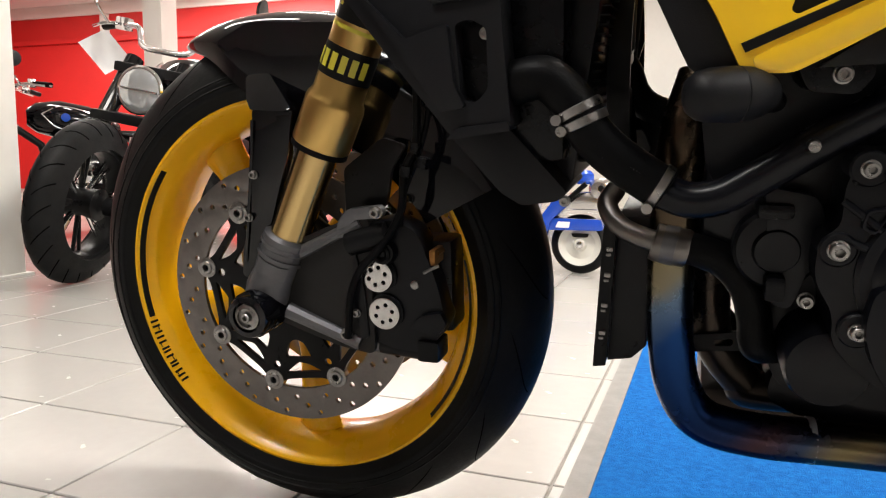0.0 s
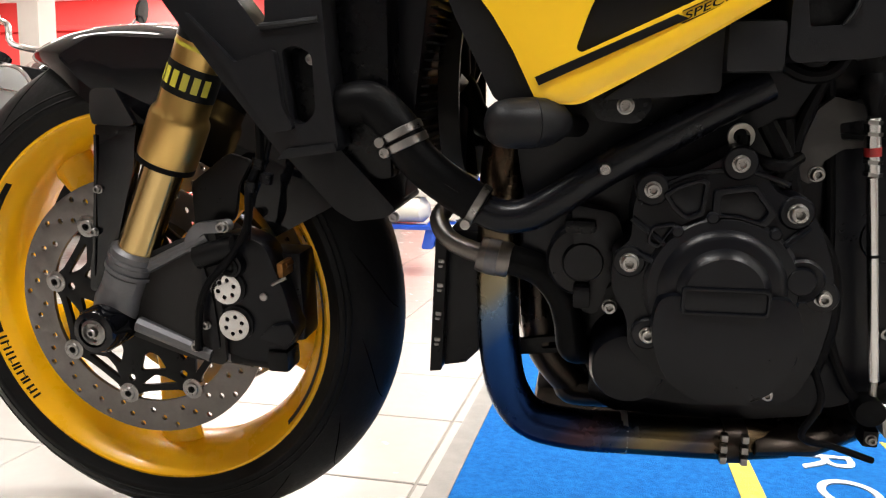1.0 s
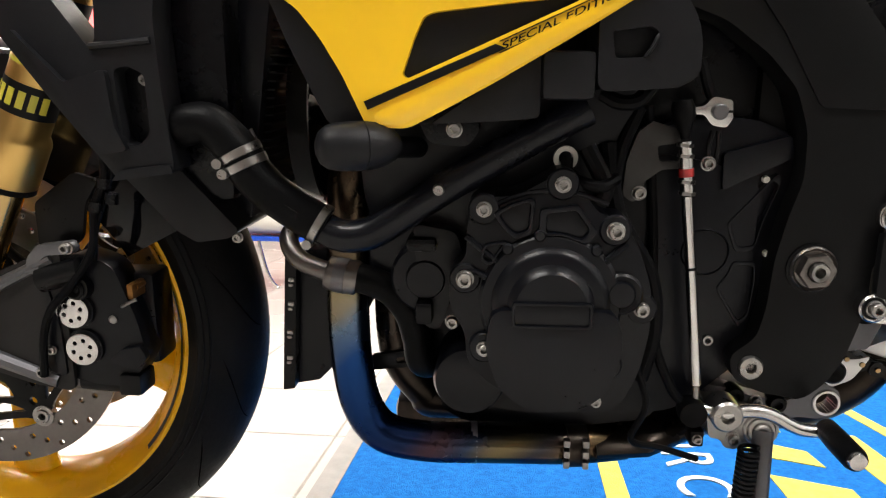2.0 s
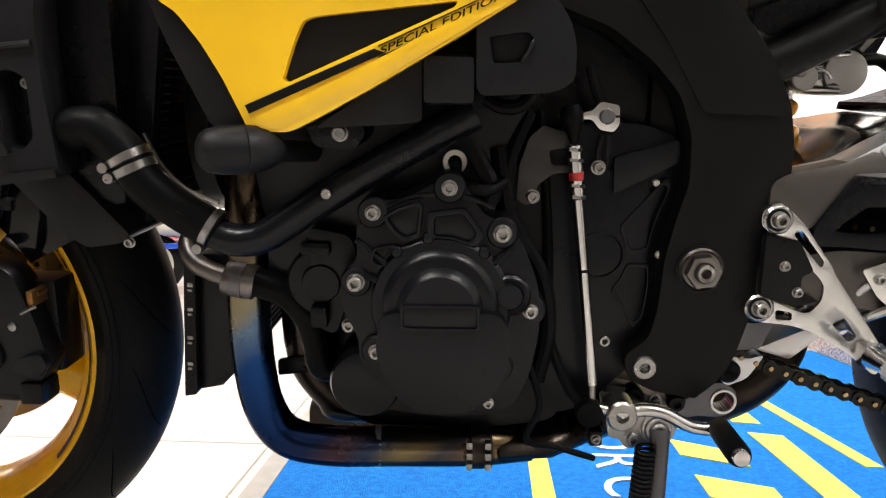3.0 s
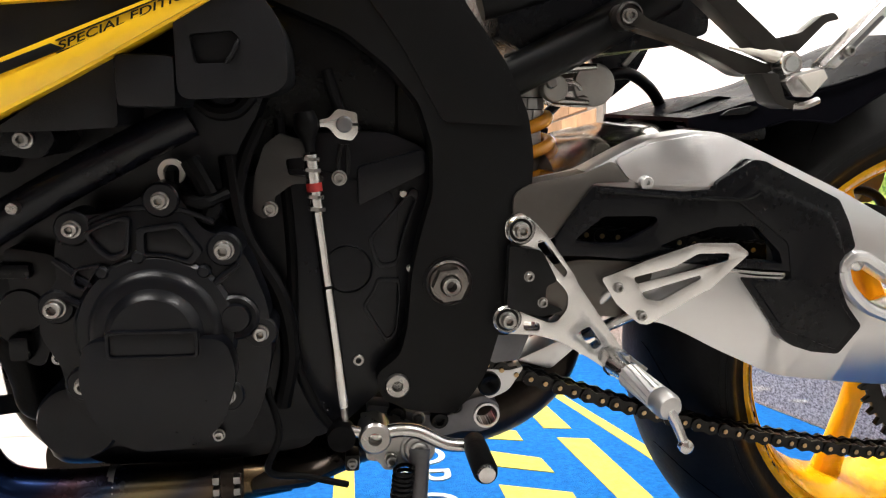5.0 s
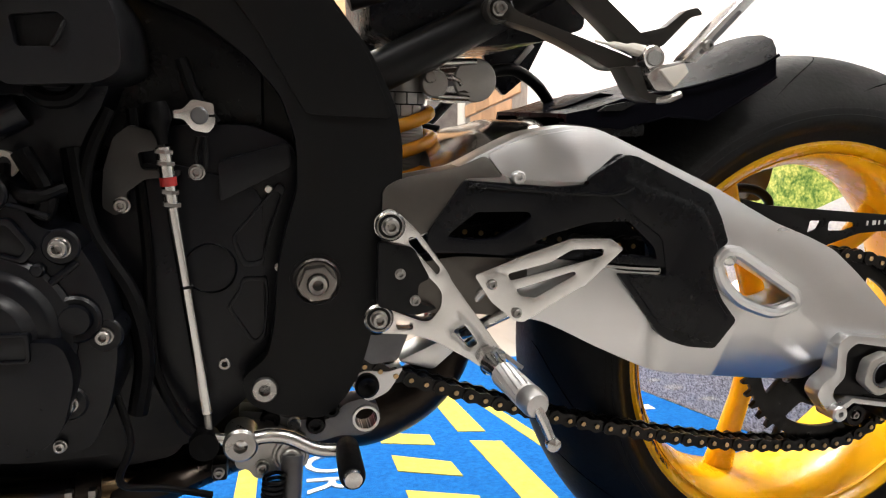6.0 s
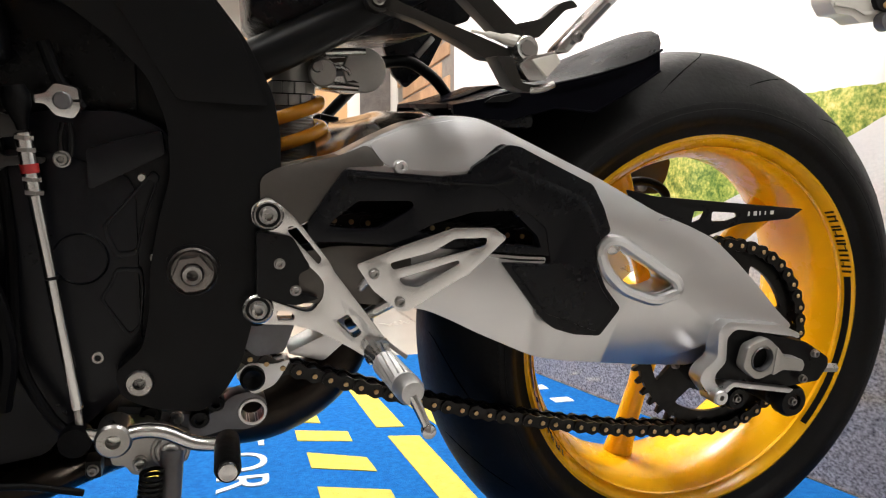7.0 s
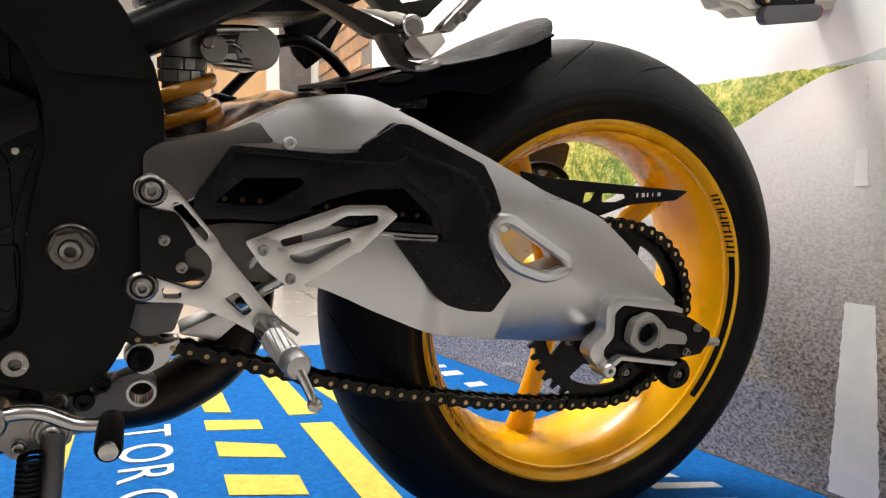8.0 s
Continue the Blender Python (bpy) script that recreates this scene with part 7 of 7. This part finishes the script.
# thin cream tube paints the bright highlight on the hanger's edge
part("hanger_highlight", tube(smooth([(1.064, -0.2000, 0.6245), (1.080, -0.2130, 0.6200), (1.095, -0.2260, 0.6155)], 4), [0.0012] * 3 + [0.0030] * 3 + [0.0050] * 3, 10), CREAM, hgr, "cream highlight painted along the edge of the hanger")
part("pillion_footrest", plate(rnd([(1.1175, 0.6080), (1.1201, 0.6122), (1.1633, 0.6569), (1.198, 0.694), (1.206, 0.690), (1.1703, 0.653), (1.1275, 0.6074)], 0.002), -0.248, -0.230, 0.0025), ALUM, hgr, "folded silver pillion footrest")
part("footrest_slot", plate(rnd([(1.1290, 0.6150), (1.1600, 0.6480), (1.1625, 0.6465), (1.1315, 0.6135)], 0.001), -0.2488, -0.246, 0.0003), FORKGREY, hgr)
bolt(BOLT6, 1.135, -0.248, 0.6205, hgr)
part("footrest_spring", tube(smooth([(1.103, -0.236, 0.578), (1.110, -0.240, 0.579), (1.121, -0.240, 0.5835)], 4), 0.0030, 8), STEEL, hgr)
tp = part("tail_plate", plate(rnd([(1.60, 0.77), (1.606, 0.7134), (1.6186, 0.6994), (1.641, 0.6995), (1.659, 0.6906), (1.85, 0.7215), (1.86, 0.77)], 0.004), -0.012, 0.02, 0.002), CREAM, bike, "pale tail piece with plate holder")
part("fold", plate(rnd([(1.612, 0.709), (1.645, 0.707), (1.662, 0.7005), (1.853, 0.732), (1.853, 0.7355), (1.66, 0.705), (1.612, 0.713)], 0.001), -0.0145, -0.010, 0.001), CREAM, tp)
part("holder", plate(rnd([(1.6706, 0.74), (1.6706, 0.719), (1.6765, 0.7091), (1.6895, 0.7065), (1.7767, 0.7179), (1.78, 0.75)], 0.004), -0.020, -0.011, 0.001), SATIN, tp, "black plate holder")
part("reflector", plate(rnd([(1.6784, 0.6984), (1.680, 0.688), (1.6898, 0.6816), (1.7791, 0.6948), (1.7892, 0.7078), (1.7767, 0.7179), (1.685, 0.706)], 0.006), -0.026, -0.012, 0.002), FORKGREY, tp, "grey back of a reflector")
part("reflector_end", plate(rnd([(1.779, 0.696), (1.789, 0.702), (1.791, 0.712), (1.783, 0.718)], 0.003), -0.024, 0.004, 0.001), RED, tp, "red reflector rim")
for x, z in ((1.6874, 0.7145), (1.7411, 0.7235)):
    part("brass_screw", lathe([(0.0042, 0.004), (0.0042, -0.002), (0.003, -0.003), (0.001, -0.003)], (x, -0.020, z), 14), BRASS, tp)
part("tail_arm", tube([(1.24, 0.0, 0.775), (1.62, 0.0, 0.755)], 0.018, 12), SATIN, tp)

# ---- other machines in the showroom ----
def cruiser(m):
    """A parked cruiser: x is its way forward, the front wheel's axle at x = 0."""
    c = thing("cruiser_motorcycle", "black cruiser motorcycle with chrome bars parked on the tiles", "motorcycle", m, group="parked motorcycles")
    for x, r, hw, nm in ((0.0, 0.305, 0.065, "front_tyre"), (-1.62, 0.32, 0.09, "rear_tyre")):
        ri = r - 0.098
        pr = [(ri, -hw * 0.7)] + [(ri + (r - ri) * (1 - abs(a) ** 2.4), a * hw) for a in (-1 + i / 8 for i in range(17))] + [(ri, hw * 0.7)]
        t = part(nm, lathe(pr, (x, 0, r), 64, closed=True), RUBBER, c, "black cruiser tyre with curved grooves")
        for k in range(22):
            a0 = 2 * math.pi * k / 22
            for s in (-1, 1):
                pts = []
                for j in range(5):
                    w = s * hw * (0.1 + 0.16 * j)
                    rr = ri + (r - ri) * (1 - abs(w / hw) ** 2.4) - 0.0012
                    a = a0 + 0.05 * j + (0.14 if s > 0 else 0)
                    pts.append((x + rr * math.cos(a), w, r + rr * math.sin(a)))
                # curved groove drawn as a black tube, its shade in the colour
                part("groove", tube(pts, 0.0025, 5), GROOVESHADE, t)
        rim = part("rim", lathe([(ri + 0.004, -hw * 0.72), (ri - 0.012, -hw * 0.7), (ri - 0.02, -hw * 0.4), (ri - 0.02, hw * 0.4), (ri - 0.012, hw * 0.7), (ri + 0.004, hw * 0.72)], (x, 0, r), 56, closed=True), SATIN, c, "black rim with a bright lip")
        part("lip", lathe([(ri - 0.004, -hw * 0.74), (ri + 0.004, -hw * 0.78), (ri + 0.004, -hw * 0.70)], (x, 0, r), 56, closed=True), CHROME, rim)
        for k in range(8):
            a = 2 * math.pi * k / 8
            for d in (-0.10, 0.10):
                part("spoke", tube([(x + 0.04 * math.cos(a), -0.02, r + 0.04 * math.sin(a)), (x + (ri - 0.015) * math.cos(a + d), -0.012, r + (ri - 0.015) * math.sin(a + d))], [0.010, 0.007], 8), CHROME if k % 2 else SATIN, rim)
        part("hub", lathe([(0.02, -0.07), (0.06, -0.06), (0.05, 0), (0.06, 0.06), (0.02, 0.07)], (x, 0, r), 28), SATIN, rim)
    for s in (-1, 1):
        y = s * 0.115
        part("fork_cover", tube([(-0.20, y, 0.555), (-0.40, y, 0.86)], [0.034, 0.036], 18), GLOSS, c, "glossy black fork cover")
        part("fork_tube", tube([(0.0, y, 0.30), (-0.04, y, 0.345), (-0.20, y, 0.56)], [0.026, 0.03, 0.024], 16), ALUM, c, "bare metal fork slider")
        part("fork_foot", lathe([(0.001, -0.03), (0.035, -0.025), (0.035, 0.025), (0.001, 0.03)], (0.0, y, 0.305), 20), SATIN, c)
        part("mirror_stalk", tube(smooth([(-0.48, s * 0.30, 0.99), (-0.44, s * 0.34, 1.06), (-0.44, s * 0.37, 1.12)], 4), 0.006, 8), CHROME, c)
        part("mirror", lathe([(0.001, -0.012), (0.045, -0.008), (0.05, 0.006), (0.001, 0.008)], (-0.44, s * 0.38, 1.14), 24), GLOSS, c, "round black mirror")
        part("grip", tube([(-0.56, s * 0.30, 1.0), (-0.64, s * 0.42, 0.985)], 0.017, 14), HOSE, c)
        part("switch_block", box(-0.57, -0.52, s * 0.27 - 0.03, s * 0.27 + 0.03, 0.975, 1.03, 0.008), CHROME, c, "chrome switch block")
        part("lever", tube(smooth([(-0.50, s * 0.28, 1.0), (-0.53, s * 0.36, 0.99), (-0.60, s * 0.45, 0.975)], 4), 0.007, 8), CHROME, c)
        part("cylinder_head", box(-0.95, -0.75, s * 0.18 - 0.06, s * 0.18 + 0.06, 0.36, 0.52, 0.025), SATIN, c)
        for k in range(6):
            part("cooling_fin", box(-0.93, -0.77, s * 0.25 - 0.006 + k * s * 0.012, s * 0.25 + 0.001 + k * s * 0.012, 0.37, 0.51, 0.002), CHROME, c)
    for z in (0.62, 0.82):
        part("fork_yoke", box(-0.28 - (z - 0.62) * 0.6 - 0.03, -0.22 - (z - 0.62) * 0.6 + 0.03, -0.15, 0.15, z - 0.02, z + 0.02, 0.01), SATIN, c)
    part("handlebar", tube(smooth([(-0.64, -0.42, 0.985), (-0.54, -0.27, 1.0), (-0.46, -0.15, 0.99), (-0.42, -0.10, 0.92), (-0.41, 0.0, 0.91), (-0.42, 0.10, 0.92), (-0.46, 0.15, 0.99), (-0.54, 0.27, 1.0), (-0.64, 0.42, 0.985)], 6), 0.0125, 12), CHROME, c, "chrome handlebar")
    hl = part("headlamp", lathe([(0.001, -0.16), (0.05, -0.15), (0.085, -0.10), (0.095, -0.03), (0.098, 0.0), (0.09, 0.006)], (-0.27, 0, 0.74), 36, axis="x"), CHROME, c, "round chrome headlamp")
    part("lens", lathe([(0.089, 0.004), (0.07, 0.012), (0.03, 0.017), (0.001, 0.018)], (-0.27, 0, 0.74), 32, axis="x"), GLASS, hl, "clear ribbed headlamp lens")
    part("reflector_bar", box(-0.26, -0.248, -0.08, 0.08, 0.735, 0.745, 0.002), CHROME, hl)
    tl = []
    for s, w, h, z in ((0, 0.05, 0.05, 0.80), (0.06, 0.12, 0.10, 0.80), (0.2, 0.16, 0.13, 0.79), (0.38, 0.15, 0.12, 0.77), (0.52, 0.10, 0.09, 0.74), (0.58, 0.04, 0.05, 0.72)):
        tl.append([(-0.52 - s, w * math.cos(t), z + h * math.sin(t)) for t in (2 * math.pi * j / 20 for j in range(20))])
    tk = part("fuel_tank", loft(tl), GLOSS, c, "glossy black drop-shaped fuel tank")
    for s in (-1, 1):
        part("pinstripe", tube(smooth([(-0.60, s * 0.150, 0.82), (-0.72, s * 0.167, 0.87), (-0.90, s * 0.158, 0.83), (-1.0, s * 0.13, 0.77), (-0.88, s * 0.160, 0.73), (-0.70, s * 0.166, 0.73), (-0.60, s * 0.150, 0.82)], 6), 0.006, 6), CHROME, tk, "white pinstripe loop")
        part("badge", lathe([(0.001, -0.004), (0.028, -0.003), (0.028, 0.003), (0.001, 0.004)], (-0.74, s * 0.168, 0.80), 20), BLUEP, tk, "plain round badge")
    part("engine_block", box(-1.05, -0.62, -0.17, 0.17, 0.22, 0.60, 0.04), SATIN, c, "black engine block")
    part("frame_spine", tube([(-0.36, 0, 0.80), (-0.60, 0, 0.62), (-0.70, 0, 0.25), (-1.1, 0, 0.22), (-1.25, 0, 0.55)], 0.025, 12), SATIN, c)
    part("seat", loft([[(x, w * math.cos(t), z + h * math.sin(t)) for t in (2 * math.pi * j / 16 for j in range(16))] for x, w, z, h in ((-1.08, 0.08, 0.70, 0.03), (-1.2, 0.15, 0.68, 0.05), (-1.4, 0.16, 0.69, 0.06), (-1.52, 0.10, 0.74, 0.04))]), HOSE, c, "black saddle")
    part("rear_mudguard", lathe([(0.345, -0.09), (0.36, -0.06), (0.365, 0), (0.36, 0.06), (0.345, 0.09), (0.352, 0.06), (0.357, 0), (0.352, -0.06)], (-1.62, 0, 0.32), 20, closed=True, arc=(radians(20), radians(165))), GLOSS, c)
    for s in (-1, 1):
        part("swing_tube", tube([(-1.05, s * 0.12, 0.30), (-1.62, s * 0.13, 0.32)], 0.022, 12), SATIN, c)
        part("exhaust", tube([(-0.85, s * 0.22, 0.35), (-0.9, s * 0.24, 0.22), (-1.3, s * 0.22, 0.22), (-1.9, s * 0.22, 0.27)], [0.03, 0.035, 0.045, 0.05], 14), CHROME, c)
    part("stand", tube([(-1.0, -0.12, 0.25), (-0.95, -0.28, 0.008)], 0.012, 8), SATIN, c)
    return c


ca = cruiser(pose(-1.70, 1.28, 0.005, 0, 0, -78) @ pose(0, 0, 0, -10.5, 0, 0) @ Matrix.Scale(0.975, 4))
copy_thing(ca, pose(-3.42, 2.02, 0.003, 0, 0, -127) @ Matrix.Scale(0.86, 4))
copy_thing(ca, pose(-2.35, 4.1, 0.003, 0, 0, -125))

# price sheet on the handlebars
sheet = bmesh.new()
rows = []
for i in range(7):
    s = i / 6
    rows.append([sheet.verts.new((-0.066 + 0.132 * s, 0.015 * math.sin(3 * s), 0.085 - 0.17 * j / 4 - 0.02 * s)) for j in range(5)])
for a, b in zip(rows, rows[1:]):
    for j in range(4):
        sheet.faces.new((a[j], a[j + 1], b[j + 1], b[j]))
ex = bmesh.ops.extrude_face_region(sheet, geom=sheet.faces[:])
bmesh.ops.translate(sheet, verts=[g for g in ex["geom"] if isinstance(g, bmesh.types.BMVert)], vec=(0, 0.0006, 0))
sh = link("price_sheet", sheet, PAPER)
sh.matrix_world = pose(-2.10, 1.88, 0.93, 12, -38, 42)
tagged(sh, "white paper sheet clipped to a handlebar", "paper")

# picture on the red wall
pic = thing("wall_poster", "white framed poster on the red wall", "poster", pose(-5.55, 6.985, 1.10))
part("poster_sheet", box(-0.20, 0.26, -0.012, 0.012, -0.42, 0.42, 0.003), PAPER, pic)
for k in range(3):
    part("poster_block", box(-0.2, 0.2, -0.015, -0.011, -0.3 + 0.22 * k, -0.14 + 0.22 * k, 0.001), (FORKGREY, ALU, CREAM)[k], pic)
shelf = thing("wall_shelf", "white box shelf against the back wall", "shelf", pose(-0.2, 6.7, 0))
part("shelf_board", box(-0.9, 0.9, -0.22, 0.28, 0.95, 1.0, 0.005), FORKGREY, shelf)
part("shelf_body", box(-0.88, 0.88, -0.18, 0.28, 0.003, 0.95, 0.005), CREAM, shelf)

# small blue scooter
sc = thing("mini_scooter", "small blue and cream scooter standing on the tiles", "scooter", pose(-0.022, 2.235, 0.003))
for x in (0.0, -0.70):
    w = part("tyre", lathe([(0.086, -0.034)] + [(0.090 + 0.031 * (1 - abs(a) ** 2.2), a * 0.038) for a in (-1 + i / 6 for i in range(13))] + [(0.086, 0.034)], (x, 0, 0.121), 40, closed=True), RUBBER, sc)
    part("disc_rim", lathe([(0.001, -0.036), (0.022, -0.036), (0.030, -0.026), (0.060, -0.020), (0.080, -0.030), (0.089, -0.034), (0.089, 0.034), (0.060, 0.020), (0.001, 0.036)], (x, 0, 0.121), 36), CREAM, w, "cream pressed wheel rim")
    part("hub_cap", lathe([(0.001, -0.046), (0.012, -0.044), (0.016, -0.036)], (x, 0, 0.121), 20), CHROME, w)
    part("rim_slot", plate(rnd([(x - 0.030, 0.150), (x + 0.030, 0.150), (x + 0.036, 0.166), (x - 0.036, 0.166)], 0.006), -0.0285, -0.022, 0.001), SATIN, w)
part("mudguard_band", plate(rnd([(-0.160, 0.178), (-0.150, 0.226), (0.085, 0.226), (0.095, 0.182)], 0.012), -0.062, 0.062, 0.008), BLUEP, sc, "blue mudguard band")
part("sticker", plate(rnd([(-0.094, 0.190), (-0.084, 0.214), (-0.036, 0.214), (-0.040, 0.190)], 0.002), -0.064, -0.060, 0.0005), PAPER, sc, "white sticker")
part("leg_shield", plate(rnd([(-0.045, 0.320), (-0.105, 0.300), (-0.165, 0.215), (-0.190, 0.110), (-0.140, 0.110), (-0.115, 0.215), (-0.040, 0.285)], 0.014), -0.075, 0.075, 0.010), BLUEP, sc, "blue leg shield")
part("engine_block", box(-0.045, 0.125, -0.07, 0.06, 0.262, 0.335, 0.022), ALUM, sc, "bare metal engine block")
part("engine_head", lathe([(0.001, -0.085), (0.030, -0.082), (0.042, -0.060), (0.046, 0.04), (0.001, 0.05)], (0.075, 0, 0.345), 24), ALUM, sc)
part("head_bolt", lathe([(0.001, -0.092), (0.012, -0.090), (0.014, -0.08)], (0.085, 0, 0.350), 16), SATIN, sc)
part("kick_lever", tube([(-0.055, -0.092, 0.292), (0.028, -0.092, 0.368)], [0.009, 0.011], 12), HOSE, sc, "black rubber kick lever")
part("tank_cap", lathe([(0.001, 0.045), (0.022, 0.042), (0.036, 0.028), (0.038, 0.0), (0.030, -0.012), (0.001, -0.014)], (0.008, 0, 0.376), 24, axis="z"), BLUEP, sc, "blue tank cap")
part("steering_head", tube([(-0.09, 0.02, 0.30), (-0.13, 0.02, 0.46)], 0.018, 12), BLUEP, sc)
part("body_panel", loft([[(x, w_ * math.cos(t), z + h * math.sin(t)) for t in (2 * math.pi * j / 18 for j in range(18))] for x, w_, z, h in ((-0.175, 0.04, 0.268, 0.03), (-0.20, 0.085, 0.270, 0.055), (-0.34, 0.105, 0.282, 0.070), (-0.50, 0.11, 0.290, 0.075), (-0.66, 0.09, 0.295, 0.060), (-0.74, 0.04, 0.30, 0.03))]), CREAM, sc, "cream body panel")
part("body_lid", box(-0.26, -0.15, -0.06, 0.06, 0.325, 0.365, 0.012), CREAM, sc)
part("footboard", box(-0.70, -0.13, -0.085, 0.085, 0.188, 0.210, 0.008), BLUEP, sc, "blue footboard rail")
part("stand", tube(smooth([(-0.44, -0.08, 0.19), (-0.40, -0.10, 0.07), (-0.36, -0.11, 0.010), (-0.335, -0.11, 0.008)], 4), 0.007, 8), CHROME, sc)

# ---- floor tiles ----
TSX, TSY = 0.318, 0.27


def tile_mesh():
    bm = box(0.002, TSX - 0.002, 0.002, TSY - 0.002, -0.003, 0.003, 0.0015, seg=1)
    ob = link("tile", bm, TILE)
    me = ob.data
    bpy.data.objects.remove(ob)
    return me


tile_data = tile_mesh()
rest = bmesh.new()
for i in range(-23, 14):
    for j in range(-29, 26):
        x, y = 0.268 + i * TSX, 0.245 + j * TSY
        if x < -7 or x + TSX > 4.5 or y < -7.5 or y + TSY > 7.0:
            continue
        if -2.6 < x < 0.28 and -0.4 < y < 3.0:
            o = new("tile", tile_data)
            o.parent = floor
            o.location = (x, y, 0)
        else:
            v = [rest.verts.new((x + a, y + b, 0.0028)) for a, b in ((0.002, 0.002), (TSX - 0.002, 0.002), (TSX - 0.002, TSY - 0.002), (0.002, TSY - 0.002))]
            rest.faces.new(v)
o = link("tiles_far", rest, TILE, floor)
tagged(o, kind="stuff")

# ---- bricks of the short wall ----
bm = box(0, 0.012, 0.0, 0.212, 0.0, 0.058, 0.003, seg=1)
ob = link("brick", bm, BRICKM)
brick_data = ob.data
bpy.data.objects.remove(ob)
rg = random.Random(11)
for k in range(36):
    for j in range(5):
        y = 1.86 + 0.222 * j + (0.111 if k % 2 else 0)
        if y < 1.9 or y + 0.212 > 2.86:
            continue
        o = new("brick", brick_data)
        o.parent = brick_wall
        o.location = (1.683 + rg.uniform(-0.001, 0.001), y, 0.012 + 0.0667 * k)
for x in (1.19,):
    o = link("plank_joint", box(x - 0.004, x + 0.004, 2.894, 2.901, 0, H, 0), STONE, wood_wall)
